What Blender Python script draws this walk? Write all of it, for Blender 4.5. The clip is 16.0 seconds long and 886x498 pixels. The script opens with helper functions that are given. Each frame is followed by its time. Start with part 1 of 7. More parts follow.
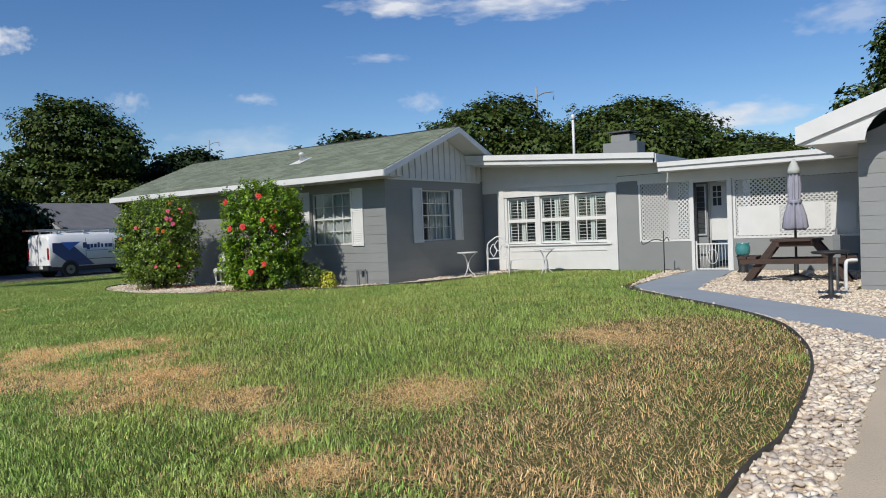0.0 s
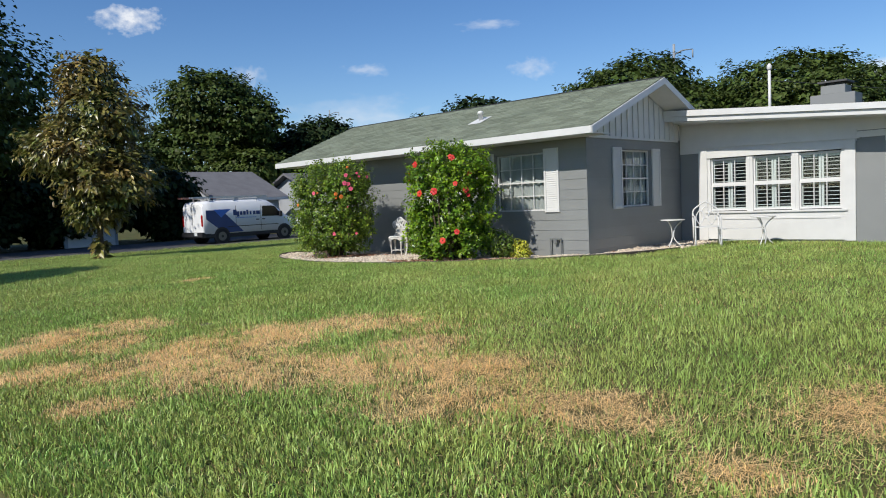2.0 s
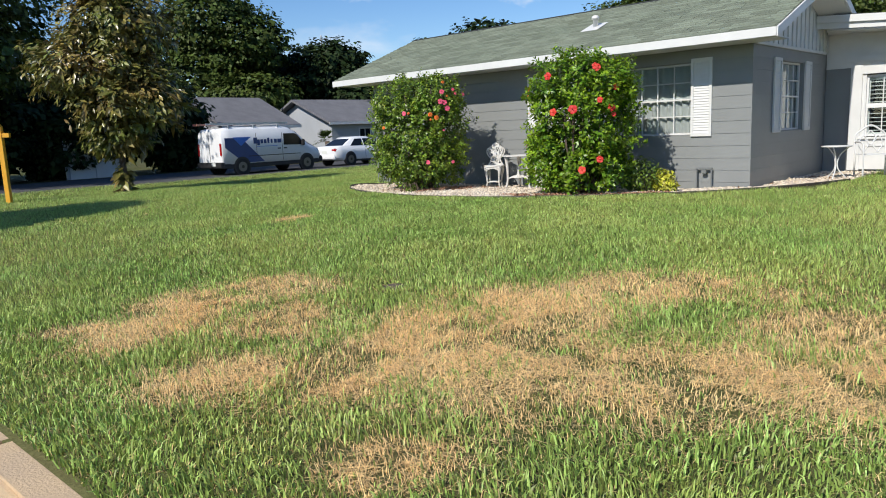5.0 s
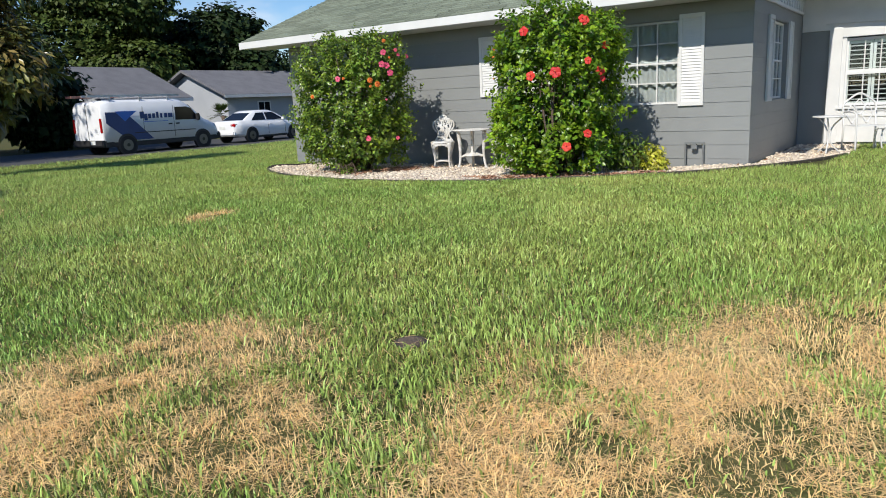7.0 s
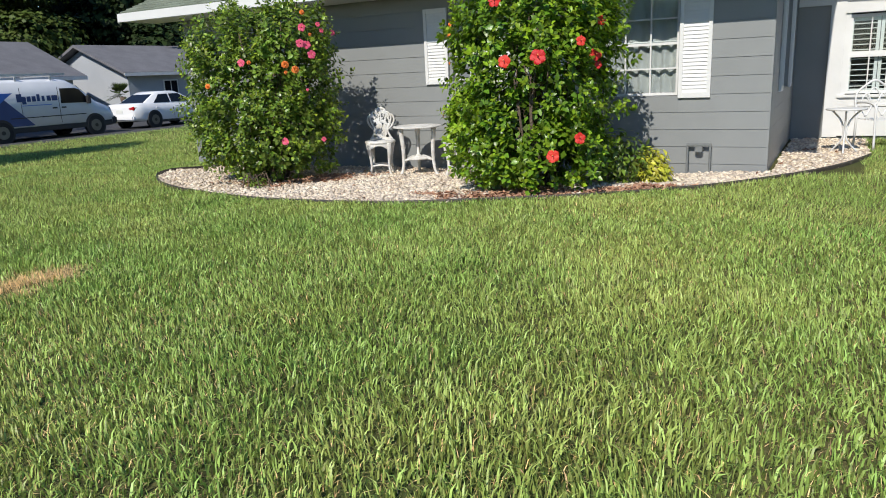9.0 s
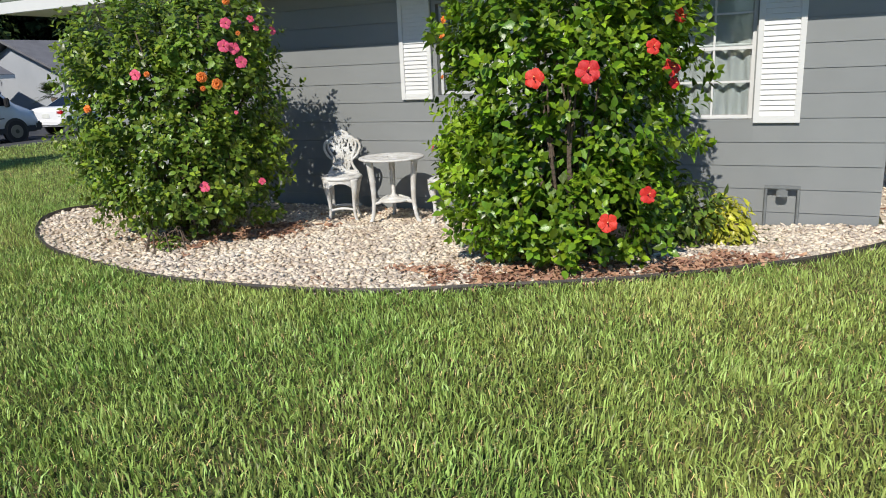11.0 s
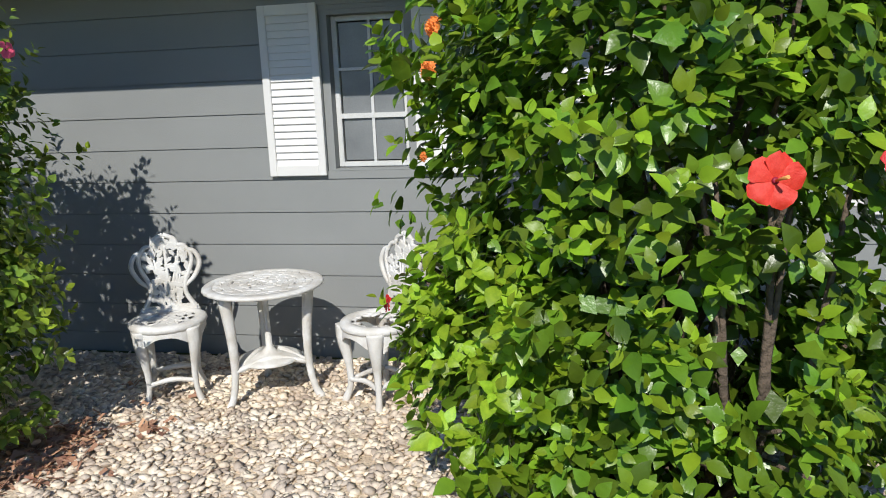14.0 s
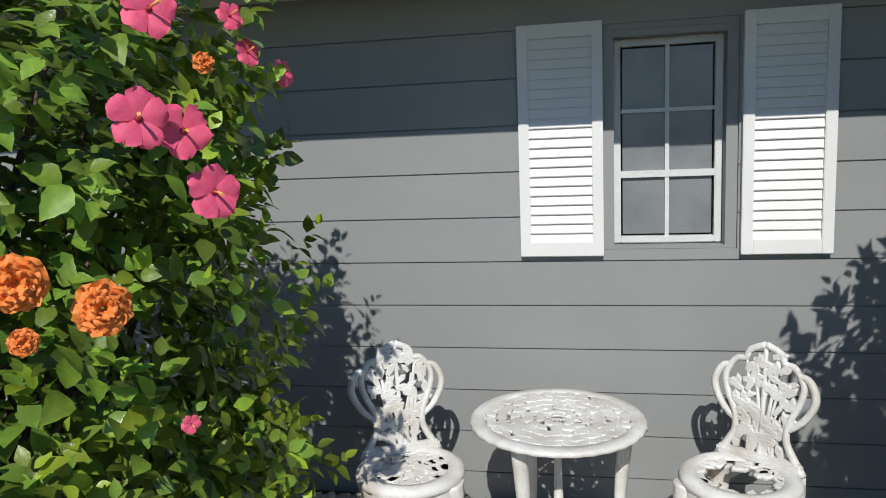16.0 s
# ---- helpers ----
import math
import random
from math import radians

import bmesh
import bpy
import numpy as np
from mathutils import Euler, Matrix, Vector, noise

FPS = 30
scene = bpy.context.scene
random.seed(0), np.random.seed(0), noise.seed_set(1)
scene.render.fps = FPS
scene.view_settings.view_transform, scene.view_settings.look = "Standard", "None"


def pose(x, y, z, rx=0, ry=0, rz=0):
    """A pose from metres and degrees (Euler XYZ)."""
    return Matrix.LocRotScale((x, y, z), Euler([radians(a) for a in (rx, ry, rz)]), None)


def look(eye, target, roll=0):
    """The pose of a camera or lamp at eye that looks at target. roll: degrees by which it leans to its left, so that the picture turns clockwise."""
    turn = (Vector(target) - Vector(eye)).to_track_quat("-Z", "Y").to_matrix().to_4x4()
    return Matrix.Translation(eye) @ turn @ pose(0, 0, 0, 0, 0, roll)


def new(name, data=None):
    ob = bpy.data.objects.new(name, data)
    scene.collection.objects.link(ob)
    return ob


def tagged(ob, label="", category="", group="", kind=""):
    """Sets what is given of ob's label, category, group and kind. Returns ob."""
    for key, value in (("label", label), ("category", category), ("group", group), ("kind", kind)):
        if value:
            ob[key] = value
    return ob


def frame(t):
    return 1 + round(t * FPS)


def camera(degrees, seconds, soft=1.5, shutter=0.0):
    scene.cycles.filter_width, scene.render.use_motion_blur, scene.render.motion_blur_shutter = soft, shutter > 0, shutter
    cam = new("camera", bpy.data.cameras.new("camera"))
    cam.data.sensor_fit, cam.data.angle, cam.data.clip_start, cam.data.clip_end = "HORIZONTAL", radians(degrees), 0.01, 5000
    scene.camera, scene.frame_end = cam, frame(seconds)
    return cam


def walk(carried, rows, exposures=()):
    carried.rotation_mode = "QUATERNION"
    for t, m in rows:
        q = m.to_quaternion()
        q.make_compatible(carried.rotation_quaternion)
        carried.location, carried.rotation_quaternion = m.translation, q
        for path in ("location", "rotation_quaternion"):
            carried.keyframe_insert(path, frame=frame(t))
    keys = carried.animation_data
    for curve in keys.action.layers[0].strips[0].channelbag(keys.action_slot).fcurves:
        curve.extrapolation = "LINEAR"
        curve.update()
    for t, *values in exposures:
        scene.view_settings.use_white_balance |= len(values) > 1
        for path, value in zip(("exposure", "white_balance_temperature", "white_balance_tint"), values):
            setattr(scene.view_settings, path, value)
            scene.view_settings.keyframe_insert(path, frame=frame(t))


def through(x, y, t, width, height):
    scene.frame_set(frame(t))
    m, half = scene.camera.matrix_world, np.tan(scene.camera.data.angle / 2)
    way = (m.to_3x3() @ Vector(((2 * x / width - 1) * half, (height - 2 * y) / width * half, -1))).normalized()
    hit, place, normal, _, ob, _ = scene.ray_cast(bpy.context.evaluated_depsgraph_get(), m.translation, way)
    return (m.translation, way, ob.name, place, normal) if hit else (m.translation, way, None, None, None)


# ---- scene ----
cam = camera(63.6, 16.0, soft=1.0)
METRES, EYE, TILT, LEAN, TURN = 18.8, 1.5, 0.0, 0.0, 35.5
ROWS = [
    (0.0, 0.0, 0.0, 0.0, -0.07, -1.67, 2.45),
    (0.5, -0.0257, 0.0207, -0.001, 2.83, -2.37, 2.48),
    (1.0, -0.0515, 0.0384, -0.0007, 5.39, -2.78, 2.5),
    (1.5, -0.0785, 0.0546, -0.0003, 7.5, -3.18, 2.54),
    (2.0, -0.1053, 0.0728, -0.0, 8.53, -3.8, 2.56),
    (2.5, -0.1331, 0.0895, -0.0002, 9.28, -4.33, 2.56),
    (3.0, -0.1597, 0.1094, -0.0021, 9.52, -5.35, 2.54),
    (3.5, -0.1868, 0.1263, -0.0023, 9.45, -6.32, 2.55),
    (4.0, -0.211, 0.1431, -0.0018, 9.04, -7.62, 2.55),
    (6.5, -0.3016, 0.2623, -0.0069, 1.68, -11.07, 2.53),
    (7.0, -0.3101, 0.2973, -0.0059, -0.93, -11.6, 2.54),
    (7.5, -0.3174, 0.3314, -0.0033, -2.81, -11.9, 2.51),
    (8.0, -0.3206, 0.3647, -0.0003, -4.73, -12.89, 2.53),
    (8.5, -0.3228, 0.4, 0.0022, -5.99, -13.48, 2.52),
    (9.0, -0.3182, 0.4336, 0.0043, -7.01, -13.74, 2.53),
    (11.5, -0.3092, 0.6074, 0.0163, -10.84, -14.22, 2.48),
    (12.0, -0.3044, 0.6395, 0.0179, -12.08, -13.92, 2.48),
    (12.5, -0.3027, 0.6679, 0.0188, -15.06, -13.57, 2.43),
    (13.0, -0.3002, 0.693, 0.0189, -19.88, -13.37, 2.42),
    (13.5, -0.302, 0.7199, 0.0213, -23.7, -12.87, 2.23),
    (14.0, -0.3118, 0.7478, 0.0203, -25.13, -11.84, 2.12),
    (14.5, -0.3231, 0.7742, 0.0197, -25.74, -10.98, 2.09),
    (15.0, -0.333, 0.7988, 0.0235, -25.68, -10.14, 2.11),
    (15.5, -0.3453, 0.8202, 0.0238, -25.39, -8.97, 2.15),
    (16.0, -0.3523, 0.8406, 0.0235, -24.92, -7.84, 2.23),
]
EXPO = [(0.0, -0.08, 6500, 10), (2.0, 0.08, 6500, 10), (3.5, 0.22, 6500, 10), (7.0, 0.25, 6500, 10), (9.0, 0.22, 6500, 10), (12.5, 0.16, 6450, 10), (14.5, 0.24, 6300, 10), (16.0, 0.12, 6300, 10)]
walk(cam, [(t, pose(0, 0, EYE, TILT, LEAN, TURN) @ pose(METRES * x, METRES * y, METRES * z, 90 + pitch, roll, yaw)) for t, x, y, z, yaw, pitch, roll in ROWS], EXPO)

# ---- light ----
SUN_AZ, SUN_EL = -3.0, 40.5          # degrees west of the house front's normal, height above the horizon
az, el = radians(SUN_AZ), radians(SUN_EL)
to_sun = Vector((-math.sin(az) * math.cos(el), -math.cos(az) * math.cos(el), math.sin(el)))
sun = new("sun", bpy.data.lights.new("sun", "SUN"))
sun.data.energy, sun.data.angle, sun.data.color = 4.3, radians(0.5), (1.0, 0.95, 0.86)
sun.matrix_world = look(to_sun * 60, (0, 0, 0))
world = bpy.data.worlds.new("world")
scene.world = world
world.use_nodes = True
wt = world.node_tree
sky = wt.nodes.new("ShaderNodeTexSky")
sky.sky_type, sky.sun_disc = "NISHITA", False
sky.sun_elevation, sky.sun_rotation = el, math.atan2(to_sun.x, to_sun.y)
sky.air_density, sky.dust_density, sky.ozone_density = 1.0, 0.15, 4.0
deeper = wt.nodes.new("ShaderNodeHueSaturation")
deeper.inputs["Hue"].default_value, deeper.inputs["Saturation"].default_value, deeper.inputs["Value"].default_value = 0.507, 1.2, 1.1
wt.links.new(sky.outputs[0], deeper.inputs["Color"])
wt.links.new(deeper.outputs[0], wt.nodes["Background"].inputs[0])
wt.nodes["Background"].inputs[1].default_value = 0.1

# ---- small tools ----
def smooth(a, b, v):
    s = np.clip((v - a) / (b - a), 0, 1)
    return s * s * (3 - 2 * s)


def ground_z(x, y):
    """Height of the lawn: it rises from the street to the house and falls to the side street."""
    return 0.29 * smooth(-0.5, 7.0, y) * (1 - smooth(18.0, 32.0, -x)) - 0.05 * smooth(10.9, 11.7, y) * smooth(10.6, 11.4, -x)


def box(bm, x0, x1, y0, y1, z0, z1, bevel=0.0):
    m = Matrix.Translation(((x0 + x1) / 2, (y0 + y1) / 2, (z0 + z1) / 2)) @ Matrix.Diagonal((abs(x1 - x0), abs(y1 - y0), abs(z1 - z0), 1))
    made = bmesh.ops.create_cube(bm, size=1, matrix=m)
    if bevel:
        edges = list({e for v in made["verts"] for e in v.link_edges})
        bmesh.ops.bevel(bm, geom=edges, offset=bevel, segments=2, affect="EDGES")
    return bm


def boxes(*rows, bevel=0.0):
    bm = bmesh.new()
    for r in rows:
        box(bm, *r, bevel=bevel)
    return bm


def prism(bm, ring, axis, a, b):
    """A solid from a ring of 2D points drawn out along an axis from a to b."""
    def at(p, v):
        return {"x": (v, p[0], p[1]), "y": (p[0], v, p[1]), "z": (p[0], p[1], v)}[axis]
    lo, hi = [bm.verts.new(at(p, a)) for p in ring], [bm.verts.new(at(p, b)) for p in ring]
    n = len(ring)
    bm.faces.new(lo), bm.faces.new(hi[::-1])
    for i in range(n):
        bm.faces.new((lo[i], hi[i], hi[(i + 1) % n], lo[(i + 1) % n]))
    bmesh.ops.recalc_face_normals(bm, faces=bm.faces)
    return bm


def tube(bm, points, r0, r1=None, sides=8, caps=True):
    """A round bar along points; its radius goes from r0 to r1."""
    r1 = r0 if r1 is None else r1
    pts = [Vector(p) for p in points]
    rings, n = [], len(pts)
    side = None
    for i, p in enumerate(pts):
        way = (pts[min(i + 1, n - 1)] - pts[max(i - 1, 0)]).normalized()
        if side is None:
            side = way.orthogonal().normalized()
        side = (side - way * side.dot(way)).normalized()
        up = way.cross(side)
        r = r0 + (r1 - r0) * i / max(1, n - 1)
        rings.append([bm.verts.new(p + (side * math.cos(a) + up * math.sin(a)) * r) for a in (2 * math.pi * k / sides for k in range(sides))])
    for a, b in zip(rings, rings[1:]):
        for k in range(sides):
            f = bm.faces.new((a[k], a[(k + 1) % sides], b[(k + 1) % sides], b[k]))
            f.smooth = True
    if caps:
        bm.faces.new(rings[0][::-1]), bm.faces.new(rings[-1])
    return bm


def lathe(bm, profile, sides=16, at=(0, 0, 0)):
    rings = [[bm.verts.new((at[0] + r * math.cos(2 * math.pi * k / sides), at[1] + r * math.sin(2 * math.pi * k / sides), at[2] + z)) for k in range(sides)] for r, z in profile]
    for a, b in zip(rings, rings[1:]):
        for k in range(sides):
            bm.faces.new((a[k], a[(k + 1) % sides], b[(k + 1) % sides], b[k])).smooth = True
    bm.faces.new(rings[0][::-1]), bm.faces.new(rings[-1])
    return bm


def curve_pts(points, n=12):
    """A smooth line through points (Catmull-Rom)."""
    p = [Vector(q) for q in points]
    p = [p[0] * 2 - p[1]] + p + [p[-1] * 2 - p[-2]]
    out = []
    for i in range(1, len(p) - 2):
        for k in range(n):
            t = k / n
            out.append(0.5 * (2 * p[i] + (p[i + 1] - p[i - 1]) * t + (2 * p[i - 1] - 5 * p[i] + 4 * p[i + 1] - p[i + 2]) * t * t + (3 * p[i] - p[i - 1] - 3 * p[i + 1] + p[i + 2]) * t ** 3))
    return out + [p[-2]]


def to_mesh(name, bm, material):
    me = bpy.data.meshes.new(name)
    bm.to_mesh(me)
    bm.free()
    for m in material if isinstance(material, (list, tuple)) else [material]:
        me.materials.append(m)
    return me


def cloudy(px, py, size, seed):
    """Smooth noise from 0 to 1 over the plan."""
    g = np.random.default_rng(seed).random((257, 257))
    u, v = px / size, py / size
    i, j = np.floor(u).astype(int), np.floor(v).astype(int)
    a, b = u - i, v - j
    a, b = a * a * (3 - 2 * a), b * b * (3 - 2 * b)
    i, j, k, l = i % 257, j % 257, (i + 1) % 257, (j + 1) % 257
    return (g[i, j] * (1 - a) + g[k, j] * a) * (1 - b) + (g[i, l] * (1 - a) + g[k, l] * a) * b


def part(name, bm, material, parent=None, label=""):
    ob = new(name, to_mesh(name, bm, material) if isinstance(bm, bmesh.types.BMesh) else bm)
    ob.parent = parent
    return tagged(ob, label)


def thing(name, at, label, category, group="", kind="", turn=0):
    ob = new(name)
    ob.empty_display_size = 0.2
    ob.matrix_world = pose(*at, 0, 0, turn)
    return tagged(ob, label, category, group, kind)


def arrays(name, verts, faces, material, smooth_faces=False):
    """A mesh from numpy arrays: verts (n, 3) and faces (m, 3 or 4)."""
    me = bpy.data.meshes.new(name)
    m, k = faces.shape
    me.vertices.add(len(verts)), me.loops.add(m * k), me.polygons.add(m)
    me.vertices.foreach_set("co", verts.astype(np.float32).ravel())
    me.loops.foreach_set("vertex_index", faces.astype(np.int32).ravel())
    me.polygons.foreach_set("loop_start", np.arange(0, m * k, k, dtype=np.int32))
    if smooth_faces:
        me.polygons.foreach_set("use_smooth", np.ones(m, dtype=bool))
    me.update(calc_edges=True)
    for q in material if isinstance(material, (list, tuple)) else [material]:
        me.materials.append(q)
    return me


# ---- materials ----
def mat(name, a, b=None, scale=6.0, rough=0.6, bump=0.0, bump_scale=80.0, metal=0.0, island=0.0, spread=0.5, fine=0.15, rnd=0.0, through=0.0, stretch=(1, 1, 1), spec=0.5):
    """A procedural surface: colours a and b in large patches, fine grain on top, relief, and a tint for each loose piece (island) or object (rnd)."""
    m = bpy.data.materials.new(name)
    m.use_nodes = True
    t, n = m.node_tree, m.node_tree.nodes
    bsdf = n["Principled BSDF"]
    bsdf.inputs["Roughness"].default_value, bsdf.inputs["Metallic"].default_value = rough, metal
    bsdf.inputs["Specular IOR Level"].default_value = spec
    co = n.new("ShaderNodeTexCoord")
    mp = n.new("ShaderNodeMapping")
    mp.inputs["Scale"].default_value = stretch
    t.links.new(co.outputs["Object"], mp.inputs[0])
    big = n.new("ShaderNodeTexNoise")
    big.inputs["Scale"].default_value, big.inputs["Detail"].default_value = scale, 5
    t.links.new(mp.outputs[0], big.inputs["Vector"])
    ramp = n.new("ShaderNodeMapRange")
    ramp.inputs[1].default_value, ramp.inputs[2].default_value = 0.5 - spread / 2, 0.5 + spread / 2
    t.links.new(big.outputs[0], ramp.inputs[0])
    mix = n.new("ShaderNodeMix")
    mix.data_type = "RGBA"
    mix.inputs[6].default_value = (*a, 1)
    mix.inputs[7].default_value = (*(b or tuple(c * 0.82 for c in a)), 1)
    t.links.new(ramp.outputs[0], mix.inputs[0])
    grain = n.new("ShaderNodeTexNoise")
    grain.inputs["Scale"].default_value, grain.inputs["Detail"].default_value = bump_scale, 3
    t.links.new(mp.outputs[0], grain.inputs["Vector"])
    val = n.new("ShaderNodeMapRange")
    val.inputs[3].default_value, val.inputs[4].default_value = 1 - fine, 1 + fine
    t.links.new(grain.outputs[0], val.inputs[0])
    hsv = n.new("ShaderNodeHueSaturation")
    t.links.new(mix.outputs[2], hsv.inputs["Color"])
    last = val.outputs[0]
    for amount, kind, socket in ((island, "ShaderNodeNewGeometry", "Random Per Island"), (rnd, "ShaderNodeObjectInfo", "Random")):
        if amount:
            src = n.new(kind)
            r = n.new("ShaderNodeMapRange")
            r.inputs[3].default_value, r.inputs[4].default_value = 1 - amount, 1 + amount
            t.links.new(src.outputs[socket], r.inputs[0])
            mul = n.new("ShaderNodeMath")
            mul.operation = "MULTIPLY"
            t.links.new(last, mul.inputs[0]), t.links.new(r.outputs[0], mul.inputs[1])
            last = mul.outputs[0]
            hue = n.new("ShaderNodeMapRange")
            hue.inputs[3].default_value, hue.inputs[4].default_value = 0.5 - amount * 0.03, 0.5 + amount * 0.03
            t.links.new(src.outputs[socket], hue.inputs[0])
            t.links.new(hue.outputs[0], hsv.inputs["Hue"])
    t.links.new(last, hsv.inputs["Value"])
    t.links.new(hsv.outputs[0], bsdf.inputs["Base Color"])
    if bump:
        bn = n.new("ShaderNodeBump")
        bn.inputs["Strength"].default_value, bn.inputs["Distance"].default_value = bump, 0.02
        t.links.new(grain.outputs[0], bn.inputs["Height"])
        t.links.new(bn.outputs[0], bsdf.inputs["Normal"])
    if through:
        tr = n.new("ShaderNodeBsdfTranslucent")
        t.links.new(hsv.outputs[0], tr.inputs[0])
        ms = n.new("ShaderNodeMixShader")
        ms.inputs[0].default_value = through
        t.links.new(bsdf.outputs[0], ms.inputs[1]), t.links.new(tr.outputs[0], ms.inputs[2])
        t.links.new(ms.outputs[0], n["Material Output"].inputs[0])
    return m


def glass_mat(name, tint=(0.9, 0.95, 0.95)):
    m = bpy.data.materials.new(name)
    m.use_nodes = True
    t, n = m.node_tree, m.node_tree.nodes
    n.remove(n["Principled BSDF"])
    gl, tr, ms, lw = n.new("ShaderNodeBsdfGlossy"), n.new("ShaderNodeBsdfTransparent"), n.new("ShaderNodeMixShader"), n.new("ShaderNodeLayerWeight")
    gl.inputs["Roughness"].default_value = 0.02
    tr.inputs[0].default_value = (*tint, 1)
    rise = n.new("ShaderNodeMath")
    rise.operation = "POWER"
    rise.inputs[1].default_value = 4.0
    sheen = n.new("ShaderNodeMapRange")
    sheen.inputs[3].default_value, sheen.inputs[4].default_value = 0.04, 0.8
    t.links.new(lw.outputs["Facing"], rise.inputs[0]), t.links.new(rise.outputs[0], sheen.inputs[0])
    t.links.new(sheen.outputs[0], ms.inputs[0]), t.links.new(tr.outputs[0], ms.inputs[1]), t.links.new(gl.outputs[0], ms.inputs[2])
    t.links.new(ms.outputs[0], n["Material Output"].inputs[0])
    return m


GREY = mat("grey_wall_paint", (0.24, 0.25, 0.248), (0.215, 0.224, 0.221), 1.5, 0.55, 0.12, 220, fine=0.05)
GREY_B = mat("grey_block_paint", (0.24, 0.25, 0.248), (0.22, 0.229, 0.227), 2.5, 0.5, 0.10, 160, fine=0.05, rnd=0.035)
WHITE = mat("white_paint", (0.68, 0.68, 0.665), (0.61, 0.61, 0.595), 3, 0.45, 0.06, 180, fine=0.04)
WHITE_OLD = mat("worn_white_paint", (0.7, 0.7, 0.68), (0.5, 0.47, 0.42), 9, 0.5, 0.25, 140, fine=0.08, spread=0.35)
SHINGLE = mat("green_shingle", (0.21, 0.24, 0.19), (0.14, 0.165, 0.13), 1.2, 0.95, 0.5, 90, fine=0.35, rnd=0.15, spec=0.15)
SHINGLE_S = mat("green_shingle_rest", (0.18, 0.205, 0.16), (0.145, 0.17, 0.132), 0.8, 0.95, 0.6, 45, fine=0.5, island=0.2, spec=0.15)
DARK_ROOF = mat("dark_ridge_cap", (0.03, 0.035, 0.035), None, 4, 0.9, 0.3, 60)
GLASS = glass_mat("window_glass")
SOIL = mat("lawn_soil", (0.06, 0.085, 0.025), (0.12, 0.1, 0.045), 0.9, 0.95, 0.8, 45, fine=0.5, spec=0.1)
LIVE = mat("grass_blade", (0.26, 0.4, 0.088), (0.43, 0.485, 0.13), 0.8, 0.45, 0, 30, island=0.6, through=0.2, fine=0.2, spec=0.4)
DEAD = mat("dry_grass_blade", (0.95, 0.72, 0.37), (0.9, 0.6, 0.27), 0.8, 0.7, 0, 30, island=0.3, through=0.2, fine=0.2, spec=0.2)
BROWN = mat("brown_grass_blade", (0.64, 0.41, 0.2), (0.8, 0.56, 0.3), 0.8, 0.8, 0, 30, island=0.45, through=0.15, fine=0.2, spec=0.15)
CONCRETE = mat("concrete", (0.53, 0.44, 0.32), (0.45, 0.37, 0.27), 1.5, 0.85, 0.3, 90, fine=0.15)
KERB = mat("kerb_concrete", (0.6, 0.43, 0.25), (0.47, 0.35, 0.23), 3, 0.85, 0.35, 70, fine=0.2)
PATH = mat("blue_grey_path_paint", (0.3, 0.34, 0.38), (0.26, 0.295, 0.33), 1.3, 0.7, 0.2, 120, fine=0.08)
ASPHALT = mat("asphalt", (0.075, 0.075, 0.078), (0.05, 0.05, 0.052), 1.2, 0.9, 0.4, 120, fine=0.3)
EDGING = mat("black_edging", (0.03, 0.027, 0.022), (0.07, 0.055, 0.04), 8, 0.6, 0.2, 60)
BEDBASE = mat("pebble_bed_sand", (0.66, 0.57, 0.44), (0.52, 0.4, 0.28), 4, 0.95, 0.6, 60, fine=0.4)
PEBBLE = mat("pebble", (0.71, 0.63, 0.52), (0.54, 0.43, 0.32), 3.0, 0.8, 0.3, 60, rnd=0.34, fine=0.15)
PEBBLE_S = mat("pebble_rest", (0.71, 0.63, 0.52), (0.54, 0.43, 0.32), 3.0, 0.8, 0.3, 60, island=0.36, fine=0.15)
LEAF = mat("hibiscus_leaf", (0.085, 0.155, 0.024), (0.2, 0.28, 0.038), 3.5, 0.32, 0.15, 40, island=0.5, through=0.32, fine=0.15)
# the near copies of LEAF and LIME carry sunlight in their lighter colour
LEAF_LIT = mat("sunlit_hibiscus_leaf_near", (0.13, 0.24, 0.034), (0.3, 0.42, 0.05), 3.5, 0.34, 0.15, 40, rnd=0.4, through=0.4, fine=0.15)
YOUNG = mat("young_hibiscus_leaf", (0.22, 0.34, 0.03), (0.36, 0.44, 0.04), 4.0, 0.4, 0.15, 40, island=0.4, through=0.4, fine=0.15)
LIME = mat("lush_hibiscus_leaf", (0.07, 0.15, 0.013), (0.17, 0.275, 0.02), 3.0, 0.33, 0.15, 40, island=0.5, through=0.3, fine=0.15)
LIME_LIT = mat("lush_sunlit_leaf_near", (0.2, 0.35, 0.022), (0.42, 0.57, 0.035), 3.0, 0.38, 0.15, 40, rnd=0.4, through=0.4, fine=0.15)
LIME_Y = mat("bright_hibiscus_leaf", (0.19, 0.335, 0.018), (0.35, 0.49, 0.027), 4.0, 0.4, 0.15, 40, island=0.4, through=0.42, fine=0.15)
BARK = mat("bark", (0.14, 0.1, 0.07), (0.08, 0.06, 0.045), 8, 0.9, 0.8, 40, fine=0.3)
OAK = mat("oak_leaf", (0.042, 0.072, 0.014), (0.09, 0.12, 0.024), 0.4, 0.55, 0, 8, island=0.4, through=0.15, fine=0.2, spec=0.25)
# darker copy of OAK: the crowns' shade is put into the colour
SHADELEAF = mat("leaf_in_shade", (0.017, 0.032, 0.009), (0.03, 0.05, 0.013), 0.4, 0.6, 0, 8, island=0.4, through=0.1, fine=0.2, spec=0.2)

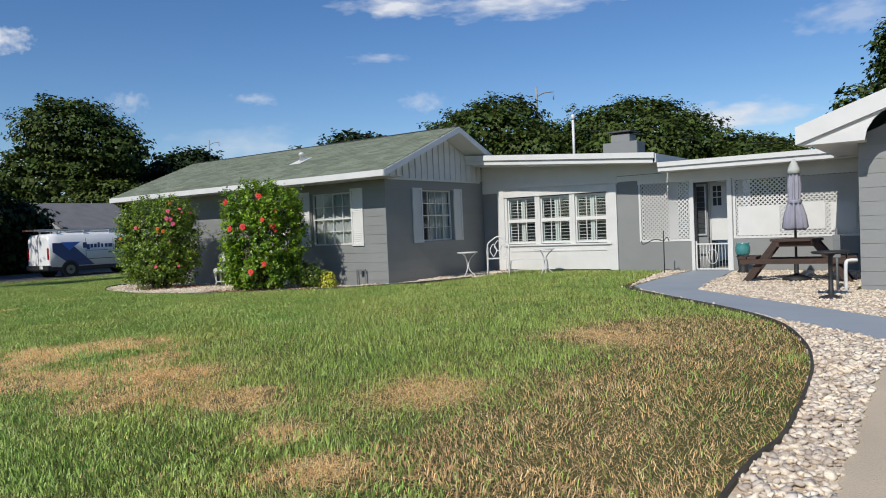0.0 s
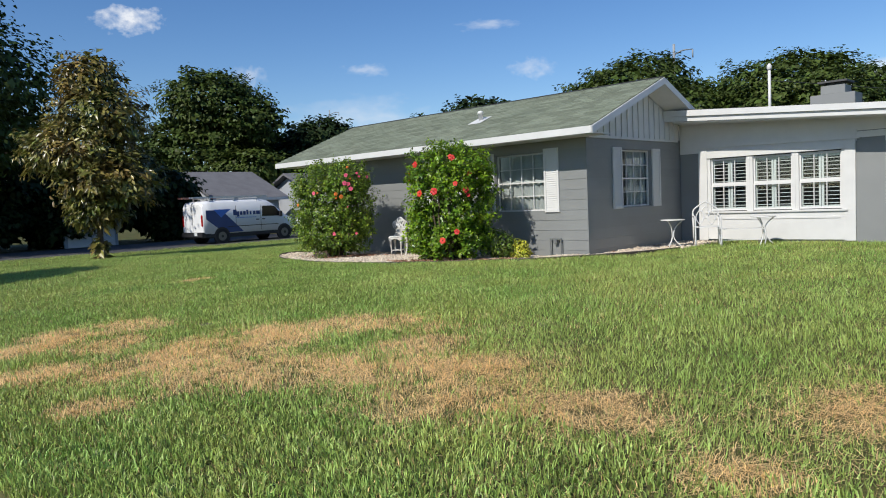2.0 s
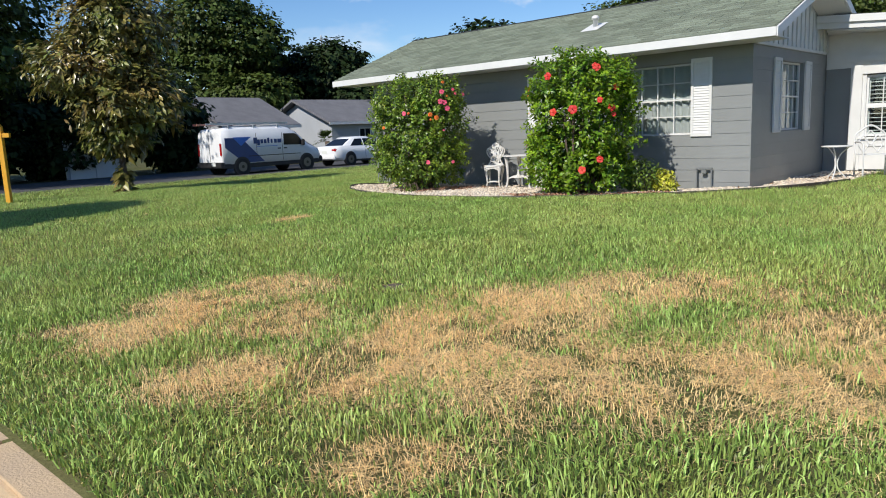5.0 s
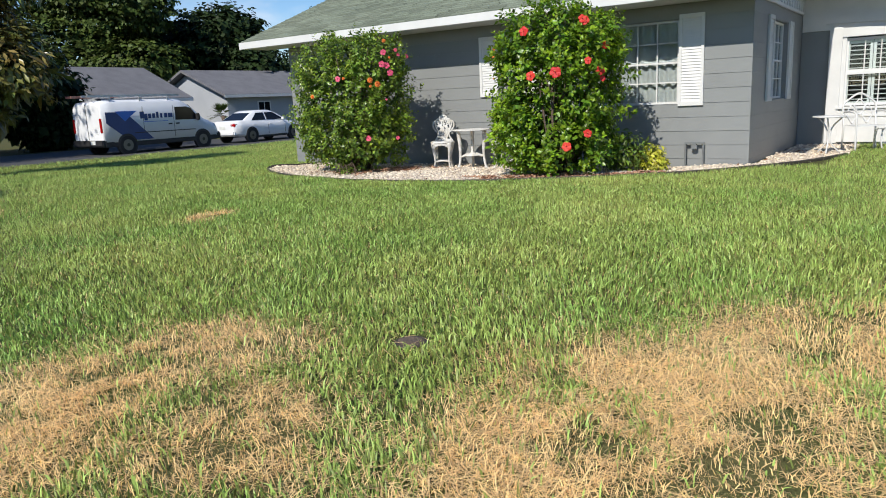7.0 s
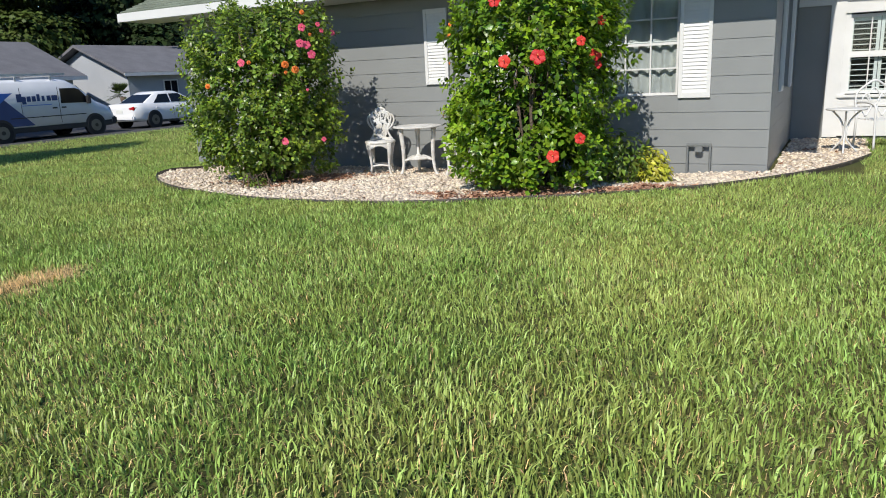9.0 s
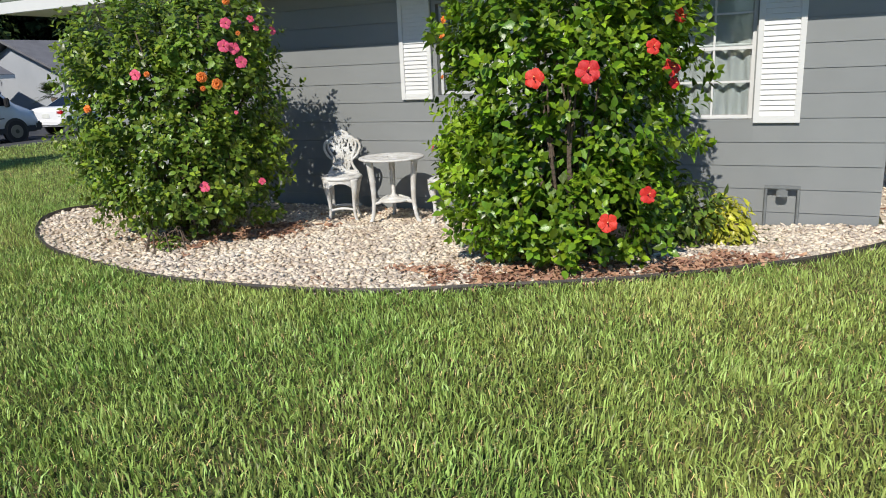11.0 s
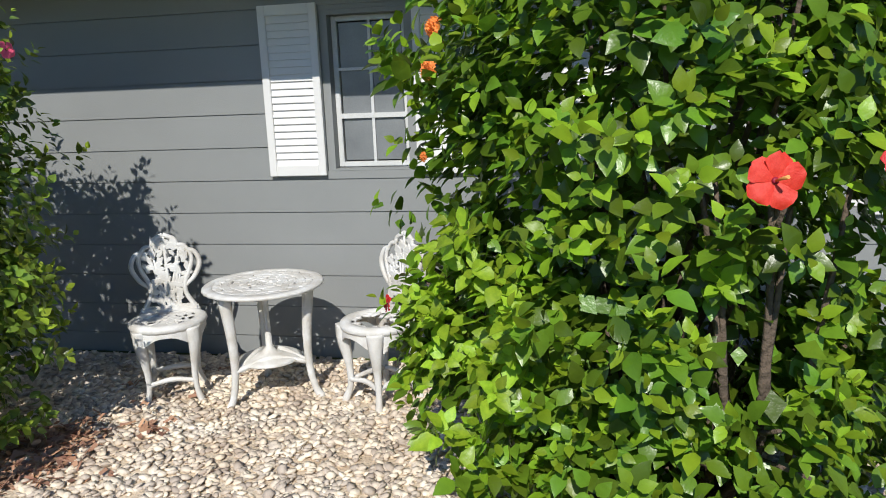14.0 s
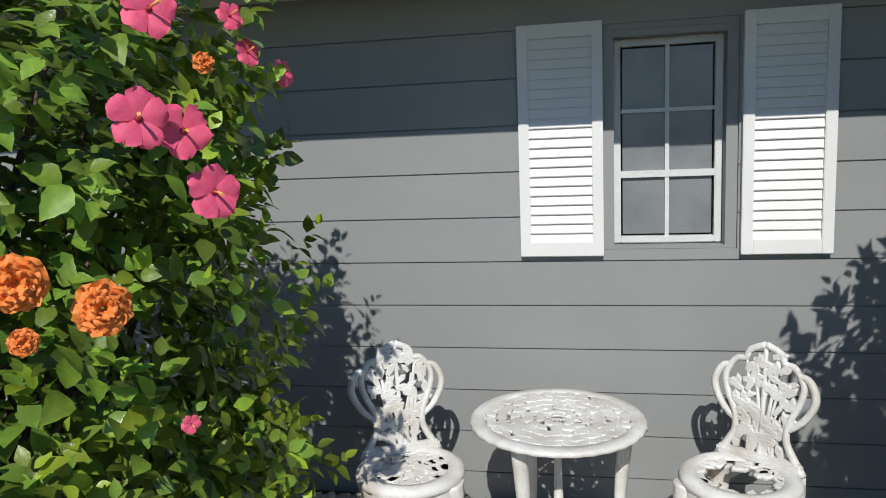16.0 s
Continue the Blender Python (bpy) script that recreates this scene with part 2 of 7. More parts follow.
# ---- ground, street, drive ----
xs = np.array([-900, -400, -200, -110, -70, *np.arange(-50, 12.1, 1.0), 20, 40, 80, 160, 350, 900], float)
ys = np.array([-900, -400, -200, -90, -40, -20, -10, -4, 0.90, 0.905, *np.arange(1.5, 30.1, 0.5), 35, 45, 60, 90, 140, 220, 400, 900], float)
gx, gy = np.meshgrid(xs, ys)
gz = np.where(gy < 0.902, -0.16, ground_z(gx, gy))
gz = np.where((gx < -32.9) & (gx > -60) & (gy > 0.9), np.minimum(gz, -0.12), gz)
nx, ny = len(xs), len(ys)
ids = np.arange(nx * ny).reshape(ny, nx)
quads = np.stack([ids[:-1, :-1], ids[:-1, 1:], ids[1:, 1:], ids[1:, :-1]], -1).reshape(-1, 4)
ground = new("ground", arrays("ground", np.stack([gx, gy, gz], -1).reshape(-1, 3), quads, SOIL, True))
tagged(ground, "lawn soil and thatch under green and straw-coloured grass", "lawn", kind="structure")

road = part("road", boxes((-60, 40, -9, 0.78, -0.3, -0.10)), ASPHALT)
tagged(road, "grey asphalt street beside the concrete kerb", "street", kind="structure")
side_road = part("road", boxes((-41, -32.6, 0.9, 120, -0.3, -0.04)), ASPHALT)
tagged(side_road, "grey asphalt side street with parked vehicles", "street", kind="structure")

kerb = thing("kerb", (0, 0, 0), "worn tan concrete street kerb beside the lawn", "kerb", kind="structure")
seg = boxes((-0.745, 0.745, 0.76, 0.955, -0.3, 0.028), bevel=0.02)
seg_me = to_mesh("kerb_stone", seg, KERB)
for i in range(18):
    ob = part("kerb_stone", seg_me, None, kerb)
    ob.location = (-30 + 1.5 * i, 0, 0)

bm = bmesh.new()
rows = [(y, float(ground_z(0.0, y))) for y in np.linspace(0.9, 12.2, 16)]
va = [(bm.verts.new((-0.47, y, z + 0.012)), bm.verts.new((6.5, y, z + 0.012))) for y, z in rows]
for a, b in zip(va, va[1:]):
    bm.faces.new((a[0], a[1], b[1], b[0]))
ext = bmesh.ops.extrude_face_region(bm, geom=bm.faces[:])
for v in ext["geom"]:
    if isinstance(v, bmesh.types.BMVert):
        v.co.z -= 0.12
bmesh.ops.recalc_face_normals(bm, faces=bm.faces)
drive = tagged(part("driveway", bm, CONCRETE), "tan poured concrete driveway beside the pebble strip", "driveway", kind="structure")

# painted path from the drive to the gate: a bent slab
far = [(-0.45, 9.02), (-1.75, 10.32), (-2.6, 11.15), (-3.45, 12.0), (-3.62, 13.2), (-3.72, 14.6), (-3.9, 16.35)]
near = [(-0.45, 7.55), (-1.50, 8.66), (-2.75, 10.05), (-4.15, 11.65), (-4.70, 12.5), (-4.78, 14.6), (-4.75, 16.35)]
bm = bmesh.new()
for zz in (0.312, 0.2):
    fv, nv = [bm.verts.new((*p, zz)) for p in far], [bm.verts.new((*p, zz)) for p in near]
    for i in range(len(far) - 1):
        bm.faces.new((nv[i], fv[i], fv[i + 1], nv[i + 1]))
bmesh.ops.recalc_face_normals(bm, faces=bm.faces)
rim = [e for e in bm.edges if e.is_boundary]
bmesh.ops.bridge_loops(bm, edges=rim)
path = tagged(part("garden_path", bm, PATH), "blue-grey painted concrete path to the gate", "path", kind="structure")


def bed(name, ring, label, lift=0.0):
    """A pebble bed's sand, drawn over the soil, within a ring of places."""
    bm = bmesh.new()
    vs = [bm.verts.new((x, y, float(ground_z(x, y)) + 0.006 + lift)) for x, y in ring]
    bm.faces.new(vs)
    bmesh.ops.recalc_face_normals(bm, faces=bm.faces)
    if bm.faces[:][0].normal.z < 0:
        bmesh.ops.reverse_faces(bm, faces=bm.faces)
    bmesh.ops.triangulate(bm, faces=bm.faces)
    for k in range(5):
        far = [e for e in bm.edges if e.calc_length() > 0.4]
        if far:
            bmesh.ops.subdivide_edges(bm, edges=far, cuts=1)
            bmesh.ops.triangulate(bm, faces=bm.faces)
    for v in bm.verts:
        v.co.z = float(ground_z(v.co.x, v.co.y)) + 0.006 + lift
    ext = bmesh.ops.extrude_face_region(bm, geom=bm.faces[:])
    for v in ext["geom"]:
        if isinstance(v, bmesh.types.BMVert):
            v.co.z -= 0.1
    bmesh.ops.triangulate(bm, faces=bm.faces)
    bmesh.ops.recalc_face_normals(bm, faces=bm.faces)
    return tagged(part(name, bm, BEDBASE), label, "pebble bed", kind="structure")


def rounded(points, n=8):
    return [(p.x, p.y) for p in curve_pts([(x, y, 0) for x, y in points], n)]


bed_line = rounded([(-18.7, 12.25), (-18.75, 10.9), (-18.1, 10.12), (-17.0, 9.5), (-15.6, 9.15), (-14.6, 9.12), (-13.6, 9.28), (-12.75, 9.68), (-11.8, 10.2), (-10.75, 11.05), (-10.0, 12.05), (-9.55, 12.9), (-9.2, 14.0)])
FRONT_BED = bed_line + [(-9.2, 16.3), (-10.25, 16.3), (-10.25, 12.25)]
bed_front = bed("pebble_bed", FRONT_BED, "bed of pale pebbles along the grey house wall")
strip_line = rounded([(-0.9, 1.0), (-0.9, 3.6), (-0.81, 4.4), (-0.84, 5.4), (-0.92, 6.25), (-1.12, 7.2), (-1.46, 8.2), (-1.9, 8.95), (-2.6, 9.8), (-3.6, 10.85), (-4.75, 12.1)])
STRIP_BED = strip_line + [(-4.9, 12.4), (-4.15, 11.65), (-2.75, 10.05), (-1.5, 8.66), (-0.45, 7.55), (-0.47, 1.0)]
bed_strip = bed("pebble_bed", STRIP_BED, "strip of white pebbles between lawn and concrete drive")
COURT_BED = [(-0.45, 9.05), (-1.75, 10.34), (-2.6, 11.17), (-3.45, 12.02), (-3.62, 13.2), (-3.72, 14.6), (-3.85, 16.35), (-1.2, 16.35), (-1.2, 12.3), (-0.45, 12.3)]
bed_court = bed("pebble_bed", COURT_BED, "courtyard of white pebbles under a picnic table")
SIDE_BED = [(-4.8, 12.5), (-4.86, 14.6), (-4.85, 16.35), (-5.4, 16.35), (-5.2, 14.9), (-5.0, 13.5)]
bed_side = bed("pebble_bed", SIDE_BED, "narrow pebble strip beside the painted path")
for line, lab in ((bed_line, "black plastic edging round the pebble bed"), (strip_line, "black edging between lawn and pebble strip")):
    bm = bmesh.new()
    prev = None
    for x, y in line:
        z = float(ground_z(x, y))
        i = line.index((x, y))
        q, p = line[min(i + 1, len(line) - 1)], line[max(i - 1, 0)]
        d = Vector((q[0] - p[0], q[1] - p[1], 0)).normalized()
        s = Vector((d.y, -d.x, 0)) * 0.012
        ring = [bm.verts.new(Vector((x, y, z + h)) + s * k) for k, h in ((-1, -0.06), (-1, 0.035), (0, 0.05), (1, 0.035), (1, -0.06))]
        if prev:
            for k in range(4):
                bm.faces.new((prev[k], prev[k + 1], ring[k + 1], ring[k]))
        prev = ring
    bmesh.ops.recalc_face_normals(bm, faces=bm.faces)
    tagged(part("lawn_edging", bm, EDGING), lab, "edging", kind="structure")

# ---- grey house ----
WY, GXE, BASE = 12.3, -10.3, 0.1       # front wall plane, gable wall plane, foot of the walls
WX0, WY1 = -19.6, 16.75                # far end of the front wall, back of the gable house
WIN_M = (-14.46, -13.89, 1.47, 2.43)   # x0 x1 z0 z1
WIN_R = (-12.68, -11.33, 1.19, 2.46)
WIN_G = (13.64, 14.97, 1.19, 2.46)     # y0 y1 z0 z1


def wall_rows(u0, u1, z0, z1, holes):
    """Rectangles (u0, u1, z0, z1) that fill a wall round its openings."""
    us = sorted({u0, u1, *(h[0] for h in holes), *(h[1] for h in holes)})
    out = []
    for a, b in zip(us, us[1:]):
        cut = [h for h in holes if h[0] < (a + b) / 2 < h[1]]
        z = z0
        for h in sorted(cut, key=lambda q: q[2]):
            out.append((a, b, z, h[2]))
            z = h[3]
        out.append((a, b, z, z1))
    return [r for r in out if r[3] - r[2] > 0.005]


wall_front = part("wall_front", boxes(*[(a, b, WY + 0.012, WY + 0.2, c, d) for a, b, c, d in wall_rows(WX0, GXE - 0.2, BASE, 2.68, (WIN_M, WIN_R))]), GREY)
tagged(wall_front, "grey painted block wall with horizontal joints", "wall", kind="structure")
wall_gable = part("wall_gable", boxes(*[(GXE - 0.2, GXE - 0.012, a, b, c, d) for a, b, c, d in wall_rows(WY + 0.012, WY1, BASE, 2.78, (WIN_G,))]), GREY)
tagged(wall_gable, "shaded grey block end wall with a shuttered window", "wall", kind="structure")
wall_far = tagged(part("wall_far", boxes((WX0, WX0 + 0.2, WY + 0.2, WY1, BASE, 2.7)), GREY), "grey block end wall", "wall", kind="structure")
wall_back = tagged(part("wall_back", boxes((WX0, GXE - 0.2, WY1 - 0.2, WY1, BASE, 2.7)), GREY), "grey block back wall", "wall", kind="structure")
INSIDE = mat("room_plaster", (0.5, 0.48, 0.44), None, 2, 0.8)
floor_in = tagged(part("floor", boxes((WX0 + 0.2, GXE - 0.2, WY + 0.2, WY1 - 0.2, 0.2, 0.35)), INSIDE), "plain floor inside the house", "floor", kind="structure")
ceil_in = tagged(part("ceiling", boxes((WX0 + 0.02, GXE - 0.21, WY + 0.21, WY1 - 0.02, 2.6, 2.66)), INSIDE), "plain ceiling inside the house", "ceiling", kind="structure")

# courses of blocks, a little proud of the wall, with open joints between
COURSE, JOINT0 = 0.2075, 2.04


def course_pieces(parent, u0, u1, holes, place):
    z = JOINT0 - COURSE * 9
    while z < 2.66:
        lo, hi = max(z, BASE), min(z + COURSE, 2.675)
        cuts = [(u0, u1)]
        for h in holes:
            if h[2] < hi - 0.01 and h[3] > lo + 0.01:
                if h[2] > lo + 0.03 or h[3] < hi - 0.03:
                    continue
                cuts = [c for a, b in cuts for c in ((a, min(b, h[0])), (max(a, h[1]), b)) if c[1] - c[0] > 0.02]
        for h in holes:
            if h[2] < hi - 0.01 and h[3] > lo + 0.01 and (h[2] > lo + 0.03 or h[3] < hi - 0.03):
                cuts = [c for a, b in cuts for c in ((a, min(b, h[0])), (max(a, h[1]), b)) if c[1] - c[0] > 0.02]
                if h[2] > lo + 0.03:
                    place(parent, h[0], h[1], lo + 0.0025, h[2] - 0.001)
                if h[3] < hi - 0.03:
                    place(parent, h[0], h[1], h[3] + 0.001, hi - 0.0025)
        for a, b in cuts:
            place(parent, a, b, lo + 0.0025, hi - 0.0025)
        z += COURSE


def front_piece(parent, a, b, lo, hi):
    part("block_course", boxes((a, b, WY, WY + 0.02, lo, hi), bevel=0.0015), GREY_B, parent)


def gable_piece(parent, a, b, lo, hi):
    part("block_course", boxes((GXE - 0.02, GXE, a, b, lo - 0.0017, hi + 0.0017)), GREY_B, parent)


course_pieces(wall_front, WX0, GXE - 0.02, (WIN_M, WIN_R), front_piece)
course_pieces(wall_gable, WY + 0.001, WY1 - 0.4, (WIN_G,), gable_piece)

# roof: two slopes, ridge along x
RX0, RX1, EY, EZ, RY, RZ = -20.25, -9.72, 11.58, 2.795, 14.48, 3.95
slope = (RZ - EZ) / (RY - EY)
BY = 2 * RY - EY
roof = thing("roof", (0, 0, 0), "weathered green-grey asphalt shingle gable roof with white fascia", "roof", kind="structure")
bm = bmesh.new()
prism(bm, [(EY, EZ), (RY, RZ), (BY, EZ), (BY, EZ - 0.1), (RY, RZ - 0.1), (EY, EZ - 0.1)], "x", RX0, RX1)
part("deck", bm, SHINGLE, roof)
part("fascia", boxes((RX0 - 0.02, RX1 + 0.02, EY - 0.035, EY - 0.004, EZ - 0.14, EZ - 0.005), bevel=0.004), WHITE, roof, "white front fascia board")
part("soffit", boxes((RX0 + 0.02, RX1 - 0.02, EY + 0.004, WY - 0.004, EZ - 0.135, EZ - 0.115)), WHITE, roof)
for sx, nm in ((RX1, "verge_board"), (RX0, "verge_board")):
    bm = bmesh.new()
    x0, x1 = (sx + 0.004, sx + 0.035) if sx == RX1 else (sx - 0.035, sx - 0.004)
    prism(bm, [(EY - 0.01, EZ - 0.01), (RY, RZ - 0.01), (BY, EZ - 0.01), (BY, EZ - 0.15), (RY, RZ - 0.15), (EY - 0.01, EZ - 0.15)], "x", x0, x1)
    part(nm, bm, WHITE, roof, "white sloping verge board")
bm = bmesh.new()
prism(bm, [(EY + 0.05, EZ - 0.13), (RY, RZ - 0.13), (BY, EZ - 0.13), (BY, EZ - 0.15), (RY, RZ - 0.15), (EY + 0.05, EZ - 0.15)], "x", GXE + 0.03, RX1)
part("verge_soffit", bm, WHITE, roof)
bm = bmesh.new()
tube(bm, [(RX0, RY, RZ - 0.005), (RX1, RY, RZ - 0.005)], 0.03)
part("ridge_cap", bm, DARK_ROOF, roof)
# gable triangle of upright boards and battens
GBZ = 2.70
gable_panel = part("gable_panel", prism(bmesh.new(), [(WY + 0.05, GBZ), (16.3, GBZ), (16.3, RZ - 0.12 - slope * (16.3 - RY)), (RY, RZ - 0.12), (WY + 0.05, RZ - 0.12 - slope * (RY - WY - 0.05))], "x", GXE - 0.1, GXE + 0.012), WHITE, roof, "white board-and-batten gable end")
for k in range(17):
    y = WY + 0.18 + k * 0.24
    top = RZ - 0.17 - slope * abs(y - RY)
    if top - GBZ > 0.1:
        part("batten", boxes((GXE + 0.012, GXE + 0.034, y - 0.022, y + 0.022, GBZ, top), bevel=0.003), WHITE, gable_panel)
part("gable_sill", boxes((GXE + 0.012, GXE + 0.05, WY + 0.05, 16.2, GBZ - 0.05, GBZ + 0.002), bevel=0.004), WHITE, roof)


# shingle courses: thin strips that overlap down the slope
def shingles():
    run = math.hypot(RY - EY, RZ - EZ)
    down = Vector((0, -(RY - EY), -(RZ - EZ))).normalized()
    up = Vector((0, down.z, -down.y))
    rng = random.Random(3)
    strips, rest_v, rest_f = [], [], []
    n = int(run / 0.14)
    for r in range(n):
        d0 = r * 0.14
        x = RX0 - rng.random() * 0.3
        while x < RX1:
            w = rng.choice((0.3, 0.33, 0.36))
            a, b = max(x, RX0), min(x + w - 0.006, RX1)
            x += w
            if b - a < 0.03:
                continue
            lift = 0.006 + rng.random() * 0.01
            drop = rng.random() * 0.006
            top, bot = Vector((0, RY, RZ)) + down * d0 + up * 0.001, Vector((0, RY, RZ)) + down * (d0 + 0.15 + drop) + up * (0.006 + lift)
            i = len(rest_v)
            for p in (top, bot, bot - up * (0.005 + lift)):
                rest_v += [(a, p.y, p.z), (b, p.y, p.z)]
            rest_f += [(i, i + 2, i + 3, i + 1), (i + 2, i + 4, i + 5, i + 3)]
    return np.array(rest_v), np.array(rest_f)


sv, sf = shingles()
tagged(part("shingle_courses", arrays("shingle_courses", sv, sf, SHINGLE_S), None, roof), kind="stuff")
vent = part("roof_vent", lathe(bmesh.new(), [(0.05, 0), (0.05, 0.16), (0.075, 0.16), (0.075, 0.2), (0.05, 0.23), (0.0, 0.24)], 12, (-13.68, 13.05, 3.38)), WHITE, roof, "white vent pipe with a cap")
part("flashing", prism(bmesh.new(), [(12.8, EZ + slope * (12.8 - EY) + 0.018), (13.25, EZ + slope * (13.25 - EY) + 0.018), (13.25, EZ + slope * (13.25 - EY) + 0.024), (12.8, EZ + slope * (12.8 - EY) + 0.024)], "x", -13.88, -13.5), WHITE, vent)

# ---- windows and shutters ----
CURTAIN = mat("curtain_cloth", (0.62, 0.62, 0.6), (0.5, 0.5, 0.5), 5, 0.9, 0.2, 60, through=0.3)
# near-black colour in place of the dimness of rooms behind glass
ROOM_DARK = mat("painted_room_dark", (0.03, 0.035, 0.04), None, 3, 0.7)
ALU = mat("aluminium_frame", (0.5, 0.51, 0.52), (0.42, 0.43, 0.44), 6, 0.45, 0.05, 90, metal=0.3)
FROST = mat("frosted_pane", (0.12, 0.13, 0.14), (0.25, 0.265, 0.27), 3.0, 0.22, 0.05, 120, spread=0.6)


def shutter(name, width, height, label, group, rows=19):
    """A louvred shutter in its own space: hung on the plane y = 0, facing -y, foot at z = 0."""
    ob = thing(name, (0, 0, 0), label, "shutter", group)
    w, h, s = width / 2, height, 0.047
    part("stile", boxes((-w, -w + s, -0.035, -0.002, 0, h), bevel=0.003), WHITE, ob)
    part("stile", boxes((w - s, w, -0.035, -0.002, 0, h), bevel=0.003), WHITE, ob)
    part("top_rail", boxes((-w + s, w - s, -0.034, -0.002, h - 0.06, h), bevel=0.003), WHITE, ob)
    part("bottom_rail", boxes((-w + s, w - s, -0.034, -0.002, 0, 0.065), bevel=0.003), WHITE, ob)
    part("backing", boxes((-w + s, w - s, -0.006, -0.003, 0.06, h - 0.06)), WHITE, ob)
    z0, z1 = 0.065, h - 0.06
    step = (z1 - z0) / rows
    bm = bmesh.new()
    prism(bm, [(-0.024, 0.0), (-0.022, 0.003), (-0.012, step + 0.002), (-0.008, step + 0.002), (-0.008, -0.004), (-0.022, -0.004)], "x", -w + s, w - s)
    me = to_mesh("louvre", bm, WHITE)
    for k in range(rows):
        sl = part("louvre", me, None, ob)
        sl.location = (0, 0, z0 + k * step)
    return ob


def place_shutter(width, height, m, label, group, rows):
    ob = shutter("window_shutter", width, height, label, group, rows)
    ob.matrix_world = m
    return ob


place_shutter(0.37, 1.025, pose(-14.645, WY, 1.445), "white louvred shutter beside the small window", "front shutters", 21)
place_shutter(0.37, 1.025, pose(-13.695, WY, 1.445), "white louvred shutter beside the small window", "front shutters", 21)
place_shutter(0.37, 1.33, pose(-11.15, WY, 1.175), "white louvred shutter beside the curtained window", "front shutters", 27)
place_shutter(0.37, 1.33, pose(-12.87, WY, 1.175), "white louvred shutter partly behind the hibiscus", "front shutters", 27)
place_shutter(0.37, 1.30, pose(GXE, 13.455, 1.18, 0, 0, 90), "white louvred shutter on the shaded end wall", "gable shutters", 26)
place_shutter(0.37, 1.30, pose(GXE, 15.155, 1.18, 0, 0, 90), "white louvred shutter on the shaded end wall", "gable shutters", 26)


def window(name, width, height, m, label, cols, rows, recess, frame_mat, pane_mat, meeting=(), side=0.02):
    """A window in its own space: opening from x = -w/2 to w/2, z = 0 to h, wall face at y = 0, facing -y."""
    ob = thing(name, (0, 0, 0), label, "window", kind="structure")
    w, h, r = width / 2, height, recess
    part("window_sill", boxes((-w + 0.002, w - 0.002, 0.012, r + 0.06, -0.02, 0.012)), GREY, ob)
    e = side - 0.0015
    part("reveal", boxes((-w + 0.001, -w + e, 0.014, r + 0.08, 0.012, h), (w - e, w - 0.001, 0.014, r + 0.08, 0.012, h), (-w + e, w - e, 0.014, r + 0.08, h - min(e, 0.0285), h - 0.001)), GREY, ob)
    a, b, z0, z1, s = -w + side, w - side, 0.016, h - min(side, 0.03), 0.032
    part("window_frame", boxes((a, a + s, r, r + 0.05, z0, z1), (b - s, b, r, r + 0.05, z0, z1), (a + s, b - s, r, r + 0.05, z0, z0 + s), (a + s, b - s, r, r + 0.05, z1 - s, z1), bevel=0.004), frame_mat, ob)
    xs_ = [a + s + (b - a - 2 * s) * k / cols for k in range(cols + 1)]
    zs_ = [z0 + s + (z1 - z0 - 2 * s) * k / rows for k in range(rows + 1)]
    for x in xs_[1:-1]:
        part("muntin", boxes((x - 0.009, x + 0.009, r + 0.008, r + 0.042, z0 + s, z1 - s)), frame_mat, ob)
    for k, z in enumerate(zs_[1:-1]):
        t = 0.015 if k in meeting else 0.0085
        part("muntin", boxes((a + s, b - s, r + 0.004, r + 0.046, z - t, z + t)), frame_mat, ob)
    for i in range(cols):
        for k in range(rows):
            p = part("pane", boxes((xs_[i] + 0.009, xs_[i + 1] - 0.009, r + 0.022, r + 0.026, zs_[k] + 0.009, zs_[k + 1] - 0.009)), pane_mat, ob)
            if pane_mat == GLASS:
                p.visible_shadow = False
    ob.matrix_world = m
    return ob


def curtain(width, height, m, label, waves, swag=False):
    ob = thing("curtain", (0, 0, 0), label, "curtain")
    bm = bmesh.new()
    n, k = waves * 8, 10
    vs = [[bm.verts.new((-width / 2 + width * i / n, 0.025 * math.sin(2 * math.pi * i / 8) + 0.008 * math.sin(i * 1.7 + j), height * j / k)) for i in range(n + 1)] for j in range(k + 1)]
    for j in range(k):
        for i in range(n):
            bm.faces.new((vs[j][i], vs[j][i + 1], vs[j + 1][i + 1], vs[j + 1][i])).smooth = True
    part("cloth", bm, CURTAIN, ob)
    bm = bmesh.new()
    tube(bm, [(-width / 2, 0, height + 0.01), (width / 2, 0, height + 0.01)], 0.012)
    part("curtain_rod", bm, WHITE, ob)
    ob.matrix_world = m
    return ob


PALE = mat("pale_window_paint", (0.6, 0.61, 0.6), (0.5, 0.51, 0.5), 8, 0.5, 0.1, 120)
window("window_1", WIN_M[1] - WIN_M[0], WIN_M[3] - WIN_M[2], pose((WIN_M[0] + WIN_M[1]) / 2, WY, WIN_M[2]), "small six-pane obscured-glass window with pale frame", 2, 3, 0.085, PALE, FROST, (0,), 0.05)
window("window_2", WIN_R[1] - WIN_R[0], WIN_R[3] - WIN_R[2], pose((WIN_R[0] + WIN_R[1]) / 2, WY, WIN_R[2]), "wide sash window with pale curtains behind", 4, 4, 0.07, WHITE, GLASS, (1,))
window("window_3", WIN_G[1] - WIN_G[0], WIN_G[3] - WIN_G[2], pose(GXE, (WIN_G[0] + WIN_G[1]) / 2, WIN_G[2], 0, 0, 90), "sash window in the shaded end wall", 4, 4, 0.07, WHITE, GLASS, (1,))
curtain(1.28, 0.62, pose(-12.0, WY + 0.155, 1.22), "white lace cafe curtain behind the lower panes", 9)
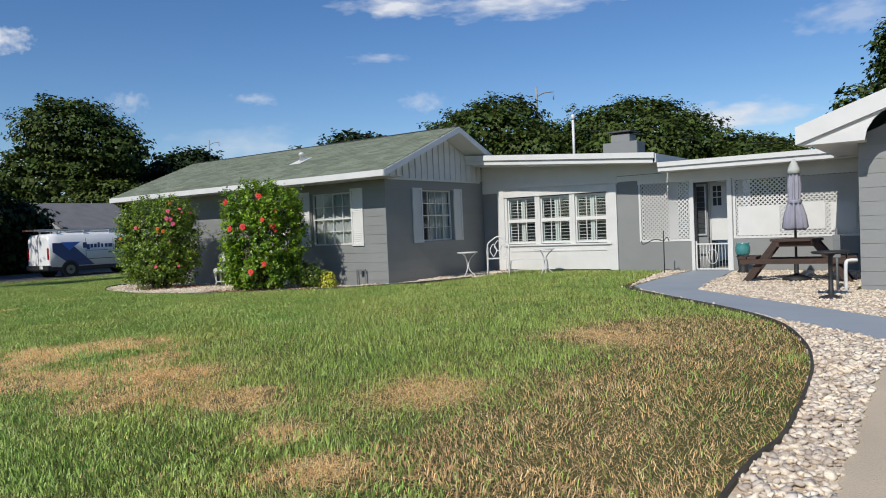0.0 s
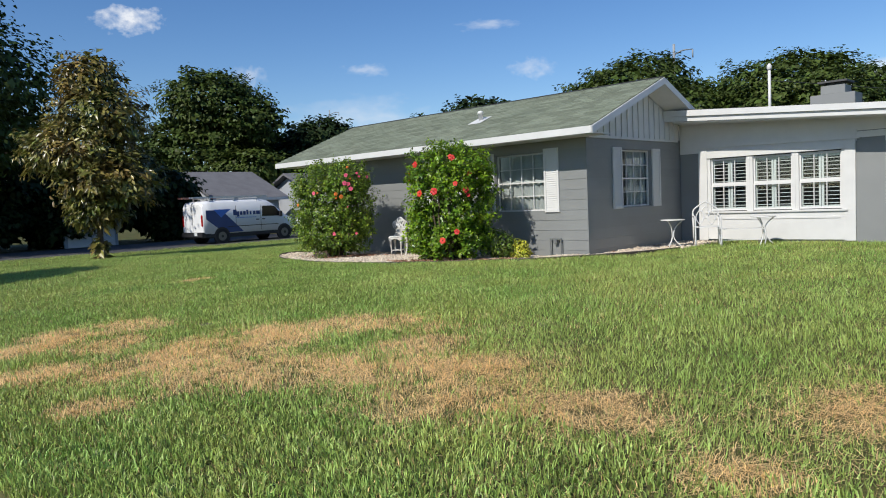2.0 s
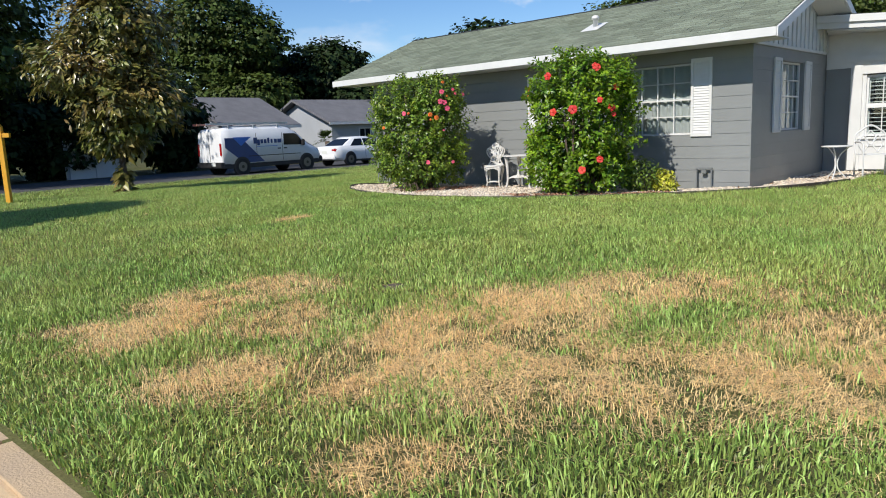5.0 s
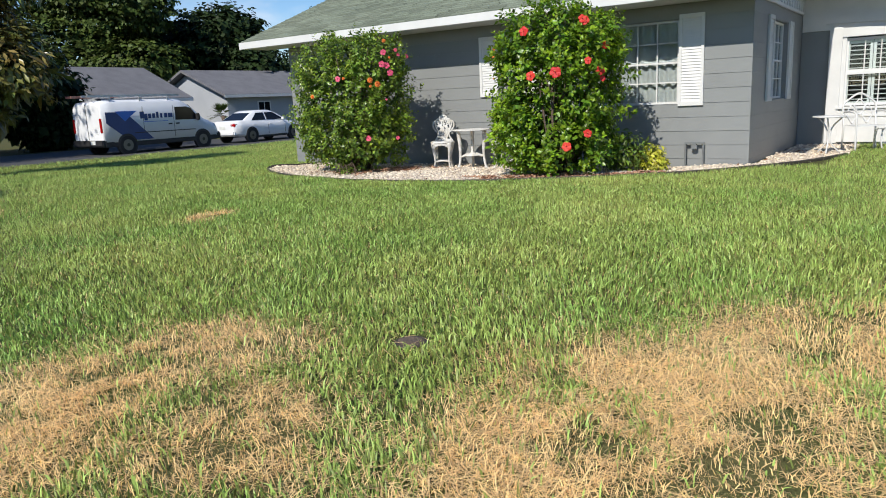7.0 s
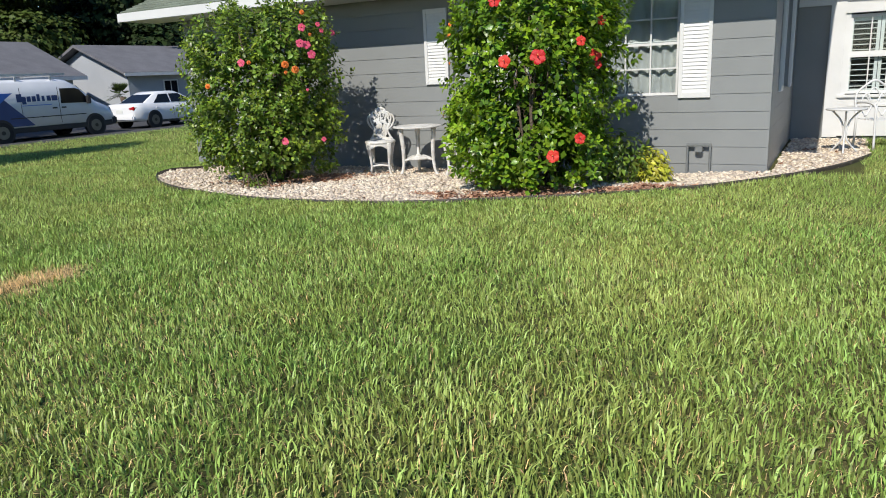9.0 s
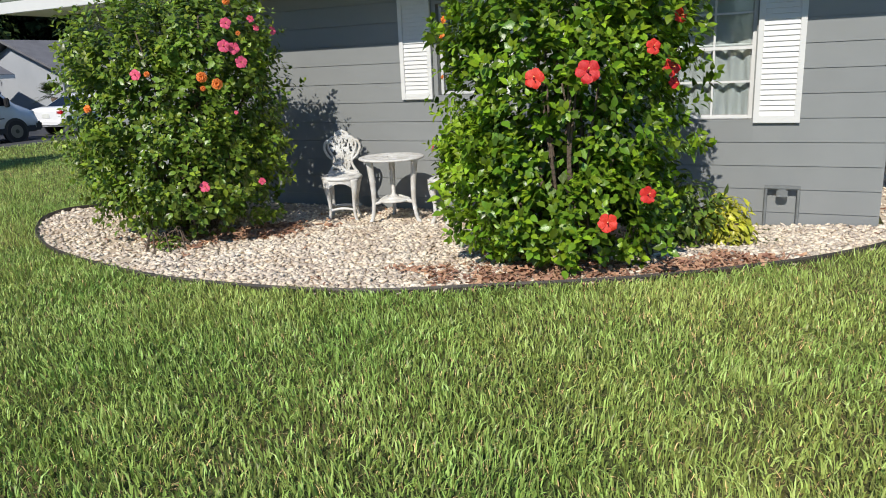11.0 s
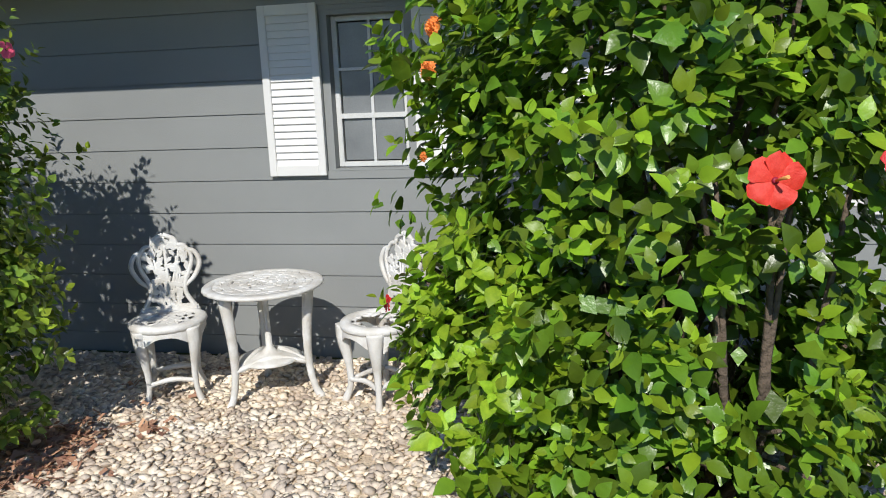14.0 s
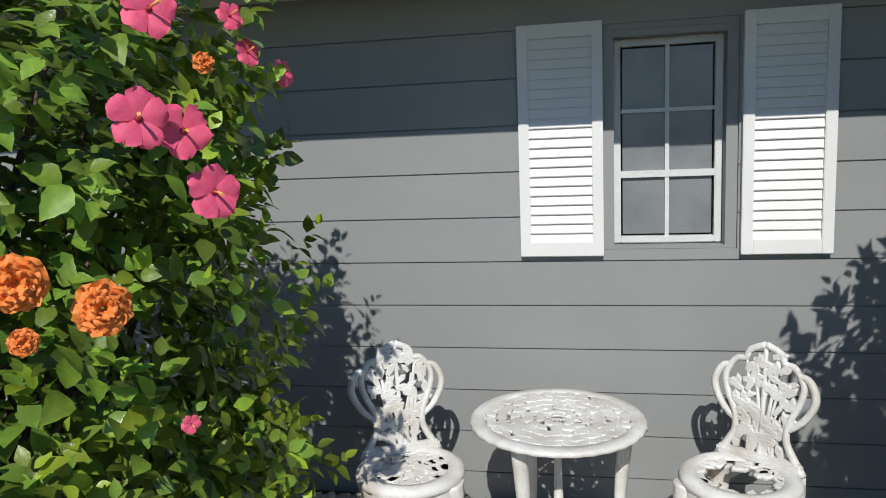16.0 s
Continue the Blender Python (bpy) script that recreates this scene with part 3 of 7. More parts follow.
curtain(1.28, 0.55, pose(-12.0, WY + 0.165, 1.86), "pale grey curtain behind the upper panes", 5)
curtain(0.75, 1.2, pose(GXE - 0.16, 14.55, 1.22, 0, 0, 90), "white curtain behind the end window", 6)

# ---- white wing with the wide window ----
BYF, BYW = 15.58, 16.4        # fascia and wall planes
wing = thing("roof", (0, 0, 0), "low white-edged roof over the wing", "roof", kind="structure")


def sloped(x0, x1, y0, y1, zl, zr, hl, hr):
    """A bar along x whose underside goes from zl to zr and whose height goes from hl to hr."""
    return prism(bmesh.new(), [(x0, zl), (x1, zr), (x1, zr + hr), (x0, zl + hl)], "y", y0, y1)


part("fascia", sloped(-10.28, -5.34, BYF, BYF + 0.03, 3.105, 2.745, 0.112, 0.1), WHITE, wing, "white lower fascia board")
part("fascia", sloped(-10.28, -5.30, BYF - 0.05, BYF + 0.03, 3.218, 2.847, 0.132, 0.12), WHITE, wing, "white upper fascia board")
part("deck", sloped(-12.5, -5.32, BYF + 0.034, 24.0, 3.45, 2.85, 0.12, 0.1), DARK_ROOF, wing)
part("fascia", boxes((-5.32, -5.28, BYF + 0.034, 24, 2.75, 2.95)), WHITE, wing)
part("soffit", sloped(-10.1, -5.34, BYF + 0.034, BYW - 0.004, 3.06, 2.745, 0.02, 0.02), WHITE, wing)
wing2 = thing("roof", (0, 0, 0), "low white-edged roof over the breezeway", "roof", kind="structure")
part("fascia", sloped(-5.27, -1.3, BYF + 0.1, BYF + 0.13, 2.545, 2.53, 0.10, 0.10), WHITE, wing2, "white lower fascia board")
part("fascia", sloped(-5.27, -1.3, BYF + 0.06, BYF + 0.13, 2.645, 2.63, 0.10, 0.10), WHITE, wing2, "white upper fascia board")
part("deck", boxes((-5.27, -1.3, BYF + 0.134, 19.3, 2.6, 2.7)), DARK_ROOF, wing2)
part("soffit", boxes((-5.27, -1.3, BYF + 0.134, BYW - 0.004, 2.545, 2.56)), WHITE, wing2)

BAY = (-9.62, -6.72, 0.98, 2.22)
DOOR = (-4.72, -4.0, 0.3, 2.28)
LAT1 = (-5.94, -4.82, 1.02, 2.33)
LAT2 = (-3.83, -1.25, 1.05, 2.27)
wall_wing = part("wall_wing", boxes(*[(a, b, BYW, BYW + 0.2, c, d) for a, b, c, d in wall_rows(-10.3, -1.1, BASE, 2.56, (BAY, DOOR, LAT1, LAT2))]), GREY)
tagged(wall_wing, "grey painted low wall of the wing with openings", "wall", kind="structure")
part("upper_wall", prism(bmesh.new(), [(-10.3, 2.562), (-5.35, 2.562), (-5.35, 2.75), (-10.3, 3.08)], "y", BYW - 0.01, BYW + 0.19), WHITE, wall_wing, "white boarded band above the window")
part("header_board", boxes((-10.29, -6.5, BYW - 0.035, BYW - 0.004, 2.36, 2.60)), WHITE, wall_wing)
part("header_board", boxes((-6.5, -6.0, BYW - 0.02, BYW - 0.004, 2.42, 2.545), (-6.0, -1.1, BYW - 0.02, BYW - 0.004, 2.32, 2.545)), WHITE, wall_wing)
INNER = thing("wall_inner", (0, 0, 0), "dim plain back wall inside the wing", "wall", kind="structure")
part("wall_panel", boxes((-10.2, -5.0, 19.2, 19.4, BASE, 2.7), (-10.3, -10.1, 16.75, 19.4, BASE, 2.7)), INSIDE, INNER)
part("wall_panel", boxes((-5.35, -5.15, 16.6, 24, BASE, 2.7), (-3.2, -1.0, 18.6, 18.8, BASE, 2.6), (-1.2, -1.0, 16.6, 18.6, BASE, 2.6)), WHITE, INNER)
floor_wing = tagged(part("floor", boxes((-10.1, -5.25, 16.41, 24, 0.15, 0.3), (-5.25, -1.2, 16.41, 19.2, 0.15, 0.3)), CONCRETE), "plain concrete floor of the wing", "floor", kind="structure")
ceil_wing = tagged(part("ceiling", boxes((-10.1, -5.36, 16.62, 24, 2.56, 2.6), (-5.14, -1.2, 16.62, 19.2, 2.52, 2.56)), INSIDE), "plain ceiling of the wing", "ceiling", kind="structure")

# wide white window: boarded surround, three sashes with inside shutters
bay = thing("window_4", (0, 0, 0), "wide white three-part window with plantation shutters inside", "window", kind="structure")
Y0 = BYW - 0.06
part("surround", boxes((-9.83, -9.62, Y0, BYW - 0.002, 0.32, 2.40), (-6.72, -6.52, Y0, BYW - 0.002, 0.32, 2.40), (-9.62, -6.72, Y0, BYW - 0.002, 2.22, 2.38), bevel=0.004), WHITE, bay)
part("top_board", sloped(-9.9, -6.45, Y0 - 0.02, BYW - 0.002, 2.47, 2.40, 0.12, 0.03), WHITE, bay)
part("apron", boxes((-9.62, -6.72, Y0 + 0.012, BYW - 0.002, 0.34, 0.94), bevel=0.004), WHITE, bay, "white boarded panel under the window")
part("window_sill", boxes((-9.66, -6.66, Y0 - 0.03, BYW - 0.002, 0.94, 0.985), bevel=0.006), WHITE, bay)
part("apron_bead", boxes((-9.5, -6.8, Y0 - 0.004, Y0 + 0.01, 0.80, 0.83)), WHITE, bay)
uw = (BAY[1] - BAY[0]) / 3
for k in range(3):
    x0 = BAY[0] + k * uw
    x1 = x0 + uw
    part("mullion", boxes((x0 + 0.001, x0 + 0.07, BYW - 0.03, BYW + 0.06, 0.98, 2.22), (x1 - 0.07, x1 - 0.001, BYW - 0.03, BYW + 0.06, 0.98, 2.22)), WHITE, bay)
    zm = 1.60
    for z0, z1, yy in ((1.0, zm, BYW + 0.01), (zm, 2.2, BYW + 0.03)):
        sash = part("sash", boxes((x0 + 0.07, x0 + 0.105, yy, yy + 0.035, z0, z1), (x1 - 0.105, x1 - 0.07, yy, yy + 0.035, z0, z1), (x0 + 0.105, x1 - 0.105, yy, yy + 0.035, z0, z0 + 0.045), (x0 + 0.105, x1 - 0.105, yy, yy + 0.035, z1 - 0.045, z1)), WHITE, bay)
        for q in (1, 2):
            xx = x0 + 0.105 + (uw - 0.21) * q / 3
            part("muntin", boxes((xx - 0.009, xx + 0.009, yy + 0.004, yy + 0.03, z0 + 0.045, z1 - 0.045)), WHITE, sash)
        pane = part("pane", boxes((x0 + 0.105, x1 - 0.105, yy + 0.015, yy + 0.019, z0 + 0.045, z1 - 0.045)), GLASS, sash)
        pane.visible_shadow = False
    for s0, s1 in ((x0 + 0.075, x0 + uw / 2 - 0.005), (x0 + uw / 2 + 0.005, x1 - 0.075)):
        ys_ = BYW + 0.09
        sh = part("inside_shutter", boxes((s0, s0 + 0.045, ys_, ys_ + 0.03, 1.0, 2.2), (s1 - 0.045, s1, ys_, ys_ + 0.03, 1.0, 2.2), (s0 + 0.045, s1 - 0.045, ys_, ys_ + 0.03, 1.0, 1.07), (s0 + 0.045, s1 - 0.045, ys_, ys_ + 0.03, 2.1, 2.2), (s0 + 0.045, s1 - 0.045, ys_, ys_ + 0.03, 1.57, 1.63)), WHITE, bay, "white inside louvre shutter, slats open")
        for z0, z1, n in ((1.07, 1.57, 6), (1.63, 2.1, 6)):
            for q in range(n):
                z = z0 + (z1 - z0) * (q + 0.5) / n
                part("slat", boxes((s0 + 0.046, s1 - 0.046, ys_ - 0.01, ys_ + 0.045, z - 0.006, z + 0.006)), WHITE, sh)
    # dark sheet added behind each sash to stand for the unlit room
    part("painted_room_dark", boxes((x0, x1, BYW + 0.9, BYW + 0.95, 0.9, 2.4)), ROOM_DARK, bay)


def lattice(name, x0, x1, z0, z1, y, label, step=0.066, w=0.0132):
    """Diagonal lattice of flat laths within a frame; two layers, one behind the other."""
    ob = thing(name, (0, 0, 0), label, "lattice", kind="structure")
    bm = bmesh.new()
    for sgn, yy in ((1, y), (-1, y + 0.008)):
        c = (x0 - z1 if sgn == 1 else x0 + z0)
        end = (x1 - z0 if sgn == 1 else x1 + z1)
        while c < end:
            pts = []
            for z in (z0, z1):
                pts.append((c + sgn * z, z))
            (xa, za), (xb, zb) = pts
            if xa > xb:
                xa, za, xb, zb = xb, zb, xa, za
            if xa < x0:
                za, xa = za + (x0 - xa) * (zb - za) / (xb - xa), x0
            if xb > x1:
                zb, xb = zb - (xb - x1) * (zb - za) / (xb - xa), x1
            if xb - xa > 0.01:
                d = Vector((xb - xa, 0, zb - za)).normalized()
                s = Vector((-d.z, 0, d.x)) * w
                a, b = Vector((xa, yy, za)), Vector((xb, yy, zb))
                q = [bm.verts.new(v + Vector((0, h, 0))) for h in (0, 0.007) for v in (a - s, b - s, b + s, a + s)]
                for f in ((0, 1, 2, 3), (7, 6, 5, 4), (0, 4, 5, 1), (2, 6, 7, 3)):
                    bm.faces.new([q[i] for i in f])
            c += step * 1.414
    tagged(part("laths", bm, WHITE, ob), kind="stuff")
    part("lattice_frame", boxes((x0 - 0.05, x0, y - 0.02, y + 0.03, z0 - 0.05, z1 + 0.05), (x1, x1 + 0.05, y - 0.02, y + 0.03, z0 - 0.05, z1 + 0.05), (x0, x1, y - 0.02, y + 0.03, z0 - 0.05, z0), (x0, x1, y - 0.02, y + 0.03, z1, z1 + 0.05), bevel=0.003), WHITE, ob)
    return ob


lattice("lattice_panel", *LAT1, BYW + 0.01, "white diagonal lattice panel above the grey wall")
lat = lattice("lattice_panel", *LAT2, BYW + 0.01, "white lattice screen partly closed with white boards")
part("board", boxes((-3.78, -2.95, BYW + 0.001, BYW + 0.008, 1.06, 1.68)), WHITE, lat)
part("board", boxes((-2.72, -2.1, BYW + 0.001, BYW + 0.008, 1.16, 1.72)), WHITE, lat)
part("board", boxes((-2.0, -1.55, BYW + 0.001, BYW + 0.008, 1.12, 1.7)), WHITE, lat)
part("board", boxes((-3.8, -1.55, BYW + 0.04, BYW + 0.05, 1.06, 1.7)), WHITE, lat)
part("door_post", boxes((-4.79, -4.72, BYW - 0.03, BYW + 0.1, 0.3, 2.4), (-4.0, -3.9, BYW - 0.03, BYW + 0.1, 0.3, 2.4), (-4.72, -4.0, BYW - 0.03, BYW + 0.1, 2.28, 2.4), bevel=0.004), WHITE, wall_wing, "white posts of the breezeway opening")

# inner white door with small panes
door = thing("door_1", (-4.2, 16.95, 0.3), "white upper half door with small panes, lower half open", "door", kind="structure")
part("door_leaf", boxes((-0.3, 0.3, 0, 0.045, 0.66, 1.45), (-0.3, -0.25, 0, 0.045, 1.45, 1.98), (0.25, 0.3, 0, 0.045, 1.45, 1.98), (-0.25, 0.25, 0, 0.045, 1.9, 1.98), (-0.06, 0.06, 0, 0.045, 1.45, 1.9), bevel=0.004), WHITE, door)
for sx in (-1, 1):
    part("pane", boxes((sx * 0.155 - 0.094, sx * 0.155 + 0.094, 0.02, 0.026, 1.452, 1.898)), ROOM_DARK, door)
    part("muntin", boxes((sx * 0.155 - 0.094, sx * 0.155 + 0.094, 0.005, 0.018, 1.63, 1.65)), WHITE, door)
    part("muntin", boxes((sx * 0.155 - 0.094, sx * 0.155 + 0.094, 0.005, 0.018, 1.76, 1.775)), WHITE, door)
    part("muntin", boxes((sx * 0.155 - 0.008, sx * 0.155 + 0.008, 0.002, 0.004, 1.452, 1.898)), WHITE, door)
part("door_surround", boxes((-0.4, -0.31, 0.0, 0.06, 0, 2.1), (0.31, 0.4, 0.0, 0.06, 0, 2.1), (-0.31, 0.31, 0.0, 0.06, 2.0, 2.1)), WHITE, door)
jal = thing("window_5", (-4.66, 16.72, 0.3), "dark louvred glass window beside the half door", "window", kind="structure")
part("window_frame", boxes((-0.12, -0.09, 0, 0.04, 0.78, 1.95), (0.09, 0.12, 0, 0.04, 0.78, 1.95), (-0.09, 0.09, 0, 0.04, 0.78, 0.82), (-0.09, 0.09, 0, 0.04, 1.9, 1.95)), ALU, jal)
for k in range(9):
    part("louvre", boxes((-0.09, 0.09, 0.012, 0.02, 0.825 + k * 0.12, 0.935 + k * 0.12)), ROOM_DARK, jal)
part("wall_panel", boxes((-0.14, 0.14, 0.045, 0.1, 0.0, 2.2)), GREY, jal)
# white metal garden gate
gate = thing("garden_gate", (-4.36, BYW + 0.05, 0.32), "white metal gate with upright bars and a ring", "gate")
part("gate_frame", boxes((-0.36, -0.33, 0, 0.025, 0, 0.64), (0.33, 0.36, 0, 0.025, 0, 0.64), (-0.33, 0.33, 0, 0.025, 0.0, 0.03), (-0.33, 0.33, 0, 0.025, 0.56, 0.59)), WHITE, gate)
for k in range(9):
    x = -0.27 + k * 0.0675
    bm = bmesh.new()
    tube(bm, [(x, 0.012, 0.03), (x, 0.012, 0.56)], 0.008, sides=6)
    part("bar", bm, WHITE, gate)
bm = bmesh.new()
tube(bm, [(0.11 * math.cos(a), -0.004, 0.29 + 0.16 * math.sin(a)) for a in np.linspace(0, 2 * math.pi, 20)], 0.009, sides=6)
part("ring", bm, WHITE, gate)

# ---- garage at the drive ----
GX, GY = -1.12, 12.3
garage = thing("garage", (0, 0, 0), "grey block garage with a white-edged gable roof", "garage", kind="structure")
part("wall", boxes((GX, GX + 0.2, GY + 0.2, 16.38, BASE, 2.6), (GX + 0.2, 6.0, GY + 0.02, GY + 0.2, BASE, 2.6), (6.0, 6.2, GY + 0.02, 20, BASE, 2.6)), GREY, garage)
gw = part("wall", prism(bmesh.new(), [(GX, BASE), (6.2, BASE), (6.2, 2.6), (2.5, 4.1), (GX, 2.6)], "y", GY + 0.012, GY + 0.02), GREY, garage)
for k in range(11):
    z = JOINT0 - COURSE * 9 + k * COURSE
    part("block_course", boxes((GX, 2.0, GY, GY + 0.012, z + 0.0025, z + COURSE - 0.0025)), GREY_B, gw)
gs = 1.55 / 4.35
prof = [(-1.82, 2.60), (2.5, 2.60 + 4.32 * gs), (6.9, 2.60), (6.9, 2.72), (2.5, 2.75 + 4.32 * gs), (-1.82, 2.75)]
part("roof_deck", prism(bmesh.new(), prof, "y", 11.72, 20), SHINGLE, garage)
part("verge_board", prism(bmesh.new(), [(-1.86, 2.50), (2.5, 2.50 + 4.36 * gs), (6.94, 2.50), (6.94, 2.74), (2.5, 2.76 + 4.36 * gs), (-1.86, 2.76)], "y", 11.66, 11.716), WHITE, garage, "white sloping verge board")
part("soffit", boxes((-1.82, GX, 12.34, 20, 2.56, 2.598)), WHITE, garage)
part("verge_soffit", prism(bmesh.new(), [(-1.82, 2.565), (2.5, 2.565 + 4.32 * gs), (6.9, 2.565), (6.9, 2.595), (2.5, 2.595 + 4.32 * gs), (-1.82, 2.595)], "y", 11.72, GY - 0.002), WHITE, garage)
part("gable_fill", prism(bmesh.new(), [(GX, 2.6), (6.1, 2.6), (2.5, 2.53 + 4.1 * gs)], "y", GY + 0.022, GY + 0.1), GREY, garage)
part("eave_return", boxes((-1.82, -1.0, 11.78, GY - 0.004, 2.50, 2.56)), WHITE, garage)
arch = [(-0.98 + 1.5 * (1 - math.cos(a)), 2.49 + 0.75 * math.sin(a)) for a in np.linspace(0, math.pi / 2, 9)]
part("arched_board", prism(bmesh.new(), [(-1.84, 2.49)] + arch + [(0.52, 2.56 + 2.38 * gs), (-1.84, 2.56)], "y", 11.72, 11.776), WHITE, garage, "white board with an arched lower edge")

# chimney and mast behind the wing
chim = thing("chimney", (-8.3, 21.6, 3.1), "grey painted chimney with a metal cap", "chimney", kind="structure")
part("stack", boxes((-0.55, 0.55, -0.35, 0.35, -0.3, 0.82), (-0.3, 0.3, -0.3, 0.3, 0.82, 1.05), bevel=0.01), GREY, chim)
part("cap", boxes((-0.36, 0.36, -0.36, 0.36, 1.12, 1.17), (-0.2, 0.2, -0.2, 0.2, 1.05, 1.12)), mat("cap_metal", (0.1, 0.1, 0.1), None, 5, 0.6, metal=0.5), chim)
mast = thing("service_mast", (-10.18, 22.0, 3.3), "white painted service mast with a wire", "mast")
bm = bmesh.new()
tube(bm, [(0, 0, -0.3), (0, 0, 1.65)], 0.045)
part("pole", bm, WHITE, mast)
bm = bmesh.new()
lathe(bm, [(0.045, 1.6), (0.075, 1.66), (0.07, 1.74), (0.03, 1.8), (0.0, 1.81)], 10)
part("weatherhead", bm, WHITE, mast)
bm = bmesh.new()
tube(bm, curve_pts([(0.05, 0, 1.3), (4, 6, 0.9), (9, 16, 1.1), (14, 26, 1.8)], 8), 0.012, sides=5)
part("wire", bm, DARK_ROOF, mast)

# ---- plants ----
def leaf_shape(n=5, fold=0.16, curl=0.25, wide=0.62, tooth=0.0):
    """A leaf one unit long along +y, folded along its midrib, tip curled down; rows of left, middle, right."""
    rows = []
    for i in range(n + 1):
        t = i / n
        w = 0.5 * wide * float(np.interp(t, [0, 0.1, 0.28, 0.48, 0.75, 1], [0.08, 0.5, 0.92, 1.0, 0.6, 0.03]))
        if tooth and 0 < i < n:
            w *= 1 + tooth * (1 if i % 2 else -1)
        z = -curl * t * t
        rows += [(-w, t, z + fold * w), (0, t, z), (w, t, z + fold * w)]
    faces = []
    for i in range(n):
        a = 3 * i
        faces += [(a, a + 1, a + 4, a + 3), (a + 1, a + 2, a + 5, a + 4)]
    return np.array(rows), np.array(faces)


def frames(normals, rng, droop=0.55):
    """Turns that lay a leaf so that it faces out along normals, tip hanging."""
    n = normals / np.linalg.norm(normals, axis=1, keepdims=True)
    n = n * 0.75 + rng.normal(0, 0.42, n.shape) + np.array([0, 0, 0.75])
    n /= np.linalg.norm(n, axis=1, keepdims=True)
    tip = rng.normal(0, 0.6, n.shape) + normals * 0.8 + np.array([0, 0, -droop])
    tip -= n * np.sum(tip * n, 1, keepdims=True)
    tip /= np.linalg.norm(tip, axis=1, keepdims=True)
    side = np.cross(tip, n)
    return np.stack([side, tip, n], axis=2)


def leaves_mesh(name, places, normals, sizes, material, rng, droop=0.55, **shape):
    v, f = leaf_shape(**shape) if shape else (np.array([(0, 0, 0), (-0.38, 0.45, 0.12), (0, 1, -0.1), (0.38, 0.52, 0.1)]), np.array([(0, 3, 2, 1)]))
    R = frames(normals, rng, droop)
    pts = np.einsum("nij,kj->nki", R, v) * sizes[:, None, None] + places[:, None, :]
    k = len(v)
    faces = (f[None] + (np.arange(len(places)) * k)[:, None, None]).reshape(-1, 4)
    return arrays(name, pts.reshape(-1, 3), faces, material, True)


def blob_points(blobs, count, rng, depth=0.35, bumps=0.16, freq=1.7):
    """Places and outward normals near the skin of a union of ellipsoids (x, y, z, rx, ry, rz), uneven."""
    area = np.array([b[3] * b[4] + b[4] * b[5] + b[3] * b[5] for b in blobs])
    P, N = [], []
    for b, share in zip(blobs, area / area.sum()):
        k = int(count * share * 1.6) + 4
        d = rng.normal(0, 1, (k, 3))
        d /= np.linalg.norm(d, axis=1, keepdims=True)
        r = 1 - depth * rng.random(k) ** 1.6
        wob = 1 + bumps * np.sin(freq * 3.1 * d[:, 0] + b[0] * 5) * np.sin(freq * 2.7 * d[:, 1] + b[1] * 3) + bumps * 0.8 * np.sin(freq * 5.3 * d[:, 2] + 2 * d[:, 0] * freq + b[2]) + rng.normal(0, 0.035, k)
        p = np.array(b[:3]) + d * np.array(b[3:]) * (r * wob)[:, None]
        n = d / np.array(b[3:])
        n /= np.linalg.norm(n, axis=1, keepdims=True)
        keep = np.ones(k, bool)
        for o in blobs:
            if o is not b:
                keep &= np.sum(((p - np.array(o[:3])) / (np.array(o[3:]) * 0.72)) ** 2, 1) > 1
        P.append(p[keep]), N.append(n[keep])
    P, N = np.concatenate(P), np.concatenate(N)
    pick = rng.permutation(len(P))[:count]
    return P[pick], N[pick]


PETALS = {
    "pink": mat("pink_petal", (0.93, 0.09, 0.19), (0.95, 0.16, 0.28), 14, 0.5, 0.2, 60, through=0.3, rnd=0.1),
    "red": mat("red_petal", (0.74, 0.022, 0.018), (0.82, 0.06, 0.04), 14, 0.5, 0.2, 60, through=0.3, rnd=0.1),
    "orange": mat("orange_petal", (0.93, 0.24, 0.04), (0.95, 0.36, 0.08), 14, 0.55, 0.2, 60, through=0.3, rnd=0.1),
}
EYE_RED = mat("flower_eye", (0.28, 0.005, 0.03), None, 10, 0.6)
STAMEN = mat("stamen", (0.8, 0.35, 0.1), None, 10, 0.6)


def petal_bm(double=False, seed=0):
    """Five broad overlapping petals with ruffled rims, or three crowded layers of them."""
    rng = random.Random(seed)
    bm = bmesh.new()
    layers = [(5, 1.0, 0.3)] if not double else [(7, 0.95, 0.2), (8, 0.8, 0.55), (8, 0.62, 0.95), (7, 0.42, 1.4)]
    for count, size, lift in layers:
        for k in range(count):
            a = 2 * math.pi * (k + 0.2 * rng.random()) / count
            rows, n = [], 6
            for i in range(n):
                t = i / (n - 1)
                w = size * np.interp(t, [0, 0.25, 0.6, 0.85, 1], [0.05, 0.14, 0.245, 0.21, 0.1]) * (0.9 + 0.2 * rng.random())
                row = []
                for j in (-1, -0.5, 0, 0.5, 1):
                    r = size * (0.05 + 0.45 * t) * (1 + (rng.random() - 0.5) * 0.1 * t)
                    z = lift * 0.42 * t * (1.15 - 0.75 * t) + 0.05 * j * t + (rng.random() - 0.5) * (0.3 if double else 0.09) * t - 0.05 * abs(j) * t
                    x, y = r, w * j
                    row.append(bm.verts.new((x * math.cos(a) - y * math.sin(a), x * math.sin(a) + y * math.cos(a), z)))
                rows.append(row)
            for p, q in zip(rows, rows[1:]):
                for j in range(4):
                    bm.faces.new((p[j], p[j + 1], q[j + 1], q[j])).smooth = True
    return bm


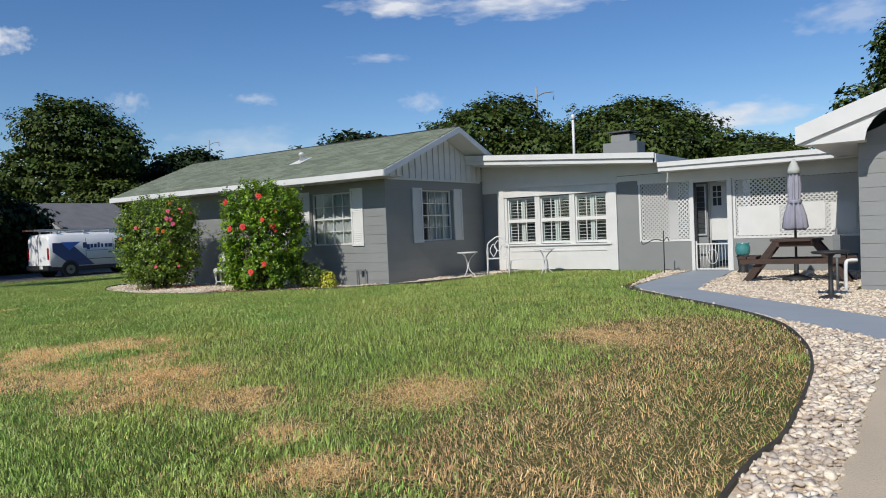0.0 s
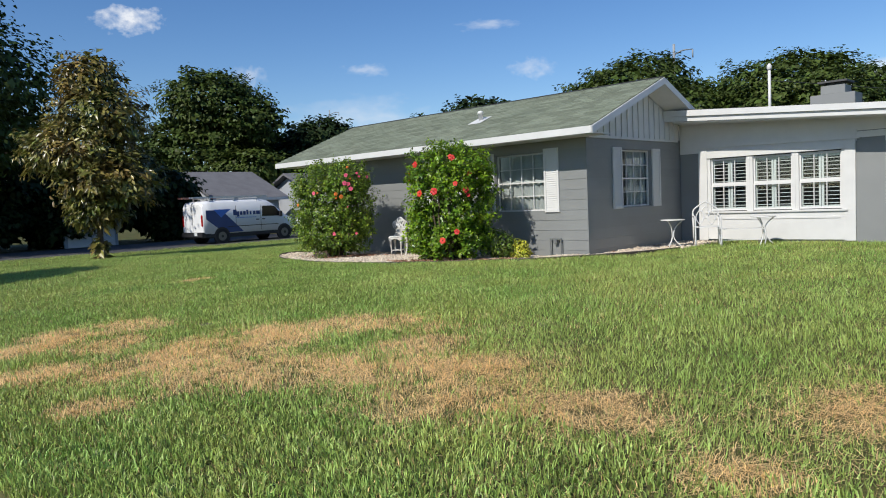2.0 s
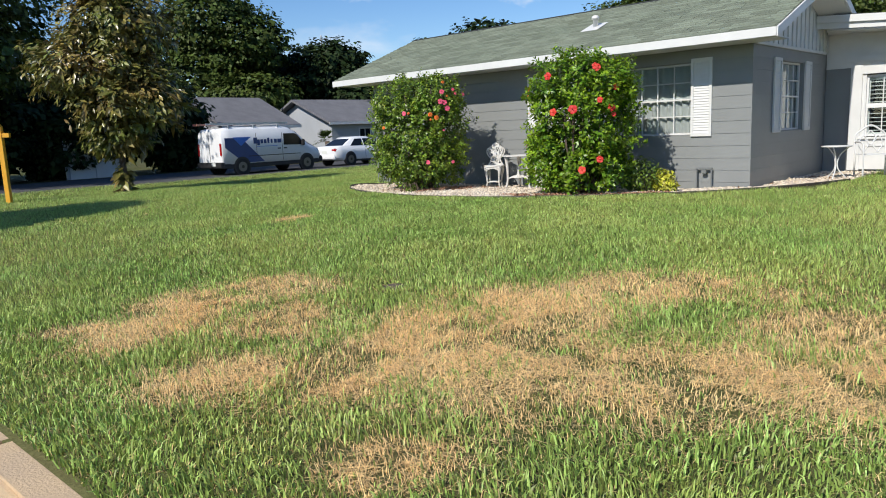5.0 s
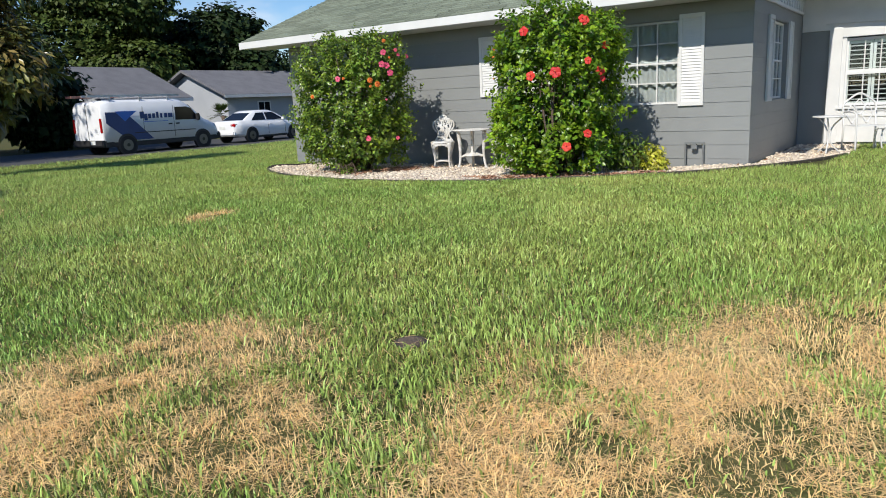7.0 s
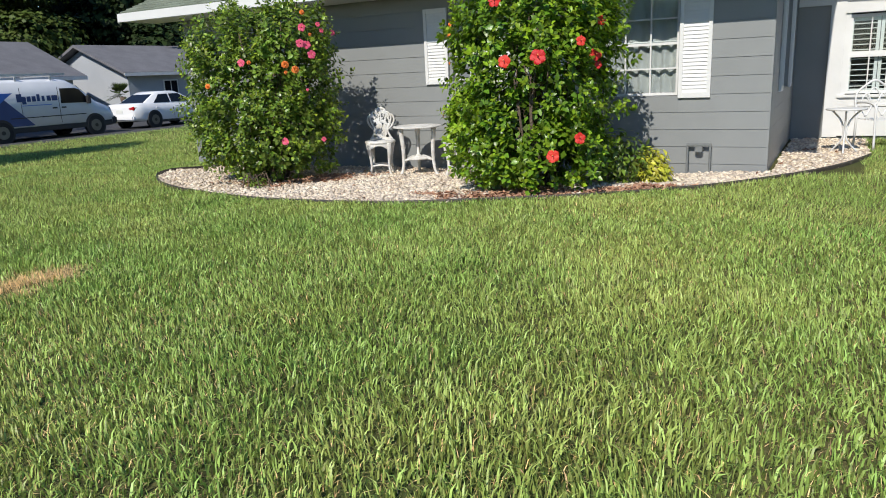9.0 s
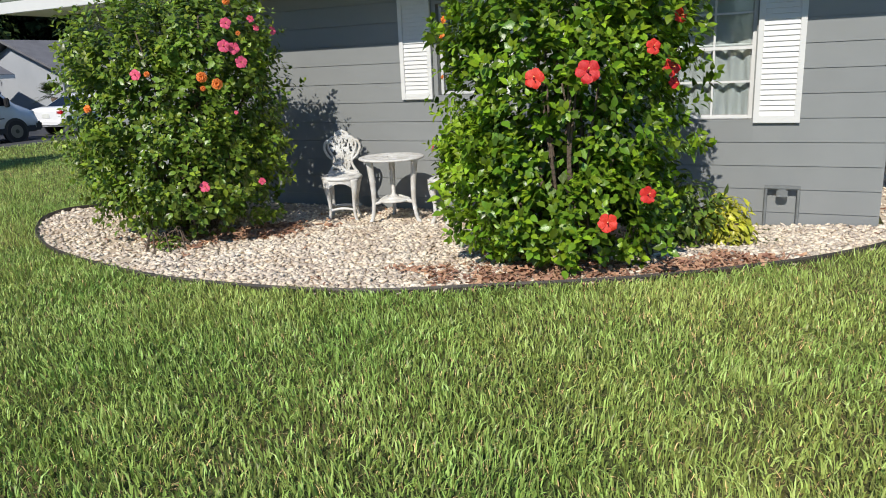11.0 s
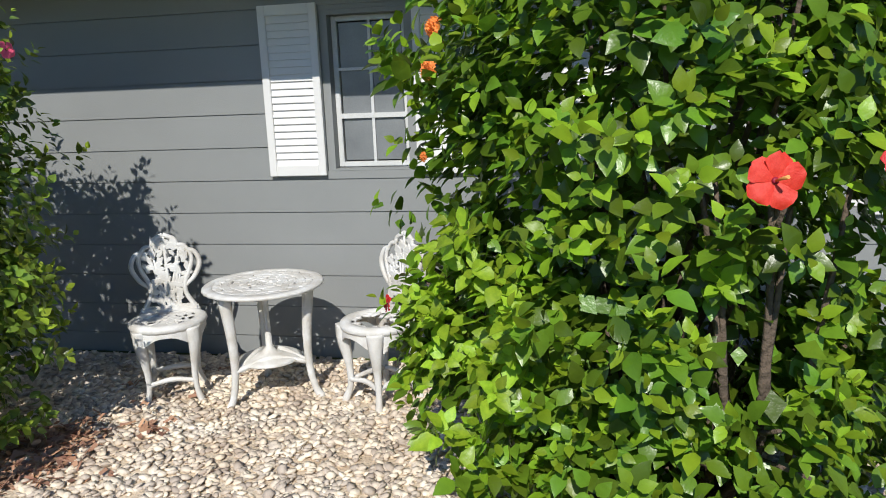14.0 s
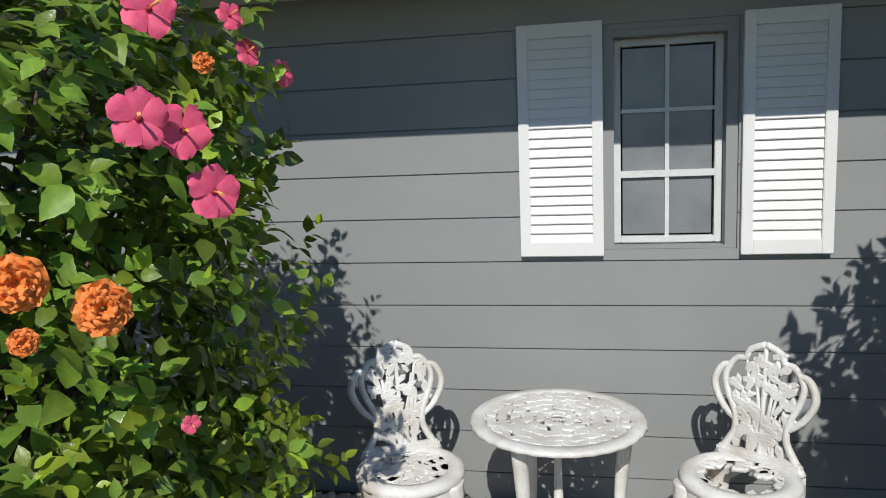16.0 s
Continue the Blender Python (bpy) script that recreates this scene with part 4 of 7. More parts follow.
PETAL_ME = {c: [to_mesh("petals", petal_bm(c == "orange", s), m) for s in range(3)] for c, m in PETALS.items()}
EYE_ME = to_mesh("flower_eye", lathe(bmesh.new(), [(0.05, 0.0), (0.065, 0.03), (0.03, 0.05)], 10), EYE_RED)
STAMEN_ME = to_mesh("stamen", tube(bmesh.new(), [(0, 0, 0.05), (0.03, 0.02, 0.25), (0.08, 0.04, 0.42)], 0.022, 0.035, 6), STAMEN)


def flower(bush, at, colour, size, facing, k):
    """A bloom on a bush, opening along facing."""
    local = Vector(at) + Vector(facing).normalized() * 0.03 - bush.matrix_world.translation
    ob = part("flower", PETAL_ME[colour][k % 3], None, bush, {"pink": "open pink hibiscus flower", "red": "open red hibiscus flower", "orange": "double orange hibiscus flower"}[colour])
    turn = Vector(facing).to_track_quat("Z", "Y").to_matrix().to_4x4()
    ob.matrix_local = Matrix.Translation(local) @ turn @ pose(0, 0, 0, 0, 0, 37 * k) @ Matrix.Scale(size, 4)
    if colour != "orange":
        part("flower_eye", EYE_ME, None, ob)
        part("stamen", STAMEN_ME, None, ob)
    return ob


def stems(ob, blobs, rng, n, r=0.018):
    """Woody stems from the foot into the crown, each a part of the plant."""
    for k in range(n):
        bm = bmesh.new()
        b = blobs[rng.integers(len(blobs))]
        d = rng.normal(0, 1, 3)
        d[2] = abs(d[2])
        d /= np.linalg.norm(d)
        end = np.array(b[:3]) + d * np.array(b[3:]) * 0.85
        a = 2 * math.pi * k / n
        start = np.array([0.2 * math.cos(a), 0.2 * math.sin(a), 0.0])
        mid = start * 0.6 + end * 0.4 + np.array([0, 0, 0.15])
        tube(bm, curve_pts([start, mid, end], 4), r, r * 0.35, 6)
        part("stem", bm, BARK, ob)


def rosettes(tips, normals, rng, leaves, size, length=0.13):
    """Leaves set in a spiral round each shoot: places, turns, sizes and how near the shoot's tip each sits (0 to 1)."""
    n = len(tips)
    axis = normals * 0.75 + np.array([0, 0, 0.5]) + rng.normal(0, 0.3, (n, 3))
    axis /= np.linalg.norm(axis, axis=1, keepdims=True)
    one = np.cross(axis, np.array([0.31, 0.2, 0.93]))
    one /= np.linalg.norm(one, axis=1, keepdims=True)
    two = np.cross(axis, one)
    t = np.tile((np.arange(leaves) + 0.5) / leaves, (n, 1)) + rng.normal(0, 0.04, (n, leaves))
    turn = np.arange(leaves) * 2.4 + rng.uniform(0, 6.28, (n, 1)) + rng.normal(0, 0.25, (n, leaves))
    spread = np.radians(82 - 44 * t) + rng.normal(0, 0.22, (n, leaves))
    rad = one[:, None] * np.cos(turn)[..., None] + two[:, None] * np.sin(turn)[..., None]
    way = axis[:, None] * np.cos(spread)[..., None] + rad * np.sin(spread)[..., None]
    way[..., 2] -= 0.22 * (1 - t)
    way /= np.linalg.norm(way, axis=2, keepdims=True)
    top = axis[:, None] + np.array([0, 0, 0.35]) + rng.normal(0, 0.2, way.shape)
    top -= way * np.sum(top * way, 2, keepdims=True)
    top /= np.linalg.norm(top, axis=2, keepdims=True)
    place = tips[:, None] + axis[:, None] * ((t - 1) * length)[..., None] + way * 0.012
    scale = rng.uniform(*size, (n, leaves)) * (1.12 - 0.5 * np.clip(t, 0, 1) ** 2)
    R = np.stack([np.cross(way, top), way, top], axis=3)
    return place.reshape(-1, 3), R.reshape(-1, 3, 3), scale.ravel(), t.ravel()


def turned_leaves(name, P, R, S, material, **shape):
    v, f = leaf_shape(**shape)
    pts = np.einsum("nij,kj->nki", R, v) * S[:, None, None] + P[:, None, :]
    faces = (f[None] + (np.arange(len(P)) * len(v))[:, None, None]).reshape(-1, 4)
    return arrays(name, pts.reshape(-1, 3), faces, material, True)


def hibiscus(at, blobs, shoots, label, near, seed, size, mature, young, near_leaf, share, gaps=()):
    """A hibiscus bush: woody stems, shoots with spirals of folded leaves (those by the path are single objects,
    coloured lighter as if sunlit). Blobs are local to the foot.
    """
    rng = np.random.default_rng(seed)
    ob = thing("hibiscus_bush", at, label, "bush", "hibiscus bushes")
    stems(ob, blobs, rng, 30)
    tips, N = blob_points(blobs, shoots, rng, 0.26, 0.1, 2.9)
    tips = tips + N * np.where(rng.random(len(tips)) < 0.07, rng.uniform(0.03, 0.1, len(tips)), 0)[:, None]
    ok = tips[:, 2] > 0.1
    for x, y, z, r in gaps:
        ok &= np.linalg.norm((tips - np.array([x, y, z])) * np.array([1, 0.4, 1]), axis=1) > r
    P, R, S, t = rosettes(tips[ok], N[ok], rng, 9, size)
    ok = P[:, 2] > 0.02
    P, R, S, t = P[ok], R[ok], S[ok], t[ok]
    fresh = rng.random(len(P)) < np.clip((t - 0.35) * 1.6, 0.04, 0.9) * share * (0.5 + cloudy(P[:, 0] * 2 + P[:, 1] + 20, P[:, 2] * 2 + 20, 0.5, seed) * 1.0)
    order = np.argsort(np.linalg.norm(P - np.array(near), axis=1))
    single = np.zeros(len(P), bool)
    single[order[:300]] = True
    for nm, pick, m in (("foliage", ~single & ~fresh, mature), ("young_foliage", ~single & fresh, young)):
        tagged(part(nm, turned_leaves(nm, P[pick], R[pick], S[pick], m, n=4, fold=0.22, curl=0.22, wide=0.68), None, ob, "fresh yellow-green leaves" if nm != "foliage" else ""), kind="stuff")
    for k, (x, y, z, r) in enumerate(gaps * 2):
        part("stem", tube(bmesh.new(), curve_pts([(0.05 * k, -0.1, 0), (x - 0.06 + 0.03 * k, -0.52, 0.45), (x - 0.1 + 0.045 * k, -0.62, 0.9), (x - 0.16 + 0.07 * k, -0.6, 1.35)], 4), 0.016, 0.008, 6), BARK, ob)
    # shaded leaves deep in the crown
    Pi, Ni = blob_points(blobs, shoots * 2, rng, 0.75, 0.1, 2.9)
    mid = np.average([b[:3] for b in blobs], axis=0)
    Pi = mid + (Pi - mid) * 0.76
    Pi = Pi[Pi[:, 2] > 0.06]
    tagged(part("inner_foliage", leaves_mesh("inner_foliage", Pi, (Pi - mid), rng.uniform(0.06, 0.095, len(Pi)), mature, rng, 0.4), None, ob), kind="stuff")
    # leaves nearest the path, sunlight put into their colour
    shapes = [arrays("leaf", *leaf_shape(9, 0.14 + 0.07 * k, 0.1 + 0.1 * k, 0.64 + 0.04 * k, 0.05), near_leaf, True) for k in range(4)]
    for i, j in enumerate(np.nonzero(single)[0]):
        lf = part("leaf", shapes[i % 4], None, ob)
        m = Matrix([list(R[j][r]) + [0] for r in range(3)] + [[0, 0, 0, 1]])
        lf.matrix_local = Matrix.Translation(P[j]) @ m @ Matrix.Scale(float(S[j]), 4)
    return ob


BUSH1 = [(0.0, 0.0, 1.2, 1.04, 1.04, 1.1), (0.14, -0.1, 0.72, 1.0, 0.94, 0.74), (-0.3, 0.05, 0.78, 0.85, 0.85, 0.74), (-0.12, 0.03, 1.72, 0.98, 0.95, 0.62), (0.46, 0.06, 1.82, 0.6, 0.64, 0.58)]
BUSH2 = [(0.0, 0.0, 1.28, 0.98, 0.95, 1.15), (-0.12, -0.05, 0.66, 0.92, 0.86, 0.64), (0.06, -0.12, 0.46, 0.84, 0.84, 0.58), (-0.05, 0.0, 1.82, 0.92, 0.88, 0.7), (0.3, 0.02, 1.74, 0.66, 0.64, 0.64), (-0.72, -0.12, 0.82, 0.36, 0.36, 0.32)]
bush1 = hibiscus((-16.35, 10.58, 0.28), BUSH1, 2000, "full hibiscus bush with pink and orange flowers in pebbles", (1.0, -0.7, 1.6), 11, (0.045, 0.078), LEAF, YOUNG, LEAF_LIT, 0.75)
bush2 = hibiscus((-12.6, 10.77, 0.28), BUSH2, 1900, "tall hibiscus bush with red flowers in pebbles", (-0.9, -0.7, 0.9), 12, (0.05, 0.088), LIME, LIME_Y, LIME_LIT, 1.0, ((0.17, -0.9, 0.86, 0.15), (0.14, -0.9, 0.68, 0.12), (0.22, -0.9, 1.04, 0.12)))


def tree(at, trunk_h, trunk_r, blobs, count, label, material, seed, size, lean=(0, 0), limbs=9, category="tree", name="tree", depth=0.28, droop=0.2, shape=None, heart=0.22):
    """A tree: tapered trunk with limbs to its crown's clumps, and a crown of single leaf clumps with gaps."""
    rng = np.random.default_rng(seed)
    ob = thing(name, at, label, category)
    top = Vector((lean[0], lean[1], trunk_h))
    bm = bmesh.new()
    tube(bm, curve_pts([(0, 0, -0.3), (lean[0] * 0.3, lean[1] * 0.3, trunk_h * 0.5), top], 5), trunk_r * 1.15, trunk_r * 0.6, 10)
    for k in range(limbs):
        b = blobs[k % len(blobs)]
        e = Vector(b[:3]) + Vector(rng.normal(0, 0.4, 3) * np.array(b[3:]) * 0.7)
        s = top * (0.6 + 0.4 * rng.random())
        tube(bm, curve_pts([s, s.lerp(e, 0.5) + Vector((0, 0, 0.15 * b[5])), e], 4), trunk_r * 0.42, trunk_r * 0.08, 6)
    part("trunk", bm, BARK, ob)
    P, N = blob_points(blobs, count, rng, depth, 0.2, 2.3)
    S = rng.uniform(size * 0.6, size * 1.3, len(P))
    if heart:
        Pi, Ni = blob_points([(*b[:3], *(r * 0.82 for r in b[3:])) for b in blobs], int(count * heart), rng, 0.3, 0.2, 2.3)
        P, N, S = np.concatenate([P, Pi]), np.concatenate([N, Ni]), np.concatenate([S, rng.uniform(size * 1.6, size * 2.6, len(Pi))])
    tagged(part("crown", leaves_mesh("crown", P, N, S, material, rng, droop, **(shape or {})), None, ob), kind="stuff")
    return ob


def crown(rng, rx, ry, z0, z1, n, fill=0.5):
    """Clumps spread through an egg-shaped crown, all within its bounds."""
    out = []
    for k in range(n):
        s = fill * (0.65 + 0.45 * rng.random())
        a, t = rng.random() * 2 * math.pi, (k + rng.random()) / n
        rz = (z1 - z0) * s * 0.42
        z = z0 + rz + (z1 - z0 - 2 * rz) * t
        w = math.sin(math.pi * (0.2 + 0.66 * t)) ** 0.8
        r = rng.random() ** 0.5 * max(0.05, w - s)
        out.append((rx * r * math.cos(a), ry * r * math.sin(a), z, rx * s, ry * s, rz))
    return out


R1 = random.Random(5)
# oaks behind the house
for x, y, rx, z0, z1, n, lab, m, sd, size in (
        (-27.5, 45, 8.0, 2.0, 10.9, 20000, "broad dark green oak behind the house", OAK, 21, 0.3),
        (-18.0, 48, 8.5, 2.0, 9.9, 20000, "broad dark green oak behind the house", OAK, 22, 0.3),
        (-10.5, 50, 6.5, 1.5, 6.9, 13000, "rounded green tree behind the breezeway", OAK, 23, 0.3),
        (-4.5, 58, 5.5, 0.5, 4.8, 8000, "rounded green tree behind the breezeway", OAK, 33, 0.32),
        (-56, 62, 8.0, 3.0, 13.5, 9000, "dark tree beyond the roof", SHADELEAF, 24, 0.4),
        (-70, 68, 8.0, 3.0, 13.0, 9000, "dark tree beyond the roof", SHADELEAF, 34, 0.42),
        (-1.4, 46, 4.2, 3.0, 12.6, 7000, "tall leafy tree behind the garage", OAK, 35, 0.3),
        (-56, 29.5, 7.4, 1.5, 13.0, 18000, "tall dark oak beyond the side street", OAK, 25, 0.34),
        (-54, 38, 6.5, 1.0, 9.4, 12000, "dark oak beyond the side street", SHADELEAF, 26, 0.34),
        (-66, 47, 8.0, 1.0, 10.5, 9000, "dark oak beyond the side street", SHADELEAF, 36, 0.4),
        (-41.5, 5.0, 10.0, 2.6, 15.5, 20000, "large oak shading the side street", OAK, 27, 0.3),
        (-50, -1, 10.0, 1.0, 14.0, 16000, "large dark oak shading the side street", SHADELEAF, 37, 0.36),
        (-46, 16.5, 5.4, 0.6, 5.6, 12000, "dark low tree beside the side street", SHADELEAF, 28, 0.28),
        # from here undergrowth and hedge shrubs are added to cover bright gaps with dark
        (-48, 9.5, 6.0, 0.4, 7.5, 12000, "added undergrowth tree darkening the shade behind the fence", SHADELEAF, 38, 0.32),
        (-47, 3.0, 6.0, 0.3, 7.0, 9000, "added undergrowth tree darkening the shade behind the fence", SHADELEAF, 39, 0.34),
        (-44.2, 8.5, 3.4, 0.0, 3.2, 7000, "added hedge shrub filling the shade behind the picket fence", SHADELEAF, 44, 0.26),
        (-44.6, 3.5, 3.4, 0.0, 3.2, 7000, "added hedge shrub filling the shade behind the picket fence", SHADELEAF, 45, 0.26),
        (-44.6, 19.8, 2.6, 0.0, 3.6, 6000, "added hedge shrub hiding the end wall of the bungalow", SHADELEAF, 46, 0.26),
        (-45.4, 13.5, 3.6, 0.0, 4.2, 7000, "added hedge shrub filling the shade behind the shed door", SHADELEAF, 47, 0.26),
        (-45, -6, 7.0, 0.3, 9.0, 9000, "added undergrowth tree darkening the shade beside the street", SHADELEAF, 40, 0.36)):
    tree((x, y, 0), min(4.5, z1 * 0.4), 0.05 + z1 * 0.03, crown(R1, rx, rx, z0, z1, 18), int(n * (1.5 if m == OAK else 1.0)), lab, m, sd, size * (0.84 if m == OAK else 1.1))
# street tree whose shade falls on the lawn
tree((-20.2, -10.3, 0), 8.0, 0.22, crown(R1, 3.0, 3.0, 9.0, 14.0, 12), 7000, "tall green street tree across the road", OAK, 49, 0.3)
# young magnolia on the lawn
MAG = mat("magnolia_leaf", (0.11, 0.15, 0.03), (0.27, 0.18, 0.055), 0.9, 0.3, 0, 12, island=0.5, through=0.12, spread=0.35)
tree((-27.3, 9.15, 0.07), 3.4, 0.09, [(0, 0, 1.7, 0.95, 0.95, 0.6), (0.35, 0.3, 2.7, 1.65, 1.6, 1.0), (-0.45, -0.3, 3.7, 1.75, 1.7, 1.05), (0.2, 0.2, 4.8, 1.5, 1.45, 1.1), (0.05, 0, 6.0, 0.95, 0.95, 0.9), (0.0, 0, 0.45, 0.2, 0.2, 0.4)], 14000, "young magnolia with bronze-backed leaves on the lawn", MAG, 29, 0.2, depth=0.5, heart=0.1, shape={"n": 2, "fold": 0.3, "curl": 0.15, "wide": 0.42})

# ---- white cast furniture by the wall ----
def taper(bm, points, radii, flat=1.0, sides=8):
    """A bar along points with its own radius at each; flat squeezes it across y."""
    n = len(bm.verts)
    pts = curve_pts(points, 5)
    rad = np.interp(np.linspace(0, 1, len(pts)), np.linspace(0, 1, len(radii)), radii)
    rings = []
    side = None
    for i, p in enumerate(pts):
        way = (pts[min(i + 1, len(pts) - 1)] - pts[max(i - 1, 0)]).normalized()
        if side is None:
            side = way.orthogonal().normalized()
        side = (side - way * side.dot(way)).normalized()
        up = way.cross(side)
        rings.append([bm.verts.new(p + (side * math.cos(a) + up * math.sin(a) * flat) * rad[i]) for a in (2 * math.pi * k / sides for k in range(sides))])
    for a, b in zip(rings, rings[1:]):
        for k in range(sides):
            bm.faces.new((a[k], a[(k + 1) % sides], b[(k + 1) % sides], b[k])).smooth = True
    bm.faces.new(rings[0][::-1]), bm.faces.new(rings[-1])
    return bm


def pad(bm, at, rx, rz, turn=0, thick=0.006, up=(0, 0, 1), n=10):
    """A small cast leaf: a domed oval plate facing -y (or lying flat when up is y)."""
    ring, ring2 = [], []
    thick += 0.0005 * (len(bm.verts) // (2 * n) % 7)
    c, s = math.cos(turn), math.sin(turn)
    def at3(u, v, w):
        x, z = u * c - v * s, u * s + v * c
        return Vector(at) + (Vector((x, -w, z)) if up == (0, 0, 1) else Vector((x, z, w)))
    for k in range(n):
        a = 2 * math.pi * k / n
        r = 1 + 0.12 * math.cos(5 * a)
        ring.append(bm.verts.new(at3(rx * r * math.cos(a), rz * r * math.sin(a), -thick * 0.5)))
        ring2.append(bm.verts.new(at3(rx * 0.75 * r * math.cos(a), rz * 0.75 * r * math.sin(a), thick)))
    for k in range(n):
        bm.faces.new((ring[k], ring[(k + 1) % n], ring2[(k + 1) % n], ring2[k])).smooth = True
    bm.faces.new(ring2), bm.faces.new(ring[::-1])
    return bm


def chair(name, at, turn, label, broken, seed):
    """A cast garden chair facing -y: pierced shield back, round seat, four bowed legs with stretchers."""
    rng = random.Random(seed)
    ob = thing(name, at, label, "chair", "white cast garden chairs", turn=turn)
    SZ = 0.43
    yb = 0.16
    # seat
    bm = lathe(bmesh.new(), [(0.135, SZ - 0.005), (0.14, SZ + 0.006), (0.17, SZ + 0.012), (0.195, SZ + 0.004), (0.2, SZ - 0.012), (0.19, SZ - 0.03), (0.15, SZ - 0.02)], 28)
    for f in [f for f in bm.faces if len(f.verts) > 4]:
        bm.faces.remove(f)
    part("seat_rim", bm, WHITE_OLD, ob)
    bm = bmesh.new()
    for k in range(95):
        a, r = rng.random() * 2 * math.pi, 0.15 * math.sqrt(rng.random())
        x, y = r * math.cos(a), r * math.sin(a)
        if broken and y < 0.075 + 0.03 * math.sin(9 * x * 10) and r < 0.13:
            continue
        pad(bm, (x, y, SZ - 0.004), 0.03 + 0.014 * rng.random(), 0.016 + 0.01 * rng.random(), rng.random() * 3, 0.006, (0, 1, 0))
    if not broken:
        lathe(bm, [(0.15, SZ - 0.014), (0.15, SZ - 0.004), (0.002, SZ - 0.003)], 24)
    tagged(part("seat_openwork", bm, WHITE_OLD, ob), kind="stuff")
    # apron of scalloped plates
    bm = bmesh.new()
    for k in range(48):
        a0, a1 = 2 * math.pi * k / 48, 2 * math.pi * (k + 1) / 48
        def low(a):
            return SZ - 0.05 - 0.055 * abs(math.cos(2 * a)) ** 3
        for sgn in (1,):
            q = [bm.verts.new((0.19 * math.cos(a), 0.19 * math.sin(a), z)) for a, z in ((a0, SZ - 0.015), (a1, SZ - 0.015), (a1, low(a1 + math.pi / 4)), (a0, low(a0 + math.pi / 4)))]
            q2 = [bm.verts.new((v.co.x * 0.955, v.co.y * 0.955, v.co.z)) for v in q]
            bm.faces.new(q), bm.faces.new(q2[::-1]), bm.faces.new((q[3], q[2], q2[2], q2[3]))
    bmesh.ops.remove_doubles(bm, verts=bm.verts, dist=0.0005)
    part("apron", bm, WHITE_OLD, ob)
    # legs
    for sx, sy in ((-1, -1), (1, -1), (-1, 1), (1, 1)):
        d = Vector((sx, sy, 0)).normalized()
        bm = taper(bmesh.new(), [d * 0.175 + Vector((0, 0, SZ - 0.02)), d * 0.185 + Vector((0, 0, 0.33)), d * 0.165 + Vector((0, 0, 0.2)), d * 0.165 + Vector((0, 0, 0.09)), d * 0.2 + Vector((0, 0, 0.0))], [0.05, 0.036, 0.02, 0.016, 0.022], 0.75)
        part("leg", bm, WHITE_OLD, ob)
    for a0 in (0, 1, 2, 3):
        p0, p1 = (Vector((math.cos(math.pi / 4 + a * math.pi / 2), math.sin(math.pi / 4 + a * math.pi / 2), 0)) * 0.165 + Vector((0, 0, 0.12)) for a in (a0, a0 + 1))
        part("stretcher", taper(bmesh.new(), [p0, (p0 + p1) / 2 * 0.86 + Vector((0, 0, 0.03)), p1], [0.012, 0.014, 0.012]), WHITE_OLD, ob)
    # back: shield outline, handles, branches and leaves
    def bk(x, z):
        x *= 0.9
        return (x, yb - 0.01 + 0.16 * (z - SZ) ** 1.3 if z > SZ else yb - 0.01, z)
    half = [(0.165, SZ - 0.01), (0.125, SZ + 0.05), (0.10, SZ + 0.1), (0.105, SZ + 0.16), (0.14, SZ + 0.23), (0.15, SZ + 0.29), (0.115, SZ + 0.345), (0.075, SZ + 0.355), (0.06, SZ + 0.385), (0.0, SZ + 0.41)]
    for sx in (-1, 1):
        part("back_frame", taper(bmesh.new(), [bk(sx * x, z) for x, z in half], [0.016, 0.013, 0.012, 0.012, 0.012, 0.013]), WHITE_OLD, ob)
        part("handle", taper(bmesh.new(), [bk(sx * 0.10, SZ + 0.13), bk(sx * 0.16, SZ + 0.18), bk(sx * 0.195, SZ + 0.25), bk(sx * 0.17, SZ + 0.31), bk(sx * 0.125, SZ + 0.325)], [0.01, 0.013, 0.014, 0.013, 0.011]), WHITE_OLD, ob)
    bm = bmesh.new()
    taper(bm, [bk(0, SZ), bk(0.005, SZ + 0.15), bk(0, SZ + 0.4)], [0.012, 0.009, 0.008])
    for k in range(13):
        x0, sgn = (rng.random() - 0.5) * 0.14, rng.choice((-1, 1))
        z1 = SZ + 0.12 + 0.26 * rng.random()
        taper(bm, [bk(x0, SZ + 0.01), bk(x0 * 0.6 + sgn * 0.02, SZ + (z1 - SZ) * 0.5), bk(x0 * 0.5 + sgn * 0.05, z1)], [0.008, 0.007, 0.005], 1, 6)
    for k in range(84):
        z = SZ + 0.05 + 0.33 * rng.random()
        lim = np.interp(z - SZ, [0, 0.1, 0.2, 0.29, 0.36, 0.41], [0.12, 0.085, 0.12, 0.14, 0.08, 0.02])
        x = (rng.random() * 2 - 1) * lim
        if (x - 0.03) ** 2 + (z - SZ - 0.19) ** 2 < 0.0011:
            continue
        pad(bm, bk(x, z), 0.022 + 0.016 * rng.random(), 0.011 + 0.008 * rng.random(), rng.random() * 3.1, 0.007)
    part("back_openwork", bm, WHITE_OLD, ob, "pierced leaf and branch casting")
    part("back_base", boxes((-0.15, 0.15, yb - 0.03, yb + 0.005, SZ - 0.005, SZ + 0.035), bevel=0.01), WHITE_OLD, ob)
    ob.scale = (1.08, 1.08, 1.1)
    return ob


GZ = 0.285
FOOT = 0.24
chair("garden_chair", (-15.23, 11.6, FOOT), 26, "white cast metal garden chair with leaf-pattern back", False, 4)
chair("garden_chair", (-14.0, 11.66, FOOT), -36, "white cast metal garden chair with a broken seat", True, 6)


